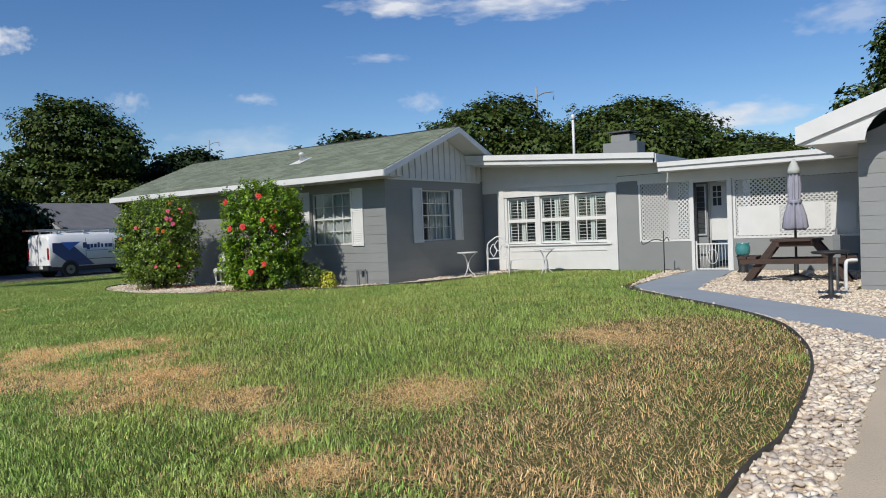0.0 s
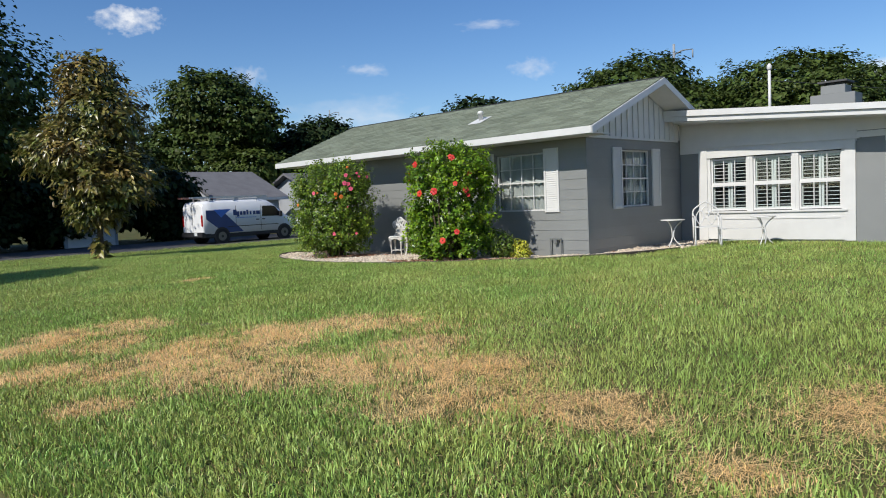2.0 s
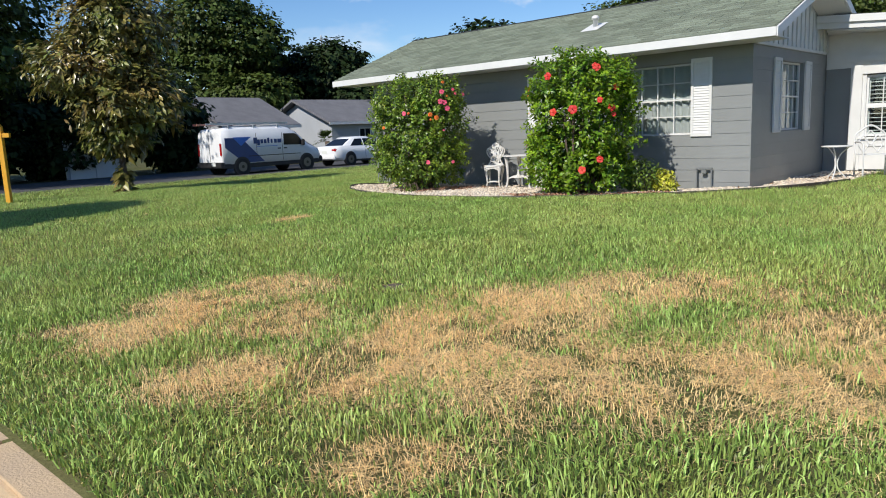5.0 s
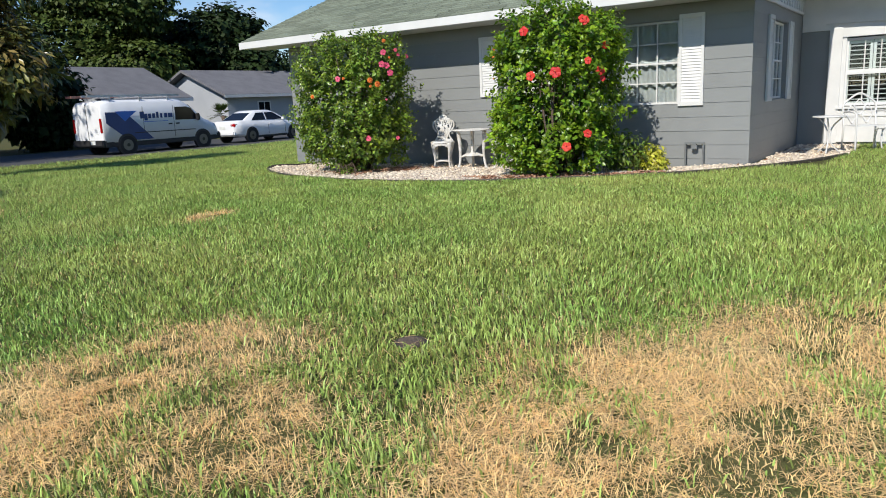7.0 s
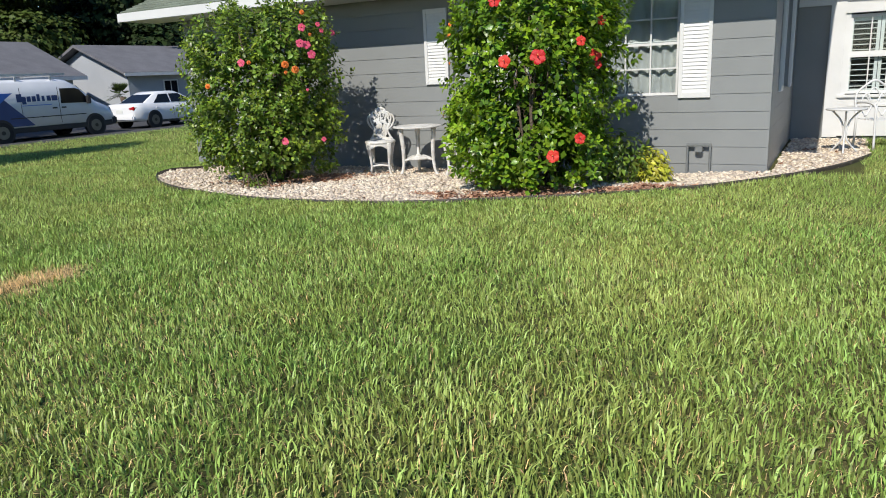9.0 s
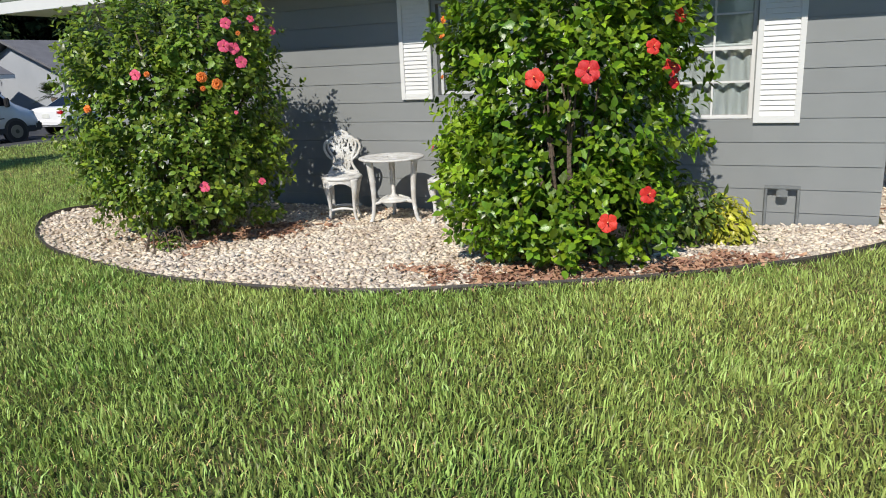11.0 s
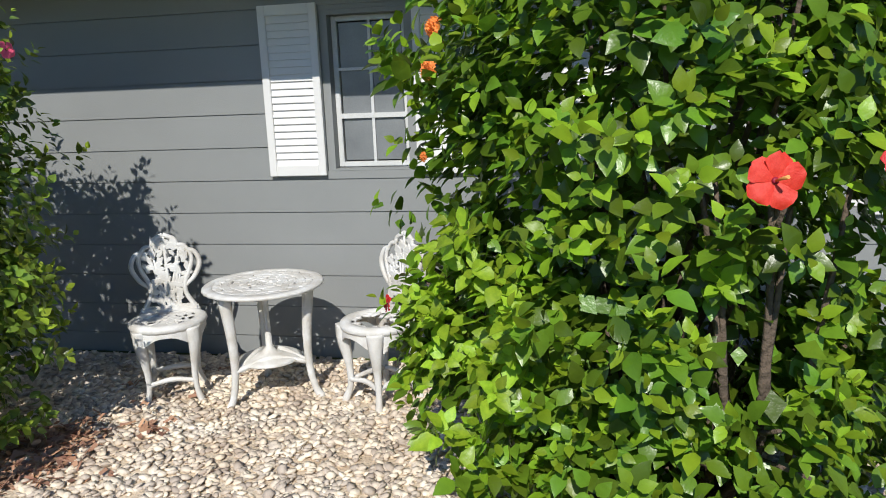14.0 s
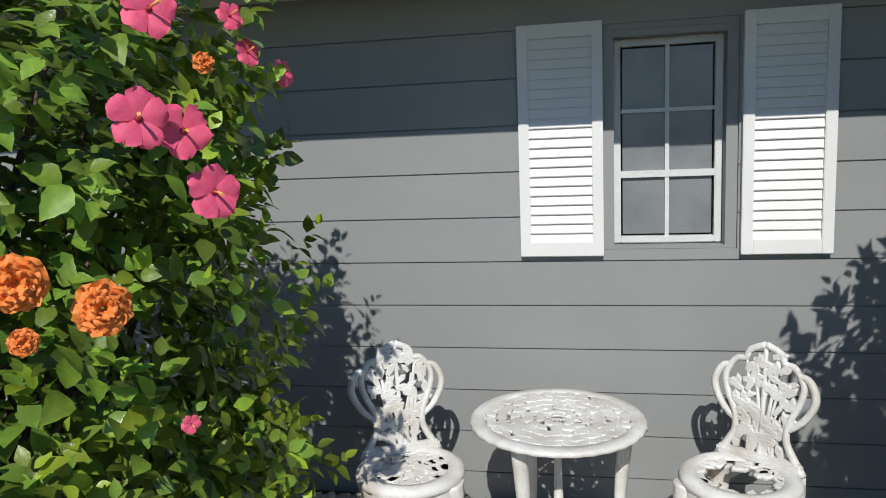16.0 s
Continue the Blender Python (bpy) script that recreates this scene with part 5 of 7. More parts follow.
def garden_table(at):
    rng = random.Random(8)
    ob = thing("garden_table", at, "round white cast metal garden table with pierced top", "table")
    H, R = 0.675, 0.335
    bm = lathe(bmesh.new(), [(R - 0.06, H - 0.004), (R - 0.055, H + 0.003), (R - 0.01, H + 0.002), (R, H - 0.006), (R, H - 0.016), (R - 0.012, H - 0.02), (R - 0.055, H - 0.008)], 64)
    for f in [f for f in bm.faces if len(f.verts) > 4]:
        bm.faces.remove(f)
    for v in bm.verts:
        r = math.hypot(v.co.x, v.co.y)
        if r > R - 0.005:
            k = round(math.atan2(v.co.y, v.co.x) / (2 * math.pi) * 64)
            v.co.x, v.co.y = v.co.x * (1 - 0.012 * (k % 2)), v.co.y * (1 - 0.012 * (k % 2))
    part("table_rim", bm, WHITE_OLD, ob, "fluted rim")
    bm = bmesh.new()
    for ring_r, n, ln, wd in ((0.255, 32, 0.044, 0.024), (0.21, 26, 0.048, 0.026), (0.16, 20, 0.046, 0.025), (0.11, 14, 0.042, 0.022), (0.065, 9, 0.034, 0.018)):
        for k in range(n):
            a = 2 * math.pi * (k + 0.4 * rng.random()) / n + ring_r * 9
            pad(bm, (ring_r * math.cos(a), ring_r * math.sin(a), H - 0.005), ln * (0.8 + 0.4 * rng.random()), wd * (0.8 + 0.4 * rng.random()), a + rng.random() * 1.6 + 0.6, 0.006, (0, 1, 0))
    for k in range(14):
        a = 2 * math.pi * k / 14
        tube(bm, [(0.028 * math.cos(a), 0.028 * math.sin(a), H - 0.004), (0.075 * math.cos(a + 0.1), 0.075 * math.sin(a + 0.1), H - 0.004), (0.272 * math.cos(a + 0.3), 0.272 * math.sin(a + 0.3), H - 0.006)], 0.005, 0.005, 5)
    tube(bm, [(0.028 * math.cos(a), 0.028 * math.sin(a), H - 0.004) for a in np.linspace(0, 2 * math.pi, 16)], 0.006, sides=5)
    tagged(part("table_top", bm, WHITE_OLD, ob, "pierced flower-pattern top"), "pierced flower-pattern top", kind="stuff")
    for k in range(3):
        a = math.radians(-150 + 120 * k + 30)
        d = Vector((math.cos(a), math.sin(a), 0))
        bm = taper(bmesh.new(), [d * 0.26 + Vector((0, 0, H - 0.02)), d * 0.235 + Vector((0, 0, 0.4)), d * 0.235 + Vector((0, 0, 0.2)), d * 0.26 + Vector((0, 0, 0.07)), d * 0.3], [0.036, 0.028, 0.022, 0.02, 0.026], 0.7)
        part("leg", bm, WHITE_OLD, ob)
    bm = lathe(bmesh.new(), [(0.17, 0.225), (0.18, 0.235), (0.15, 0.25), (0.05, 0.262), (0.02, 0.3), (0.014, 0.5), (0.02, 0.64), (0.06, 0.66)], 24)
    part("pedestal", bm, WHITE_OLD, ob, "small round shelf on a centre post")
    for k in range(3):
        a0, a1 = math.radians(-120 + 120 * k), math.radians(0 + 120 * k)
        p0, p1 = (Vector((math.cos(a), math.sin(a), 0)) * 0.235 + Vector((0, 0, 0.215)) for a in (a0, a1))
        part("stretcher", taper(bmesh.new(), [p0, (p0 + p1) * 0.36 + Vector((0, 0, 0.1)), p1], [0.014, 0.02, 0.014]), WHITE_OLD, ob)
    return ob


garden_table((-14.66, 11.67, FOOT))

# outdoor pipe bracket on the wall
PIPE = mat("grey_pipe", (0.12, 0.13, 0.13), (0.2, 0.21, 0.21), 9, 0.5, 0.1, 60)
pipe = thing("wall_pipe", (-11.06, WY - 0.07, 0.285), "grey bent pipe with a valve against the wall", "pipe")
for sx in (-1, 1):
    part("riser", tube(bmesh.new(), curve_pts([(sx * 0.13, 0, -0.1), (sx * 0.13, 0, 0.28), (sx * 0.12, 0, 0.325), (sx * 0.09, 0, 0.335)], 4), 0.014), PIPE, pipe)
part("crossbar", boxes((-0.145, 0.145, -0.02, 0.02, 0.32, 0.35), bevel=0.006), PIPE, pipe)
part("valve", boxes((-0.045, 0.045, -0.03, 0.03, 0.24, 0.32), bevel=0.012), PIPE, pipe, "dark valve body under the crossbar")

# yellow-leaved croton
CROTON = mat("croton_leaf", (0.66, 0.6, 0.07), (0.34, 0.4, 0.03), 9, 0.4, 0, 20, island=0.35, through=0.25)


def small_shrub(at, blobs, n, label, material, size, seed):
    rng = np.random.default_rng(seed)
    ob = thing("shrub", at, label, "shrub")
    stems(ob, blobs, rng, 9, 0.008)
    P, N = blob_points(blobs, n, rng, 0.6, 0.12)
    P[:, 2] = np.abs(P[:, 2])
    tagged(part("foliage", leaves_mesh("foliage", P, N, rng.uniform(size * 0.6, size * 1.2, len(P)), material, rng, 0.1, n=3, fold=0.3, curl=0.3, wide=0.45), None, ob), kind="stuff")
    return ob


small_shrub((-11.47, 11.55, GZ - 0.04), [(0, 0, 0.2, 0.2, 0.19, 0.2), (0.03, -0.02, 0.12, 0.2, 0.19, 0.13)], 760, "low yellow-green variegated shrub in the pebbles", CROTON, 0.08, 41)
small_shrub((-11.78, 11.3, GZ - 0.03), [(0, 0, 0.3, 0.3, 0.3, 0.32), (-0.15, 0.1, 0.3, 0.26, 0.26, 0.3)], 800, "low green shrub beside the hibiscus", LEAF, 0.085, 42)
small_shrub((-15.95, 9.86, GZ), [(0, 0, 0.07, 0.14, 0.12, 0.07)], 90, "small green weed at the edge of the pebbles", LEAF, 0.06, 43)

# flowers
def away(bush, x, y, up):
    """The way a bloom opens: out from its bush, turned towards the sunny side."""
    c = bush.matrix_world.translation
    return (x - c.x, y - c.y - 0.5, up)


red = [(-12.5, 9.78, 1.67, 0.13), (-12.19, 9.86, 1.7, 0.155), (-11.86, 10.1, 0.9, 0.115), (-12.07, 9.92, 0.74, 0.13), (-11.85, 10.1, 1.83, 0.1), (-11.77, 10.3, 1.7, 0.125), (-11.74, 10.38, 2.02, 0.1), (-11.76, 10.36, 1.6, 0.08), (-12.58, 9.77, 2.24, 0.13), (-11.88, 10.07, 2.33, 0.12), (-11.9, 10.05, 2.35, 0.11), (-13.62, 10.6, 1.12, 0.07)]
for k, (x, y, z, s) in enumerate(red):
    flower(bush2, (x, y, z), "red", s, away(bush2, x, y, 0.25), k)
double_red = [(-13.36, 10.36, 2.1, 0.1), (-13.38, 10.36, 1.97, 0.1), (-13.42, 10.42, 1.69, 0.05)]
for k, (x, y, z, s) in enumerate(double_red):
    flower(bush2, (x, y, z), "orange", 0.72 * s, away(bush2, x, y, 0.2), k)
pink = [(-15.29, 10.16, 2.19, 0.105), (-15.32, 10.5, 2.24, 0.07), (-15.31, 10.55, 2.17, 0.07), (-15.34, 10.8, 2.15, 0.085), (-15.3, 10.12, 2.01, 0.115), (-15.27, 10.2, 1.99, 0.11), (-15.25, 10.25, 1.88, 0.115), (-15.28, 10.16, 1.47, 0.04), (-15.44, 9.87, 0.88, 0.1), (-15.23, 10.33, 0.86, 0.07), (-15.75, 9.6, 1.81, 0.1)]
for k, (x, y, z, s) in enumerate(pink):
    flower(bush1, (x, y, z), "pink", 0.9 * s, away(bush1, x, y, 0.15), k)
orange = [(-15.25, 10.25, 2.11, 0.06), (-15.4, 9.94, 1.77, 0.13), (-15.34, 10.04, 1.71, 0.135), (-15.4, 9.94, 1.68, 0.065), (-16.16, 9.45, 1.56, 0.1), (-15.35, 10.26, 2.37, 0.09), (-15.68, 9.65, 1.81, 0.07)]
for k, (x, y, z, s) in enumerate(orange):
    flower(bush1, (x, y, z), "orange", 0.72 * s, away(bush1, x, y, 0.2), k)

# dark valve lid sunk in the lawn
lid = thing("valve_cover", (-10.16, 3.93, float(ground_z(-10.16, 3.93))), "dark plastic valve cover sunk in the lawn", "cover", turn=20)
part("cover_plate", lathe(bmesh.new(), [(0.07, -0.03), (0.075, 0.006), (0.07, 0.016), (0.04, 0.02)], 20), BARK, lid)
part("cover_ring", lathe(bmesh.new(), [(0.088, -0.03), (0.09, 0.008), (0.078, 0.012)], 20), EDGING, lid)

# ---- vehicles on the side street ----
CAR_WHITE = mat("white_car_paint", (0.78, 0.79, 0.8), (0.72, 0.73, 0.74), 2, 0.18, 0, 30, fine=0.02)
VAN_BLUE = mat("blue_decal", (0.03, 0.17, 0.62), (0.025, 0.14, 0.55), 2, 0.3)
VAN_NAVY = mat("navy_decal", (0.014, 0.05, 0.2), None, 2, 0.3)
TYRE = mat("tyre_rubber", (0.018, 0.018, 0.02), None, 12, 0.85, 0.2, 60)
RIM = mat("wheel_rim", (0.16, 0.16, 0.17), None, 6, 0.35, metal=0.8)
CARGLASS = mat("dark_car_glass", (0.012, 0.014, 0.017), None, 3, 0.08, spec=0.3)
BUMPER = mat("black_bumper", (0.022, 0.022, 0.024), None, 6, 0.6, 0.1, 80)
REDLAMP = mat("red_tail_lamp", (0.45, 0.01, 0.012), None, 8, 0.2)
LAMP = mat("clear_lamp", (0.6, 0.62, 0.64), None, 8, 0.1)
PLATE = mat("number_plate", (0.7, 0.72, 0.68), None, 20, 0.5)
RACK = mat("rack_metal", (0.55, 0.56, 0.58), None, 8, 0.4, metal=0.6)
LADDER_RED = mat("ladder_red", (0.4, 0.09, 0.06), (0.5, 0.3, 0.2), 5, 0.5)


def shell(bm, rings):
    """A skin through rings of points, closed at both ends."""
    vs = [[bm.verts.new(p) for p in r] for r in rings]
    n = len(vs[0])
    for a, b in zip(vs, vs[1:]):
        for k in range(n):
            bm.faces.new((a[k], a[(k + 1) % n], b[(k + 1) % n], b[k])).smooth = True
    bm.faces.new(vs[0][::-1]), bm.faces.new(vs[-1])
    bmesh.ops.recalc_face_normals(bm, faces=bm.faces)
    return bm


def wheel(ob, x, y, r, out):
    w = part("wheel", tube(bmesh.new(), [(x - 0.11, y, r), (x + 0.11, y, r)], r, sides=20), TYRE, ob)
    xo = x + out * 0.112
    part("rim", tube(bmesh.new(), [(x + out * 0.04, y, r), (xo + out * 0.006, y, r)], r * 0.62, sides=16), RIM, w)
    part("hub", tube(bmesh.new(), [(xo, y, r), (xo + out * 0.02, y, r)], r * 0.2, sides=10), BUMPER, w)


def van(at, turn):
    """A cargo van in its own space: front towards +y, from y = 0 to 5.55, x from -1 to 1."""
    ob = thing("cargo_van", at, "white cargo van with blue decals and roof ladders, parked", "van", turn=turn)
    rings = []
    for y, zb, zt, w, wt_ in ((0.0, 0.5, 1.9, 0.93, 0.8), (0.06, 0.42, 2.02, 0.98, 0.84), (0.5, 0.4, 2.08, 1.0, 0.86), (3.3, 0.4, 2.08, 1.0, 0.86), (3.75, 0.4, 2.03, 1.0, 0.84), (4.1, 0.4, 1.86, 1.0, 0.82), (4.75, 0.4, 1.28, 0.99, 0.88), (5.2, 0.4, 1.1, 0.96, 0.84), (5.45, 0.42, 0.9, 0.9, 0.78), (5.55, 0.5, 0.72, 0.8, 0.7)):
        mid = zb + (zt - zb) * 0.6
        rings.append([(-w, y, zb), (-w, y, mid), (-(w * 0.4 + wt_ * 0.6), y, zt - 0.12 * min(1, (zt - zb) / 1.2)), (-wt_ * 0.8, y, zt), (wt_ * 0.8, y, zt), (w * 0.4 + wt_ * 0.6, y, zt - 0.12 * min(1, (zt - zb) / 1.2)), (w, y, mid), (w, y, zb)])
    part("body", shell(bmesh.new(), rings), CAR_WHITE, ob)
    part("lower_trim", boxes((-1.015, 1.015, 0.02, 5.3, 0.3, 0.5), bevel=0.02), BUMPER, ob)
    part("rear_bumper", boxes((-0.99, 0.99, -0.1, 0.1, 0.34, 0.58), bevel=0.03), BUMPER, ob)
    part("front_bumper", boxes((-0.92, 0.92, 5.3, 5.62, 0.32, 0.62), bevel=0.05), BUMPER, ob)
    for sx in (-1, 1):
        for y in (0.95, 4.55):
            part("wheel_arch", tube(bmesh.new(), [(sx * 0.9, y, 0.36), (sx * 1.018, y, 0.36)], 0.43, sides=20), BUMPER, ob)
            wheel(ob, sx * 0.92, y, 0.35, sx)
        part("tail_lamp", boxes((sx * 0.88 - 0.06, sx * 0.88 + 0.06, -0.03, 0.05, 0.85, 1.4), bevel=0.02), REDLAMP, ob)
        part("head_lamp", boxes((sx * 0.72 - 0.16, sx * 0.72 + 0.16, 5.2, 5.42, 0.8, 1.0), bevel=0.04), LAMP, ob)
        part("cab_window", prism(bmesh.new(), [(3.25, 1.22), (4.5, 1.2), (4.05, 1.68), (3.85, 1.74), (3.3, 1.74)], "x", sx * 0.93, sx * 1.012), CARGLASS, ob)
        mir = part("mirror", boxes((sx * 1.02, sx * 1.2, 4.25, 4.37, 1.15, 1.45), bevel=0.03), BUMPER, ob)
        part("mirror_arm", boxes((sx * 0.98, sx * 1.04, 4.28, 4.34, 1.2, 1.26)), BUMPER, mir)
        for ys in (3.17, 1.75):
            part("door_seam", boxes((sx * 1.0, sx * 1.006, ys, ys + 0.015, 0.55, 1.8)), BUMPER, ob)
        part("door_handle", boxes((sx * 1.0, sx * 1.025, 3.25, 3.42, 1.05, 1.1), (sx * 1.0, sx * 1.025, 2.9, 3.07, 1.05, 1.1)), BUMPER, ob)
        part("side_rail", boxes((sx * 1.0, sx * 1.016, 1.3, 4.2, 0.78, 0.81)), BUMPER, ob)
    # decals on the side towards the lawn and on the other side
    for sx in (-1, 1):
        a, b = sx * 1.0, sx * 1.008
        part("decal", prism(bmesh.new(), [(0.15, 1.62), (1.0, 1.6), (2.15, 0.52), (1.05, 0.52), (0.15, 1.2)], "x", a, b), VAN_NAVY, ob, "navy slanting decal")
        part("decal", prism(bmesh.new(), [(0.55, 1.64), (1.5, 1.64), (1.18, 1.43), (0.95, 1.25)], "x", a, sx * 1.012), VAN_BLUE, ob, "bright blue arrow decal")
        for q, (w0, lo, hi) in enumerate(((0.19, 0.0, 0.27), (0.15, -0.08, 0.18), (0.14, 0.0, 0.18), (0.14, 0.0, 0.18), (0.11, 0.0, 0.24), (0.1, 0.0, 0.18), (0.15, 0.0, 0.18), (0.22, 0.0, 0.18))):
            y = 1.62 + 0.185 * q
            bar = boxes((a, b, y, y + w0, 1.33 + lo, 1.33 + hi), bevel=0.002)
            part("sign_bar", bar, VAN_NAVY, ob, "dark blue block standing for lettering")
        part("sign_bar", boxes((a, b, 1.75, 2.9, 1.19, 1.21)), VAN_BLUE, ob)
    part("windshield", prism(bmesh.new(), [(4.06, 1.79), (4.1, 1.82), (4.72, 1.29), (4.66, 1.26)], "x", -0.8, 0.8), CARGLASS, ob)
    part("rear_door_seam", boxes((-0.008, 0.008, -0.012, 0.05, 0.6, 1.95)), BUMPER, ob)
    part("number_plate", boxes((0.25, 0.55, -0.12, -0.1, 0.42, 0.56)), PLATE, ob)
    part("badge", tube(bmesh.new(), [(-0.45, 0.06, 1.6), (-0.45, 0.005, 1.6)], 0.13, sides=14), VAN_NAVY, ob, "dark round badge on the rear door")
    for y in (0.5, 1.8, 3.1):
        part("rack_bar", boxes((-0.85, 0.85, y, y + 0.05, 2.16, 2.2), (-0.8, -0.76, y, y + 0.05, 2.0, 2.16), (0.76, 0.8, y, y + 0.05, 2.0, 2.16)), RACK, ob)
    for x, m, y0, y1 in ((-0.45, LADDER_RED, -0.35, 1.6), (0.35, RACK, -0.2, 3.9)):
        bm = boxes((x - 0.2, x - 0.15, y0, y1, 2.2, 2.28), (x + 0.15, x + 0.2, y0, y1, 2.2, 2.28))
        for k in range(int((y1 - y0) / 0.3)):
            box(bm, x - 0.15, x + 0.15, y0 + 0.15 + k * 0.3, y0 + 0.18 + k * 0.3, 2.225, 2.255)
        part("ladder", bm, m, ob, "ladder strapped on the roof rack")
    return ob


van((-35.1, 16.35, -0.04), 2)


def sedan(at, turn):
    """A four-door sedan in its own space: front towards +y, from y = 0 to 4.7."""
    ob = thing("sedan_car", at, "white four-door sedan parked at the kerb", "car", turn=turn)
    rings = []
    for y, zb, zt, w in ((0.0, 0.5, 0.86, 0.7), (0.08, 0.36, 0.98, 0.82), (0.5, 0.28, 1.03, 0.88), (1.2, 0.24, 1.0, 0.9), (2.3, 0.22, 0.97, 0.91), (3.4, 0.24, 0.95, 0.9), (4.1, 0.27, 0.84, 0.87), (4.5, 0.32, 0.72, 0.8), (4.7, 0.42, 0.6, 0.62)):
        mid = zb + (zt - zb) * 0.62
        rings.append([(-w * 0.9, y, zb), (-w, y, zb + 0.1), (-w, y, mid), (-w * 0.93, y, zt - 0.03), (-w * 0.8, y, zt), (w * 0.8, y, zt), (w * 0.93, y, zt - 0.03), (w, y, mid), (w, y, zb + 0.1), (w * 0.9, y, zb)])
    part("body", shell(bmesh.new(), rings), CAR_WHITE, ob)

    def cabin(z):
        f = (z - 0.93) / 0.5
        return 0.8 - 0.2 * f, 0.5 + 0.95 * f ** 1.1, 3.62 - 1.0 * f
    rings = []
    for z in (0.93, 1.05, 1.2, 1.32, 1.4, 1.43):
        w, y0, y1 = cabin(z)
        k = 0.12 if z > 1.39 else 0.05
        rings.append([(-w, y0 + k, z), (-w + k, y0, z), (w - k, y0, z), (w, y0 + k, z), (w, y1 - k, z), (w - k, y1, z), (-w + k, y1, z), (-w, y1 - k, z)])
    w, y0, y1 = cabin(1.43)
    rings.append([(x * 0.75, 2.05 + (y - 2.05) * 0.7, 1.465) for x, y, z in rings[-1]])
    part("cabin", shell(bmesh.new(), rings), CAR_WHITE, ob)
    lo, hi = 1.0, 1.345
    (wl, al, bl), (wh, ah, bh) = cabin(lo), cabin(hi)

    def pane(corners, off):
        bm = bmesh.new()
        o = Vector(off)
        vs = [[bm.verts.new(Vector(c) + o * k) for c in corners] for k in (-0.6, 1.0)]
        bm.faces.new(vs[0][::-1]), bm.faces.new(vs[1])
        for k in range(4):
            bm.faces.new((vs[0][k], vs[0][(k + 1) % 4], vs[1][(k + 1) % 4], vs[1][k]))
        bmesh.ops.recalc_face_normals(bm, faces=bm.faces)
        return bm
    for sx in (-1, 1):
        part("side_window", pane([(sx * wl, 2.1, lo), (sx * wl, bl - 0.22, lo), (sx * wh, bh - 0.16, hi), (sx * wh, 2.1, hi)], (sx * 0.012, 0, 0)), CARGLASS, ob)
        part("side_window", pane([(sx * wl, al + 0.5, lo), (sx * wl, 2.02, lo), (sx * wh, 2.02, hi), (sx * wh, ah + 0.28, hi)], (sx * 0.012, 0, 0)), CARGLASS, ob)
        part("tail_lamp", boxes((sx * 0.66 - 0.14, sx * 0.66 + 0.14, 0.0, 0.2, 0.74, 0.9), bevel=0.03), REDLAMP, ob)
        part("head_lamp", boxes((sx * 0.62 - 0.14, sx * 0.62 + 0.14, 4.34, 4.56, 0.6, 0.72), bevel=0.03), LAMP, ob)
        part("mirror", boxes((sx * 0.84, sx * 1.02, 3.02, 3.14, 0.96, 1.09), bevel=0.03), CAR_WHITE, ob)
        part("door_seam", boxes((sx * 0.905, sx * 0.914, 2.06, 2.072, 0.36, 0.8), (sx * 0.9, sx * 0.912, 3.2, 3.212, 0.36, 0.78)), BUMPER, ob)
        part("door_handle", boxes((sx * 0.89, sx * 0.925, 2.14, 2.3, 0.8, 0.83), (sx * 0.89, sx * 0.925, 1.1, 1.26, 0.8, 0.83)), CAR_WHITE, ob)
        part("sill", boxes((sx * 0.8, sx * 0.9, 1.35, 3.35, 0.2, 0.3), bevel=0.02), BUMPER, ob)
        for y in (0.98, 3.78):
            part("wheel_arch", tube(bmesh.new(), [(sx * 0.8, y, 0.34), (sx * 0.915, y, 0.34)], 0.385, sides=20), BUMPER, ob)
            wheel(ob, sx * 0.815, y, 0.33, sx)
    part("windshield", pane([(-wl + 0.1, bl, lo), (wl - 0.1, bl, lo), (wh - 0.1, bh, hi), (-wh + 0.1, bh, hi)], (0, 0.012, 0.008)), CARGLASS, ob)
    part("rear_window", pane([(-wl + 0.1, al, lo), (wl - 0.1, al, lo), (wh - 0.1, ah, hi), (-wh + 0.1, ah, hi)], (0, -0.012, 0.008)), CARGLASS, ob)
    part("rear_bumper", boxes((-0.78, 0.78, -0.06, 0.14, 0.34, 0.56), bevel=0.05), CAR_WHITE, ob)
    part("number_plate", boxes((-0.18, 0.18, -0.015, 0.02, 0.64, 0.78)), PLATE, ob)
    return ob


sedan((-35.4, 22.9, -0.04), 4)

# ---- houses across the side street ----
N_ROOF = mat("grey_shingle", (0.12, 0.12, 0.13), (0.17, 0.17, 0.18), 1.6, 0.95, 0.5, 30, fine=0.3)
# pale wall, lowered in colour to carry the tree shade on it
N_WALL = mat("tree_shaded_house_wall", (0.38, 0.4, 0.43), (0.33, 0.35, 0.38), 1, 0.7, 0.1, 60)


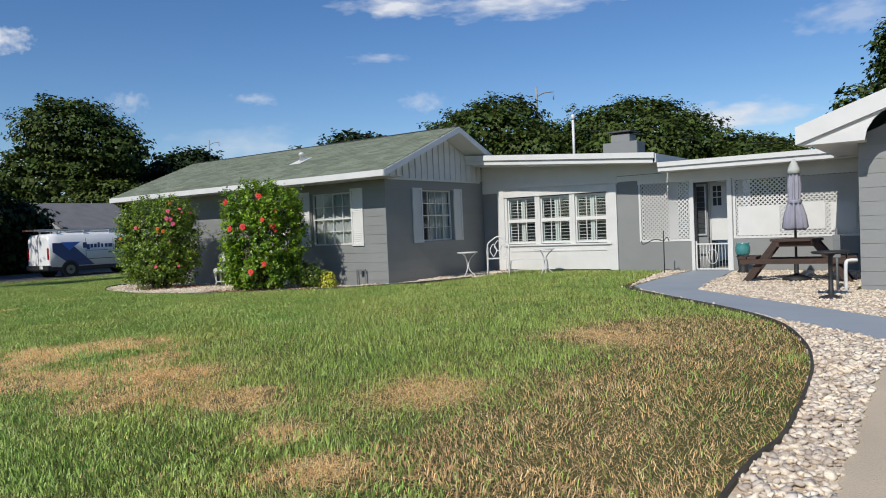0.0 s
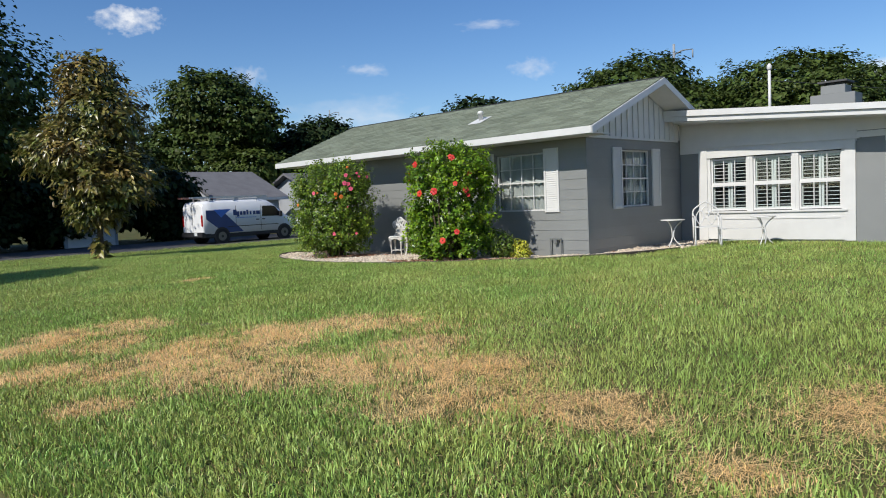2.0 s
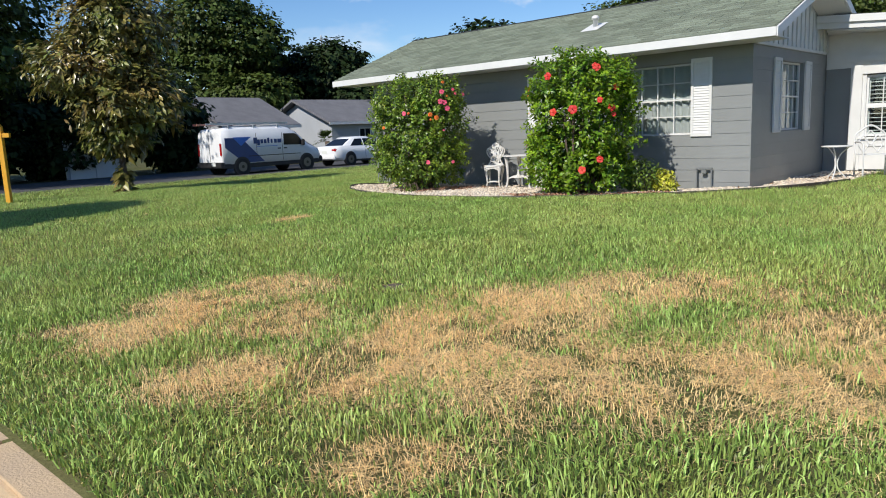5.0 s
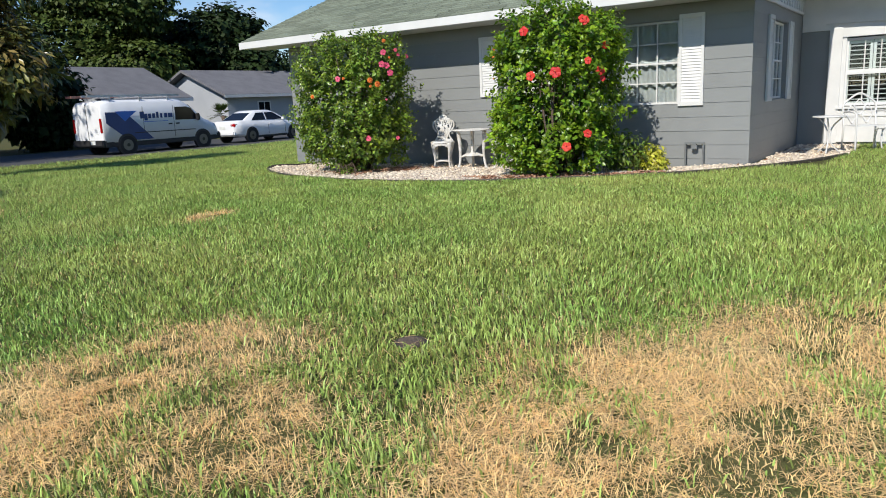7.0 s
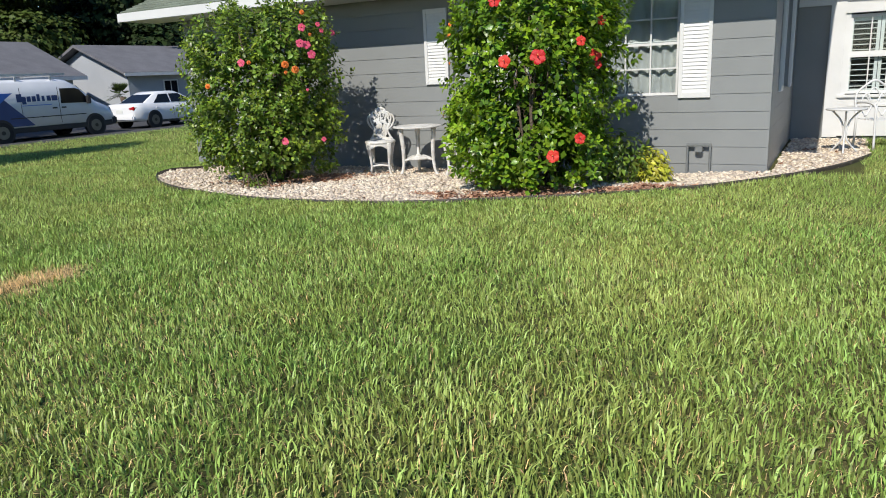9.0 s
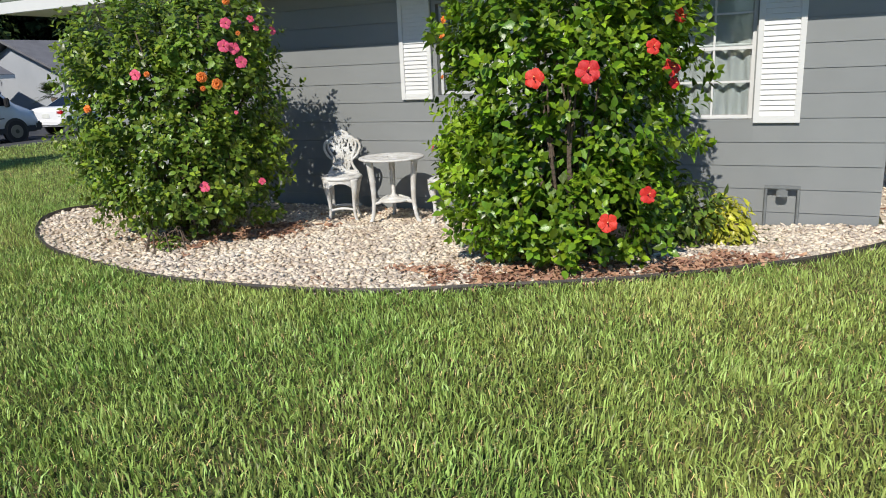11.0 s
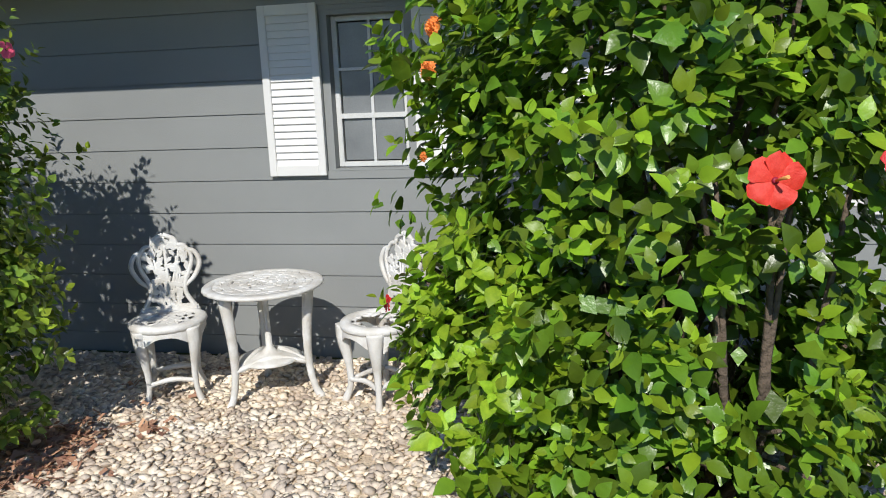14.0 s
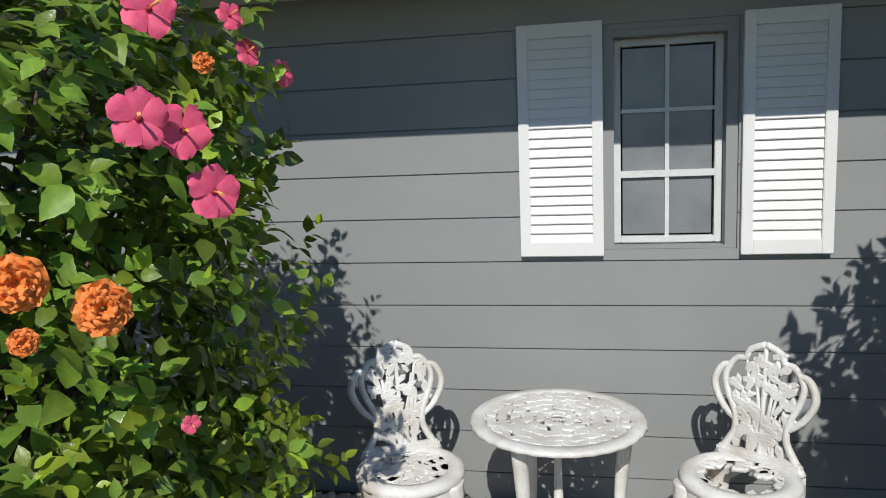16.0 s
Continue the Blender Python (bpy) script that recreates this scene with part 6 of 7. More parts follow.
def far_house(at, turn, w, d, h, rise, label, windows):
    """A gabled bungalow: front towards +x, ridge along y."""
    ob = thing("house", at, label, "house", turn=turn)
    part("wall", prism(bmesh.new(), [(-d, 0), (0, 0), (0, h), (-d / 2, h + rise * 0.93), (-d, h)], "y", -w / 2, w / 2), N_WALL, ob)
    roof_ = part("roof", prism(bmesh.new(), [(-d - 0.5, h - rise * 1.0 / d), (-d / 2, h + rise), (0.5, h - rise * 1.0 / d), (0.5, h - rise / d + 0.14), (-d / 2, h + rise + 0.16), (-d - 0.5, h - rise / d + 0.14)], "y", -w / 2 - 0.5, w / 2 + 0.5), N_ROOF, ob)
    part("fascia", boxes((0.5, 0.53, -w / 2 - 0.5, w / 2 + 0.5, h - rise / d - 0.06, h - rise / d + 0.12)), WHITE, roof_)
    for y, z0, z1, ww in windows:
        wd = part("window", boxes((0.002, 0.05, y - ww / 2, y + ww / 2, z0, z1)), WHITE, ob)
        part("pane", boxes((0.05, 0.056, y - ww / 2 + 0.07, y - 0.03, z0 + 0.07, z1 - 0.07), (0.05, 0.056, y + 0.03, y + ww / 2 - 0.07, z0 + 0.07, z1 - 0.07)), CARGLASS, wd)
    return ob


far_house((-44.4, 25.0, -0.1), 0, 4.6, 8, 2.5, 1.7, "grey-roofed bungalow across the side street", ((-1.2, 0.9, 2.0, 1.0), (1.4, 0.9, 2.0, 1.0)))
far_house((-44.2, 36.0, -0.1), -4, 10.5, 8, 2.6, 1.5, "bungalow with tree shade in its pale blue-grey wall colour, grey shingle roof", ((-2.5, 0.9, 2.1, 1.0), (1.5, 0.9, 2.1, 1.4), (4, 0.9, 2.1, 0.9)))

# picket fence and shed in the shade
fence = thing("picket_fence", (-42.5, 6.0, -0.1), "white picket fence in deep tree shade", "fence")
pk = to_mesh("picket", prism(bmesh.new(), [(-0.05, 0.1), (0.05, 0.1), (0.05, 1.15), (0, 1.25), (-0.05, 1.15)], "x", -0.012, 0.012), WHITE)
for k in range(40):
    ob = part("picket", pk, None, fence)
    ob.location = (0, -3.5 + k * 0.18, 0)
for z in (0.35, 0.95):
    part("rail", boxes((0.014, 0.05, -3.6, 3.7, z, z + 0.08)), WHITE, fence)
for k in range(4):
    part("post", boxes((-0.1, -0.02, -3.6 + k * 2.4, -3.5 + k * 2.4, 0, 1.3)), WHITE, fence)
shed = thing("shed_door", (-43.0, 14.5, -0.1), "white double shed door in tree shade", "door")
for sy in (-1, 1):
    part("door_leaf", boxes((-0.05, 0.0, sy * 0.62 - 0.6, sy * 0.62 + 0.6, 0, 1.75), bevel=0.01), WHITE, shed)
part("door_frame", boxes((-0.12, -0.06, -1.4, 1.4, 0, 1.9)), N_WALL, shed)

# small palm by the bungalow
palm = thing("small_palm", (-40.6, 27.2, -0.1), "small fan palm in front of the bungalow", "palm")
part("trunk", taper(bmesh.new(), [(0, 0, -0.1), (0.05, 0, 0.6), (0, 0, 1.3)], [0.16, 0.13, 0.14]), BARK, palm)
bm = bmesh.new()
rngp = random.Random(2)
for k in range(26):
    a, e = rngp.random() * 6.28, -0.35 + 1.5 * rngp.random()
    d = Vector((math.cos(a) * math.cos(e), math.sin(a) * math.cos(e), math.sin(e)))
    s_ = Vector((-math.sin(a), math.cos(a), 0))
    for j in range(-3, 4):
        q = (d + s_ * 0.22 * j).normalized()
        p0 = Vector((0, 0, 1.3)) + d * 0.35
        p1 = p0 + q * 0.62 - Vector((0, 0, 0.14))
        f = [bm.verts.new(p0 + s_ * 0.02), bm.verts.new(p0 + q * 0.3 + s_ * 0.05 * 0.6), bm.verts.new(p1), bm.verts.new(p0 + q * 0.3 - s_ * 0.03)]
        bm.faces.new(f)
tagged(part("fronds", bm, OAK, palm), kind="stuff")

# yellow sign post on the lawn
YEL = mat("yellow_painted_post", (0.75, 0.38, 0.02), (0.68, 0.33, 0.02), 5, 0.5, 0.1, 80)
SIGNW = mat("sign_board", (0.7, 0.7, 0.74), None, 4, 0.4)
SIGNB = mat("sign_blue", (0.06, 0.1, 0.4), None, 4, 0.4)
post = thing("yard_sign", (-26.65, 5.85, 0.09), "yellow wooden sign post with a hanging white board", "sign", turn=45)
part("post", boxes((-0.06, 0.06, -0.06, 0.06, -0.1, 1.95), bevel=0.008), YEL, post)
part("finial", prism(bmesh.new(), [(-0.06, 1.95), (0.06, 1.95), (0.0, 2.03)], "y", -0.06, 0.06), YEL, post)
part("arm", boxes((-1.25, -0.062, -0.05, 0.05, 1.68, 1.79), (0.062, 0.24, -0.05, 0.05, 1.68, 1.79), bevel=0.006), YEL, post)
bd = part("hanging_board", boxes((-1.05, -0.2, -0.015, 0.015, 0.98, 1.58), bevel=0.004), SIGNW, post, "white board with blue print")
part("print_bar", boxes((-1.0, -0.3, -0.021, -0.016, 1.44, 1.52), (-0.95, -0.4, -0.021, -0.016, 1.05, 1.1)), SIGNB, bd)
part("print_bar", boxes((-0.95, -0.35, -0.021, -0.016, 1.26, 1.32)), PIPE, bd)
part("rider_board", boxes((-1.05, -0.2, -0.015, 0.015, 0.76, 0.95), bevel=0.004), SIGNW, post)
for x in (-0.9, -0.35):
    part("hanger", boxes((x, x + 0.015, -0.008, 0.008, 1.58, 1.68)), PIPE, post)


# far utility poles
GALV = mat("galvanised_steel", (0.3, 0.32, 0.34), (0.24, 0.26, 0.28), 2, 0.6)
def utility_pole(at, h, turn):
    ob = thing("utility_pole", at, "far grey steel utility pole with side arms", "pole", "far utility poles", turn=turn)
    part("pole", taper(bmesh.new(), [(0, 0, 0), (0, 0, h * 0.5), (0, 0, h)], [0.2, 0.17, 0.12]), GALV, ob)
    for k, z in enumerate((h - 0.6, h - 2.6, h - 4.4)):
        s = 1 if k % 2 == 0 else -1
        arm_ = part("arm", tube(bmesh.new(), curve_pts([(0, 0, z - 0.4), (s * 0.9, 0, z), (s * 1.9, 0, z + 0.1)], 4), 0.08, 0.05), GALV, ob)
        part("insulator", tube(bmesh.new(), [(s * 1.9, 0, z + 0.1), (s * 1.9, 0, z - 0.7)], 0.07), GALV, arm_)


utility_pole((-34.8, 66.6, 0), 15.7, 50)
utility_pole((-123, 92, 0), 21.5, 50)

# ---- courtyard by the garage ----
WOOD = mat("weathered_brown_wood", (0.075, 0.04, 0.03), (0.045, 0.03, 0.024), 3, 0.75, 0.5, 40, fine=0.3, stretch=(1, 6, 6), island=0.2)
table_p = thing("picnic_table", (-2.25, 13.95, 0.3), "weathered brown wooden octagonal picnic table with benches", "table", turn=4)
for k in range(6):
    y = -0.42 + k * 0.14
    half_ = 0.42 - max(0, abs(y + 0.065) - 0.17) * 0.9
    part("plank", boxes((-half_, half_, y, y + 0.13, 0.71, 0.75), bevel=0.005), WOOD, table_p)
for sx in (-1, 1):
    for y0 in (-0.3, 0.2):
        part("leg", prism(bmesh.new(), [(sx * 0.74, 0), (sx * 0.88, 0), (sx * 0.36, 0.71), (sx * 0.22, 0.71)], "y", y0, y0 + 0.1), WOOD, table_p)
    for k in range(2):
        part("bench_plank", boxes((sx * 0.78 - 0.16 + 0.165 * k, sx * 0.78 - 0.01 + 0.165 * k, -0.36, 0.36, 0.41, 0.45), bevel=0.005), WOOD, table_p)
for y0 in (-0.36, 0.302):
    part("brace", boxes((-0.9, 0.9, y0, y0 + 0.055, 0.32, 0.408)), WOOD, table_p)
part("apron", boxes((-0.3, 0.3, -0.33, -0.3, 0.62, 0.708), (-0.3, 0.3, 0.3, 0.33, 0.62, 0.708)), WOOD, table_p)
umb = thing("garden_umbrella", (-2.27, 14.0, 0.3), "closed grey-lilac garden umbrella on a black pole", "umbrella")
UMB = mat("grey_lilac_cloth", (0.33, 0.33, 0.4), (0.27, 0.27, 0.34), 5, 0.9, 0.3, 50)
part("pole", tube(bmesh.new(), [(0, 0, -0.02), (0, 0, 2.0)], 0.022), BUMPER, umb)
part("base", lathe(bmesh.new(), [(0.24, 0.0), (0.24, 0.05), (0.1, 0.1), (0.04, 0.12), (0.04, 0.3)], 18), BUMPER, umb)
bm = bmesh.new()
rings_ = []
for z, r, am in ((0.9, 0.12, 0.045), (0.95, 0.16, 0.06), (1.15, 0.14, 0.05), (1.38, 0.09, 0.03), (1.43, 0.085, 0.015), (1.68, 0.095, 0.025), (1.92, 0.08, 0.015), (2.06, 0.045, 0.01), (2.14, 0.012, 0)):
    rings_.append([(math.cos(a) * (r + am * math.cos(8 * a)), math.sin(a) * (r + am * math.cos(8 * a)), z) for a in np.linspace(0, 2 * math.pi, 48, endpoint=False)])
canopy = part("canopy", shell(bm, rings_), UMB, umb)
part("top_flap", lathe(bmesh.new(), [(0.115, 1.9), (0.1, 1.98), (0.065, 2.07), (0.015, 2.16)], 16), mat("pale_flap", (0.5, 0.53, 0.5), None, 5, 0.9), canopy)
part("tie", lathe(bmesh.new(), [(0.11, 1.37), (0.115, 1.39), (0.115, 1.42), (0.11, 1.44)], 20), UMB, canopy)
bird = thing("pedestal_table", (-1.38, 11.15, 0.3), "small round weathered pedestal table on the pebbles", "table")
part("top", lathe(bmesh.new(), [(0.22, 0.62), (0.24, 0.635), (0.24, 0.65), (0.22, 0.655)], 20), BUMPER, bird)
part("stem", lathe(bmesh.new(), [(0.17, 0.0), (0.15, 0.02), (0.035, 0.05), (0.03, 0.3), (0.03, 0.58), (0.08, 0.62)], 14), BUMPER, bird)
urn = thing("plant_urn", (-3.55, 15.7, 0.3), "teal glazed pot on a dark stand", "pot")
part("stand", lathe(bmesh.new(), [(0.11, 0), (0.12, 0.03), (0.09, 0.08), (0.11, 0.3), (0.14, 0.36)], 16), BUMPER, urn)
part("pot", lathe(bmesh.new(), [(0.11, 0.36), (0.145, 0.44), (0.15, 0.54), (0.12, 0.6), (0.14, 0.635), (0.12, 0.635)], 18), mat("teal_glaze", (0.05, 0.2, 0.21), (0.07, 0.26, 0.26), 6, 0.25), urn)
hook = thing("shepherd_hook", (-5.15, 15.55, 0.29), "dark iron garden hook with two arms", "hook")
part("rod", tube(bmesh.new(), [(0, 0, -0.1), (0, 0, 0.95)], 0.012), BUMPER, hook)
part("arm", tube(bmesh.new(), curve_pts([(0, 0, 0.72), (-0.2, 0, 0.76), (-0.45, 0, 0.66), (-0.5, 0, 0.74)], 5), 0.01), BUMPER, hook)
part("arm", tube(bmesh.new(), curve_pts([(0, 0, 0.72), (0.08, 0, 0.8), (0.12, 0, 0.72)], 5), 0.01), BUMPER, hook)
pvc = thing("water_pipe", (-1.3, 12.15, 0.3), "white plastic riser pipe at the garage corner", "pipe")
part("riser", tube(bmesh.new(), curve_pts([(0, 0, -0.05), (0, 0, 0.4), (0.05, 0.05, 0.46), (0.14, 0.1, 0.46)], 4), 0.026), WHITE, pvc)
part("riser", tube(bmesh.new(), [(-0.12, 0.05, -0.05), (-0.12, 0.05, 0.95)], 0.018), PIPE, pvc)
part("box", boxes((-0.17, -0.07, 0.02, 0.12, 0.5, 0.85), bevel=0.008), PIPE, pvc, "grey utility box")

# white iron bench and two side tables by the wide window
IRON = WHITE
ichair = thing("iron_chair", (-9.05, 15.0, 0.29), "white wrought-iron chair with an arched back", "chair", turn=30)
for k in range(6):
    part("seat_slat", boxes((-0.25, 0.25, -0.22 + k * 0.075, -0.175 + k * 0.075, 0.41, 0.425)), IRON, ichair)
for sx in (-1, 1):
    part("leg", tube(bmesh.new(), curve_pts([(sx * 0.26, -0.24, 0), (sx * 0.26, -0.22, 0.4), (sx * 0.26, -0.2, 0.6), (sx * 0.26, 0.0, 0.65), (sx * 0.26, 0.22, 0.64)], 4), 0.016), IRON, ichair)
    part("leg", tube(bmesh.new(), [(sx * 0.26, 0.24, 0), (sx * 0.26, 0.22, 0.4), (sx * 0.26, 0.27, 0.7)], 0.016), IRON, ichair)
    part("scroll", tube(bmesh.new(), curve_pts([(sx * 0.12, 0.24, 0.44), (sx * 0.12 - 0.08, 0.25, 0.6), (sx * 0.12, 0.26, 0.76), (sx * 0.12 + 0.08, 0.25, 0.6), (sx * 0.12, 0.24, 0.44)], 6), 0.011), IRON, ichair)
part("back_arch", tube(bmesh.new(), curve_pts([(-0.26, 0.23, 0.42), (-0.26, 0.27, 0.74), (-0.15, 0.28, 0.86), (0, 0.28, 0.94), (0.15, 0.28, 0.86), (0.26, 0.27, 0.74), (0.26, 0.23, 0.42)], 6), 0.016), IRON, ichair)
part("back_ring", tube(bmesh.new(), curve_pts([(0, 0.26, 0.58), (-0.09, 0.27, 0.7), (0, 0.28, 0.84), (0.09, 0.27, 0.7), (0, 0.26, 0.58)], 6), 0.011), IRON, ichair)
ibench = thing("iron_bench", (-8.45, 15.4, 0.29), "low white wrought-iron bench by the wide window", "bench", turn=20)
for k in range(4):
    part("seat_slat", boxes((-0.45, 0.45, -0.16 + k * 0.085, -0.11 + k * 0.085, 0.34, 0.355)), IRON, ibench)
for sx in (-1, 1):
    for sy in (-1, 1):
        part("leg", tube(bmesh.new(), curve_pts([(sx * 0.44, sy * 0.14, 0.34), (sx * 0.46, sy * 0.16, 0.17), (sx * 0.43, sy * 0.15, 0)], 4), 0.013), IRON, ibench)
part("stretcher", boxes((-0.44, 0.44, -0.01, 0.01, 0.1, 0.115)), IRON, ibench)


def side_table(at, label):
    ob = thing("side_table", at, label, "table", "white iron side tables")
    part("top", lathe(bmesh.new(), [(0.24, 0.585), (0.25, 0.59), (0.25, 0.605), (0.24, 0.61)], 20), IRON, ob)
    for k in range(3):
        a = 2.1 * k + 0.5
        c, s = math.cos(a), math.sin(a)
        part("leg", tube(bmesh.new(), curve_pts([(0.2 * c, 0.2 * s, 0.58), (0.05 * c, 0.05 * s, 0.42), (0.03 * c, 0.03 * s, 0.2), (0.2 * c, 0.2 * s, 0.0)], 4), 0.012), IRON, ob)


side_table((-9.52, 14.35, 0.29), "white iron side table with curved legs by the bench")
side_table((-8.05, 15.5, 0.29), "white iron side table with curved legs by the wide window")

# ---- clouds, far beyond everything ----
def cloud_mat(name, seed, scale, thick=1.0):
    m = bpy.data.materials.new(name)
    m.use_nodes = True
    t, n = m.node_tree, m.node_tree.nodes
    n.remove(n["Principled BSDF"])
    co, mp, noise_, fall, ramp, mul = n.new("ShaderNodeTexCoord"), n.new("ShaderNodeMapping"), n.new("ShaderNodeTexNoise"), n.new("ShaderNodeTexGradient"), n.new("ShaderNodeMapRange"), n.new("ShaderNodeMath")
    fall.gradient_type = "SPHERICAL"
    warp, sub, big, add = n.new("ShaderNodeTexNoise"), n.new("ShaderNodeVectorMath"), n.new("ShaderNodeVectorMath"), n.new("ShaderNodeVectorMath")
    warp.inputs["Scale"].default_value, warp.inputs["Detail"].default_value = 2.3, 6
    sub.operation, big.operation, add.operation = "SUBTRACT", "MULTIPLY", "ADD"
    sub.inputs[1].default_value, big.inputs[1].default_value = (0.5, 0.5, 0.5), (1.1, 1.5, 0)
    t.links.new(mp.outputs[0], warp.inputs["Vector"]), t.links.new(warp.outputs["Color"], sub.inputs[0]), t.links.new(sub.outputs[0], big.inputs[0])
    t.links.new(co.outputs["Object"], add.inputs[0]), t.links.new(big.outputs[0], add.inputs[1])
    t.links.new(add.outputs[0], fall.inputs[0]), t.links.new(co.outputs["Object"], mp.inputs[0])
    mp.inputs["Location"].default_value, mp.inputs["Scale"].default_value = (seed, seed * 2, 0), (scale * 1.6, scale * 0.9, 1)
    t.links.new(mp.outputs[0], noise_.inputs["Vector"])
    noise_.inputs["Scale"].default_value, noise_.inputs["Detail"].default_value = 1.6, 7
    mul.operation = "MULTIPLY"
    t.links.new(fall.outputs[1], mul.inputs[0]), t.links.new(noise_.outputs[0], mul.inputs[1])
    ramp.inputs[1].default_value, ramp.inputs[2].default_value = 0.1, 0.5
    t.links.new(mul.outputs[0], ramp.inputs[0])
    em, tr, mix = n.new("ShaderNodeEmission"), n.new("ShaderNodeBsdfTransparent"), n.new("ShaderNodeMixShader")
    em.inputs[0].default_value, em.inputs[1].default_value = (0.86, 0.9, 0.97, 1), 0.9
    ramp.inputs[4].default_value = thick
    t.links.new(ramp.outputs[0], mix.inputs[0]), t.links.new(tr.outputs[0], mix.inputs[1]), t.links.new(em.outputs[0], mix.inputs[2])
    t.links.new(mix.outputs[0], n["Material Output"].inputs[0])
    return m


for k, (way, w, h) in enumerate((((-0.6, 0.75, 0.3), 150, 30), ((-0.46, 0.84, 0.292), 230, 38), ((-0.893, 0.382, 0.241), 80, 34), ((-0.233, 0.964, 0.129), 200, 40), ((-0.768, 0.628, 0.122), 190, 55), ((-0.08, 0.97, 0.23), 150, 40), ((-0.748, 0.638, 0.182), 62, 18), ((-0.589, 0.789, 0.175), 64, 28), ((-0.84, 0.51, 0.175), 50, 30), ((-0.625, 0.745, 0.233), 80, 14), ((-0.93, 0.36, 0.1), 160, 40))):
    d = Vector(way).normalized()
    bm = bmesh.new()
    bm.faces.new([bm.verts.new(p) for p in ((-1, -1, 0), (1, -1, 0), (1, 1, 0), (-1, 1, 0))])
    cl = part("backdrop", bm, cloud_mat("cloud", 3.7 * k + 1, 0.8 + 0.2 * (k % 3), 1.0 if k < 4 else 0.38))
    cl.matrix_world = look(d * 1500, (0, 0, 1.5)) @ Matrix.Diagonal((w, h, 1, 1))
    tagged(cl, "soft white fair-weather cloud in the blue sky", "cloud", kind="structure")

# ---- grass, stone by stone, last ----
def inside(px, py, ring):
    """Which of the places lie within a ring."""
    r = np.array(ring)
    out = np.zeros(len(px), bool)
    for (x0, y0), (x1, y1) in zip(r, np.roll(r, -1, 0)):
        if y0 != y1:
            out ^= ((y0 > py) != (y1 > py)) & (px < (x1 - x0) * (py - y0) / (y1 - y0) + x0)
    return out


# dry patches: x, y, half length, half width, turn
DRY = ((-11.1, 3.48, 0.5, 0.3, 25), (-11.3, 2.74, 0.45, 0.35, 27), (-11.4, 1.87, 0.3, 0.2, 29), (-9.56, 1.95, 0.45, 0.3, 32), (-8.71, 3.0, 0.7, 0.45, 30),
       (-7.6, 3.24, 1.0, 0.45, 31), (-8.3, 4.75, 0.8, 0.45, 26), (-7.0, 4.25, 0.4, 0.4, 29), (-6.1, 4.0, 0.5, 0.35, 31), (-5.7, 3.35, 0.5, 0.35, 33),
       (-8.0, 1.85, 0.25, 0.2, 34), (-9.16, 3.4, 0.45, 0.35, 28), (-3.37, 4.4, 0.45, 0.45, 21), (-3.74, 3.3, 0.25, 0.25, 23), (-2.96, 2.8, 0.35, 0.25, 25),
       (-4.7, 3.7, 0.45, 0.3, 25), (-11.0, 2.3, 0.35, 0.6, 20), (-14.5, 6.0, 0.22, 0.3, 17), (-3.0, 7.1, 0.5, 0.6, 20),
       (-6.7, 3.6, 0.5, 0.3, 30), (-8.9, 4.1, 0.6, 0.3, 27), (-10.2, 2.9, 0.4, 0.35, 27), (-9.0, 2.4, 0.4, 0.3, 30), (-8.6, 3.8, 0.5, 0.3, 26))
BURNT = ((-2.1, 7.4, 0.8, 1.1, 20), (-1.6, 5.2, 0.8, 1.0, 21), (-1.5, 3.8, 0.7, 0.8, 24), (-2.2, 3.6, 0.5, 0.6, 24))


def patch(px, py, rows):
    out = np.zeros(len(px))
    for x, y, a, b, t in rows:
        c, s = math.cos(radians(t)), math.sin(radians(t))
        u, v = (px - x) * c + (py - y) * s, -(px - x) * s + (py - y) * c
        out = np.maximum(out, np.exp(-((u / a) ** 2 + (v / b) ** 2) * 0.45))
    return out


WALKED = np.array([(0, 0), (-2.4, 0), (-4.8, 0), (-7.5, 0.7), (-9.6, 3.2), (-11.4, 5.9), (-12.2, 7.3), (-13.4, 8.3)])


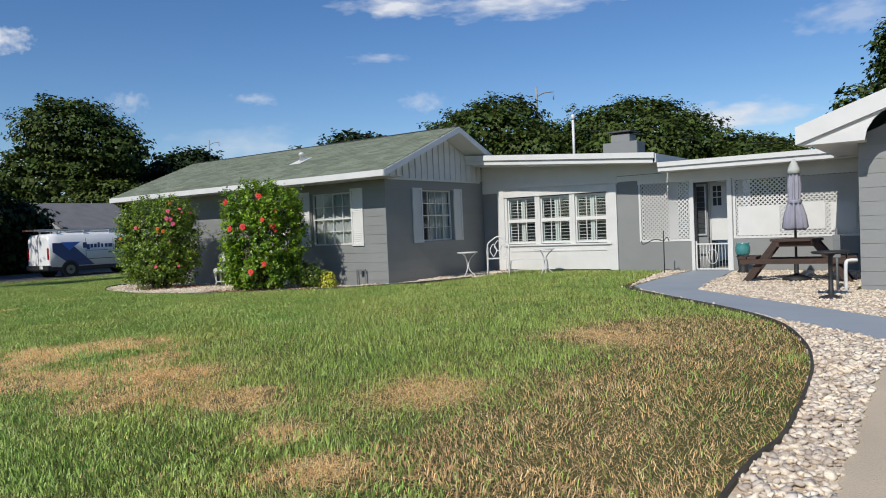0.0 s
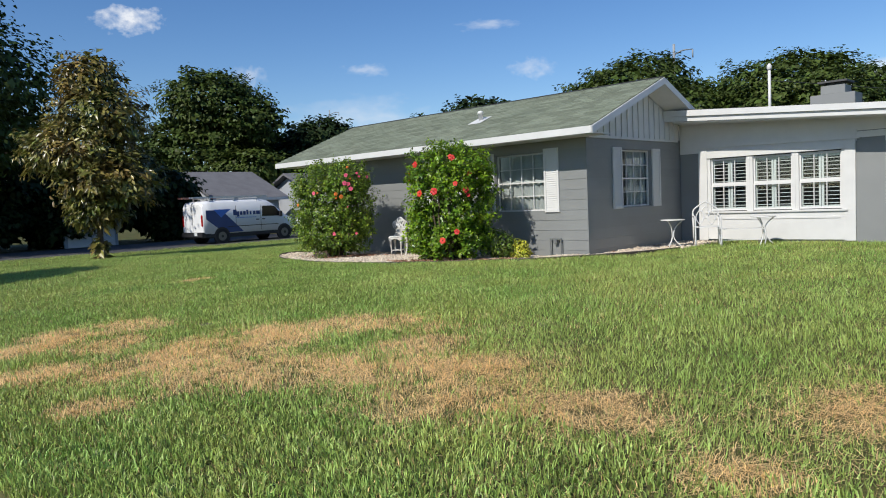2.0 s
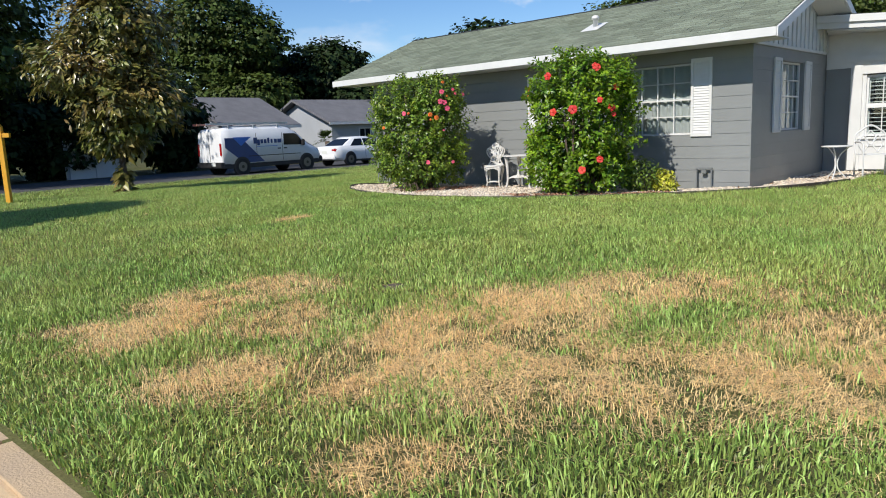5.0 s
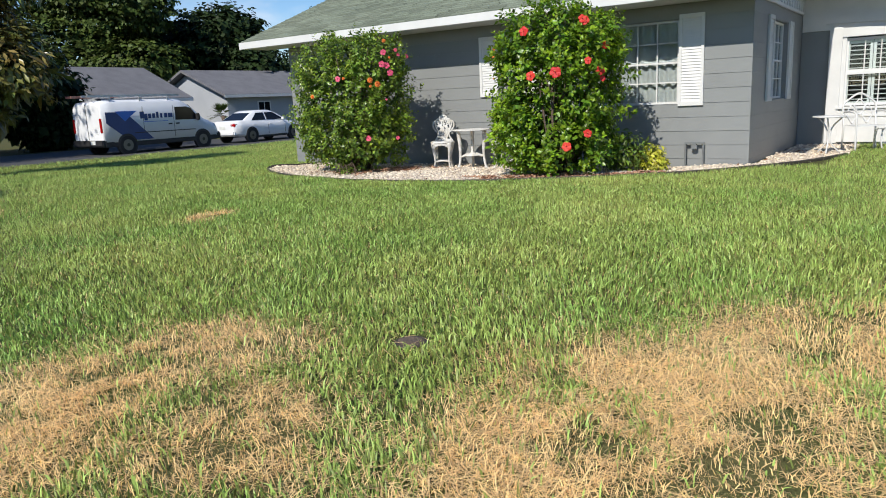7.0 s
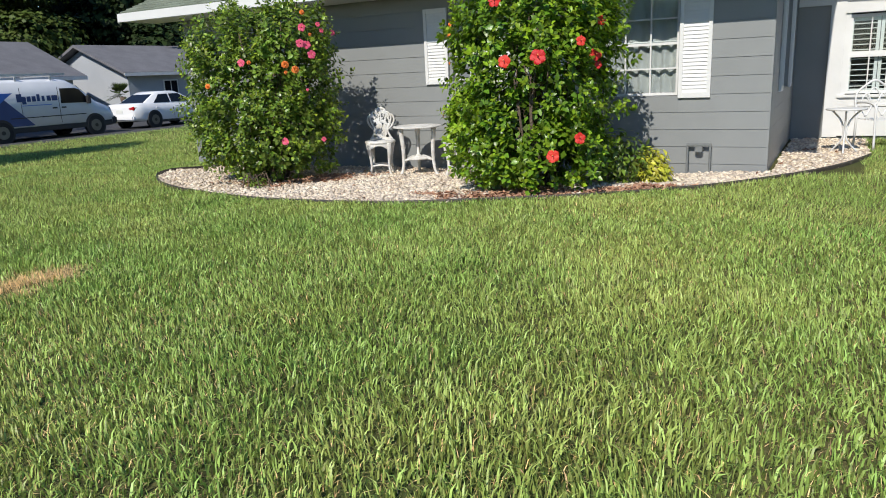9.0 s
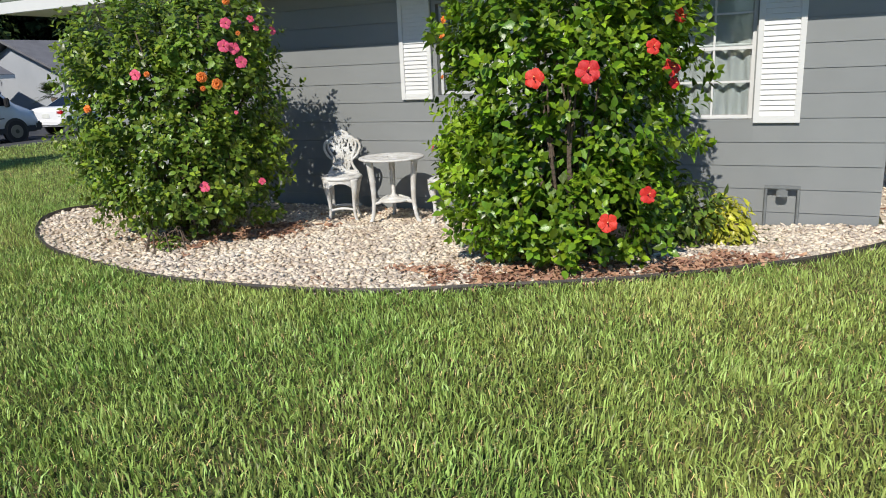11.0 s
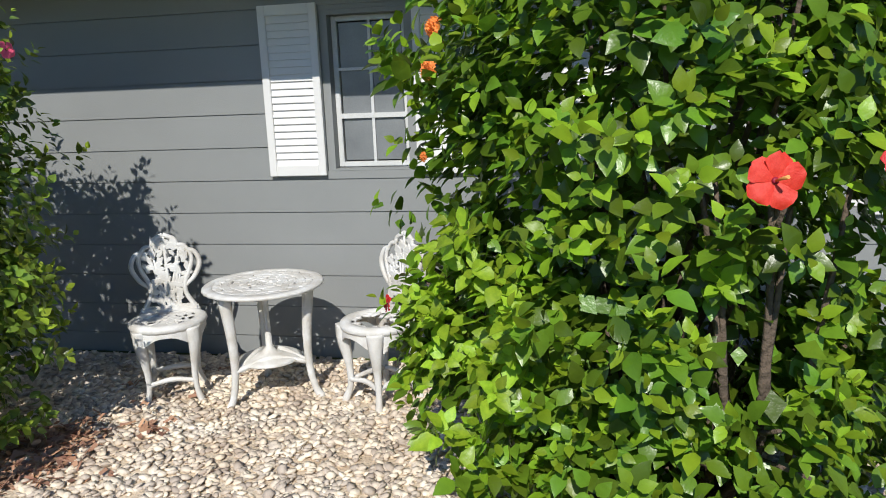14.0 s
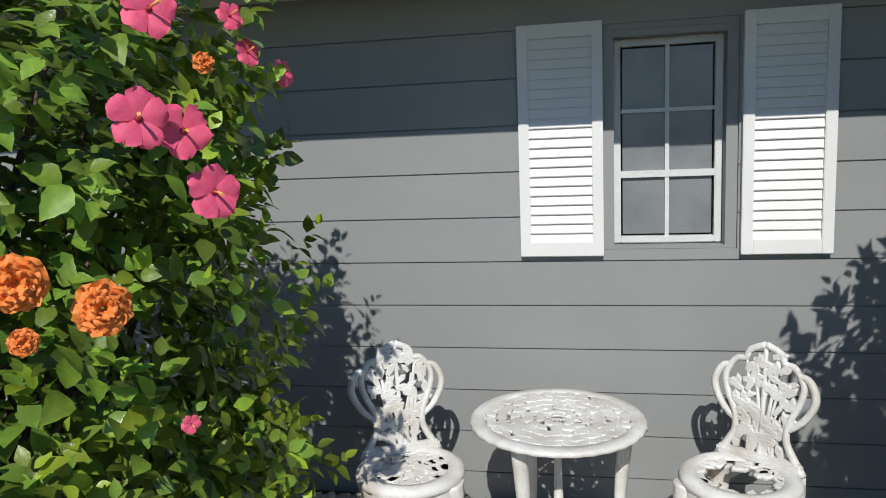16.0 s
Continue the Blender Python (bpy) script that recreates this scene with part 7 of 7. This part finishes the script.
def grass():
    rng = np.random.default_rng(77)
    keepx, keepy, keepw = [], [], []
    for x0, x1, y0, y1 in ((-33, -0.8, 0.97, 12.2), (-33, -19.0, 12.2, 30), (-9.3, -4.6, 12.3, 16.35)):
        n = int((x1 - x0) * (y1 - y0) * 4300)
        px, py = rng.uniform(x0, x1, n), rng.uniform(y0, y1, n)
        d = np.full(n, 99.0)
        for a, b in zip(WALKED, WALKED[1:]):
            t = np.clip(((px - a[0]) * (b[0] - a[0]) + (py - a[1]) * (b[1] - a[1])) / np.sum((b - a) ** 2), 0, 1)
            d = np.minimum(d, np.hypot(px - a[0] - t * (b[0] - a[0]), py - a[1] - t * (b[1] - a[1])))
        dens = np.interp(d, [0, 2.5, 4, 7, 12, 20, 30], [1, 0.95, 0.7, 0.4, 0.2, 0.085, 0.05])
        ok = (rng.random(n) < dens) & ~inside(px, py, FRONT_BED) & ~inside(px, py, STRIP_BED) & ~inside(px, py, SIDE_BED)
        right = np.interp(py, [p[1] for p in strip_line], [p[0] for p in strip_line])
        ok &= px < np.where(py < 12.2, right - 0.02, np.interp(py, [12.2, 14.9, 16.4], [-4.9, -5.25, -5.45]))
        px, py, d = px[ok], py[ok], d[ok]
        keepx.append(px), keepy.append(py), keepw.append(np.interp(d, [0, 2.5, 4, 7, 12, 20, 30], [1, 1, 1.06, 1.15, 1.45, 2.1, 2.8]))
    px, py, wide = map(np.concatenate, (keepx, keepy, keepw))
    n = len(px)
    rough = 0.4 * cloudy(px, py, 0.6, 1) + 0.35 * cloudy(px, py, 0.22, 2) + 0.25 * cloudy(px * 0.6 + py, py * 0.6 - px, 0.09, 3)
    dry = patch(px, py, DRY) + (rough - 0.5) * 1.0
    burnt = patch(px, py, BURNT) + (rough - 0.5) * 0.6
    wild = cloudy(px, py, 1.6, 4)
    u = rng.random(n)
    is_dry = u < np.clip((dry - 0.24) * 1.9, 0.02 + 0.2 * wild, 0.94)
    is_burnt = rng.random(n) < np.clip((burnt - 0.22) * 2.6, 0.01, 0.9)
    kind = np.where(is_burnt, 2, np.where(is_dry, 1, 0))
    h = rng.uniform(0.035, 0.08, n) * np.interp(np.hypot(px - -10.16, py - 3.93), [0.09, 0.14], [0.12, 1]) * np.where(kind == 0, 1.0, 0.72) * (0.8 + 0.5 * cloudy(px, py, 0.35, 6)) * np.minimum(1.15, wide ** 0.15)
    lean = rng.uniform(0.1, 0.8, n) * np.where(kind == 0, 1.0, 1.5)
    flat = (kind > 0) & (rng.random(n) < 0.3)
    lean = np.where(flat, rng.uniform(1.3, 2.2, n), lean)
    way = rng.uniform(0, 2 * math.pi, n) * 0.8 + cloudy(px, py, 0.4, 7) * 5
    face = way + rng.normal(0, 0.9, n)
    half = rng.uniform(0.0022, 0.0045, n) * wide * np.where(kind == 2, 0.85, np.where(kind == 1, 0.55, 1.12))
    z = ground_z(px, py)
    base = np.stack([px, py, z - 0.004], 1)
    d = np.stack([np.cos(way), np.sin(way), 0 * way], 1)
    s = np.stack([np.sin(face), -np.cos(face), 0 * face], 1) * half[:, None]
    up = np.array([0, 0, 1.0])
    mid = base + d * (h * np.minimum(lean, 1.9) * 0.36)[:, None] + up * (h * np.where(flat, 0.3, 0.62))[:, None]
    tip = base + d * (h * np.minimum(lean, 1.9) * 1.05)[:, None] + up * (h * np.maximum(1.0 - 0.28 * lean, 0.12))[:, None]
    V = np.stack([base - s, base + s, mid - s * 0.85, mid + s * 0.85, tip], 1)
    F = np.array([(0, 1, 3), (0, 3, 2), (2, 3, 4)])
    for k, (nm, m, lab) in enumerate((("green_grass", LIVE, "green coarse-bladed lawn grass"), ("dry_grass", DEAD, "straw-coloured dry patches of lawn grass"), ("brown_grass", BROWN, "brown burnt lawn grass near the pebble strip"))):
        pick = np.nonzero(kind == k)[0]
        fine, coarse = pick[wide[pick] <= 1.035], pick[wide[pick] > 1.035]
        vv = np.concatenate([V[fine].reshape(-1, 3), V[coarse][:, [0, 1, 4]].reshape(-1, 3)])
        ff = np.concatenate([(F[None] + (np.arange(len(fine)) * 5)[:, None, None]).reshape(-1, 3), np.arange(len(coarse) * 3).reshape(-1, 3) + 5 * len(fine)])
        tagged(new(nm, arrays(nm, vv, ff, m)), lab, "grass", kind="stuff")


def thatch():
    """Fine flat straw lying in the dry patches."""
    rng = np.random.default_rng(78)
    px, py = [], []
    for x, y, a, b, t in DRY:
        m = int(a * b * 15000)
        u, v = rng.normal(0, a * 0.8, m), rng.normal(0, b * 0.8, m)
        c, s = math.cos(radians(t)), math.sin(radians(t))
        px.append(x + u * c - v * s), py.append(y + u * s + v * c)
    px, py = np.concatenate(px), np.concatenate(py)
    keep = (0.6 * cloudy(px, py, 0.3, 12) + 0.4 * cloudy(px, py, 0.11, 13) > 0.44) & ~inside(px, py, FRONT_BED) & (px < -1.2)
    px, py = px[keep], py[keep]
    n = len(px)
    way = rng.uniform(0, 2 * math.pi, n)
    ln, wd = rng.uniform(0.03, 0.085, n), rng.uniform(0.0009, 0.0019, n)
    d, s = np.stack([np.cos(way), np.sin(way), rng.normal(0, 0.16, n)], 1) * ln[:, None], np.stack([-np.sin(way), np.cos(way), 0 * way], 1) * wd[:, None]
    c = np.stack([px, py, ground_z(px, py) + rng.uniform(0.006, 0.03, n)], 1)
    bend = np.stack([-np.sin(way), np.cos(way), 0 * way], 1) * (ln * rng.normal(0, 0.2, n))[:, None]
    V = np.stack([c - d - s, c - d + s, c + bend - s, c + bend + s, c + d], 1).reshape(-1, 3)
    F = np.array([(0, 1, 3), (0, 3, 2), (2, 3, 4)])
    tagged(new("straw", arrays("straw", V, (F[None] + (np.arange(n) * 5)[:, None, None]).reshape(-1, 3), DEAD)), "fine pale straw lying flat in the lawn's dry patches", "straw", kind="stuff")


grass()
thatch()


# ---- pebbles ----
def stone_shape(seed):
    rng = random.Random(seed)
    bm = bmesh.new()
    bmesh.ops.create_icosphere(bm, subdivisions=1, radius=1)
    for v in bm.verts:
        v.co *= 0.8 + 0.4 * rng.random()
        v.co.z *= 0.5
        v.co.x *= 1.2
    vs = np.array([v.co[:] for v in bm.verts])
    fs = np.array([[v.index for v in f.verts] for f in bm.faces])
    bm.free()
    return vs, fs


MULCH = mat("red_mulch", (0.3, 0.14, 0.085), (0.45, 0.27, 0.17), 12, 0.9, 0, 40, island=0.35)
SHAPES = [stone_shape(s) for s in range(6)]


def pebbles(bed_ob, ring, density, size, near, seed, singles=300, cover=()):
    rng = np.random.default_rng(seed)
    r = np.array(ring)
    (x0, y0), (x1, y1) = r.min(0), r.max(0)
    n = int((x1 - x0) * (y1 - y0) * density)
    px, py = rng.uniform(x0, x1, n), rng.uniform(y0, y1, n)
    ok = inside(px, py, ring) & (rng.random(n) < np.where((px < -15.9) & (px > -30) | (py > 12.4) & (px < -9), 0.35, 1.0))
    px, py = px[ok], py[ok]
    red = patch(px, py, cover) + (cloudy(px, py, 0.15, 9) - 0.5) * 0.9 if cover else np.zeros(len(px))
    keep = rng.random(len(px)) > np.clip((red - 0.35) * 1.6, 0, 0.8)
    mx, my = px[~keep], py[~keep]
    px, py = px[keep], py[keep]
    n = len(px)
    s = rng.uniform(*size, n)
    z = ground_z(px, py) + 0.008 + s * rng.uniform(0.05, 0.5, n)
    ang = rng.uniform(0, 2 * math.pi, n)
    tilt = rng.normal(0, 0.3, (n, 2))
    order = np.argsort(np.hypot(px - near[0], py - near[1]))
    first = order[:singles]
    meshes = [arrays("pebble", v, f, PEBBLE, True) for v, f in SHAPES]
    for i in first:
        ob = part("pebble", meshes[i % 6], None, bed_ob)
        ob.matrix_local = Matrix.Translation((px[i], py[i], z[i])) @ Euler((tilt[i, 0], tilt[i, 1], ang[i])).to_matrix().to_4x4() @ Matrix.Scale(float(s[i]), 4)
    rest = order[singles:]
    V, F, off = [], [], 0
    for k in range(6):
        pick = rest[rest % 6 == k]
        v, f = SHAPES[k]
        c, sn = np.cos(ang[pick]), np.sin(ang[pick])
        w = v[None] * s[pick][:, None, None]
        w = w + np.stack([0 * w[..., 0], 0 * w[..., 0], w[..., 0] * tilt[pick, :1] + w[..., 1] * tilt[pick, 1:]], -1)
        w = np.stack([w[..., 0] * c[:, None] - w[..., 1] * sn[:, None], w[..., 0] * sn[:, None] + w[..., 1] * c[:, None], w[..., 2]], -1)
        w += np.stack([px[pick], py[pick], z[pick]], -1)[:, None, :]
        V.append(w.reshape(-1, 3))
        F.append((f[None] + (np.arange(len(pick)) * len(v))[:, None, None]).reshape(-1, 3) + off)
        off += len(pick) * len(v)
    tagged(part("pebbles", arrays("pebbles", np.concatenate(V), np.concatenate(F), PEBBLE_S, True), None, bed_ob), kind="stuff")
    if len(mx):
        k = 3
        mx, my = np.repeat(mx, k) + rng.normal(0, 0.03, len(mx) * k), np.repeat(my, k) + rng.normal(0, 0.03, len(my) * k)
        m = len(mx)
        a, ln, wd = rng.uniform(0, 6.28, m), rng.uniform(0.012, 0.035, m), rng.uniform(0.004, 0.012, m)
        zz = ground_z(mx, my) + rng.uniform(0.012, 0.04, m)
        d, q = np.stack([np.cos(a), np.sin(a), rng.normal(0, 0.3, m)], 1) * ln[:, None], np.stack([-np.sin(a), np.cos(a), rng.normal(0, 0.5, m)], 1) * wd[:, None]
        c = np.stack([mx, my, zz], 1)
        V = np.stack([c - d - q, c + d - q, c + d + q, c - d + q], 1).reshape(-1, 3)
        tagged(part("mulch_chips", arrays("mulch_chips", V, np.arange(4 * m).reshape(-1, 4), MULCH), None, bed_ob, "reddish bark chips"), kind="stuff")


pebbles(bed_front, FRONT_BED, 1350, (0.009, 0.027), (-13.9, 9.7), 51, cover=((-12.6, 10.0, 0.6, 0.3, 10), (-15.7, 10.5, 0.6, 0.25, 35), (-11.6, 10.5, 0.5, 0.25, 40)))
pebbles(bed_strip, STRIP_BED, 800, (0.012, 0.034), (-0.65, 4.2), 52)
pebbles(bed_court, COURT_BED, 560, (0.011, 0.028), (-2.5, 11.5), 53, 120)
pebbles(bed_side, SIDE_BED, 450, (0.013, 0.03), (-5.0, 14.0), 54, 40)
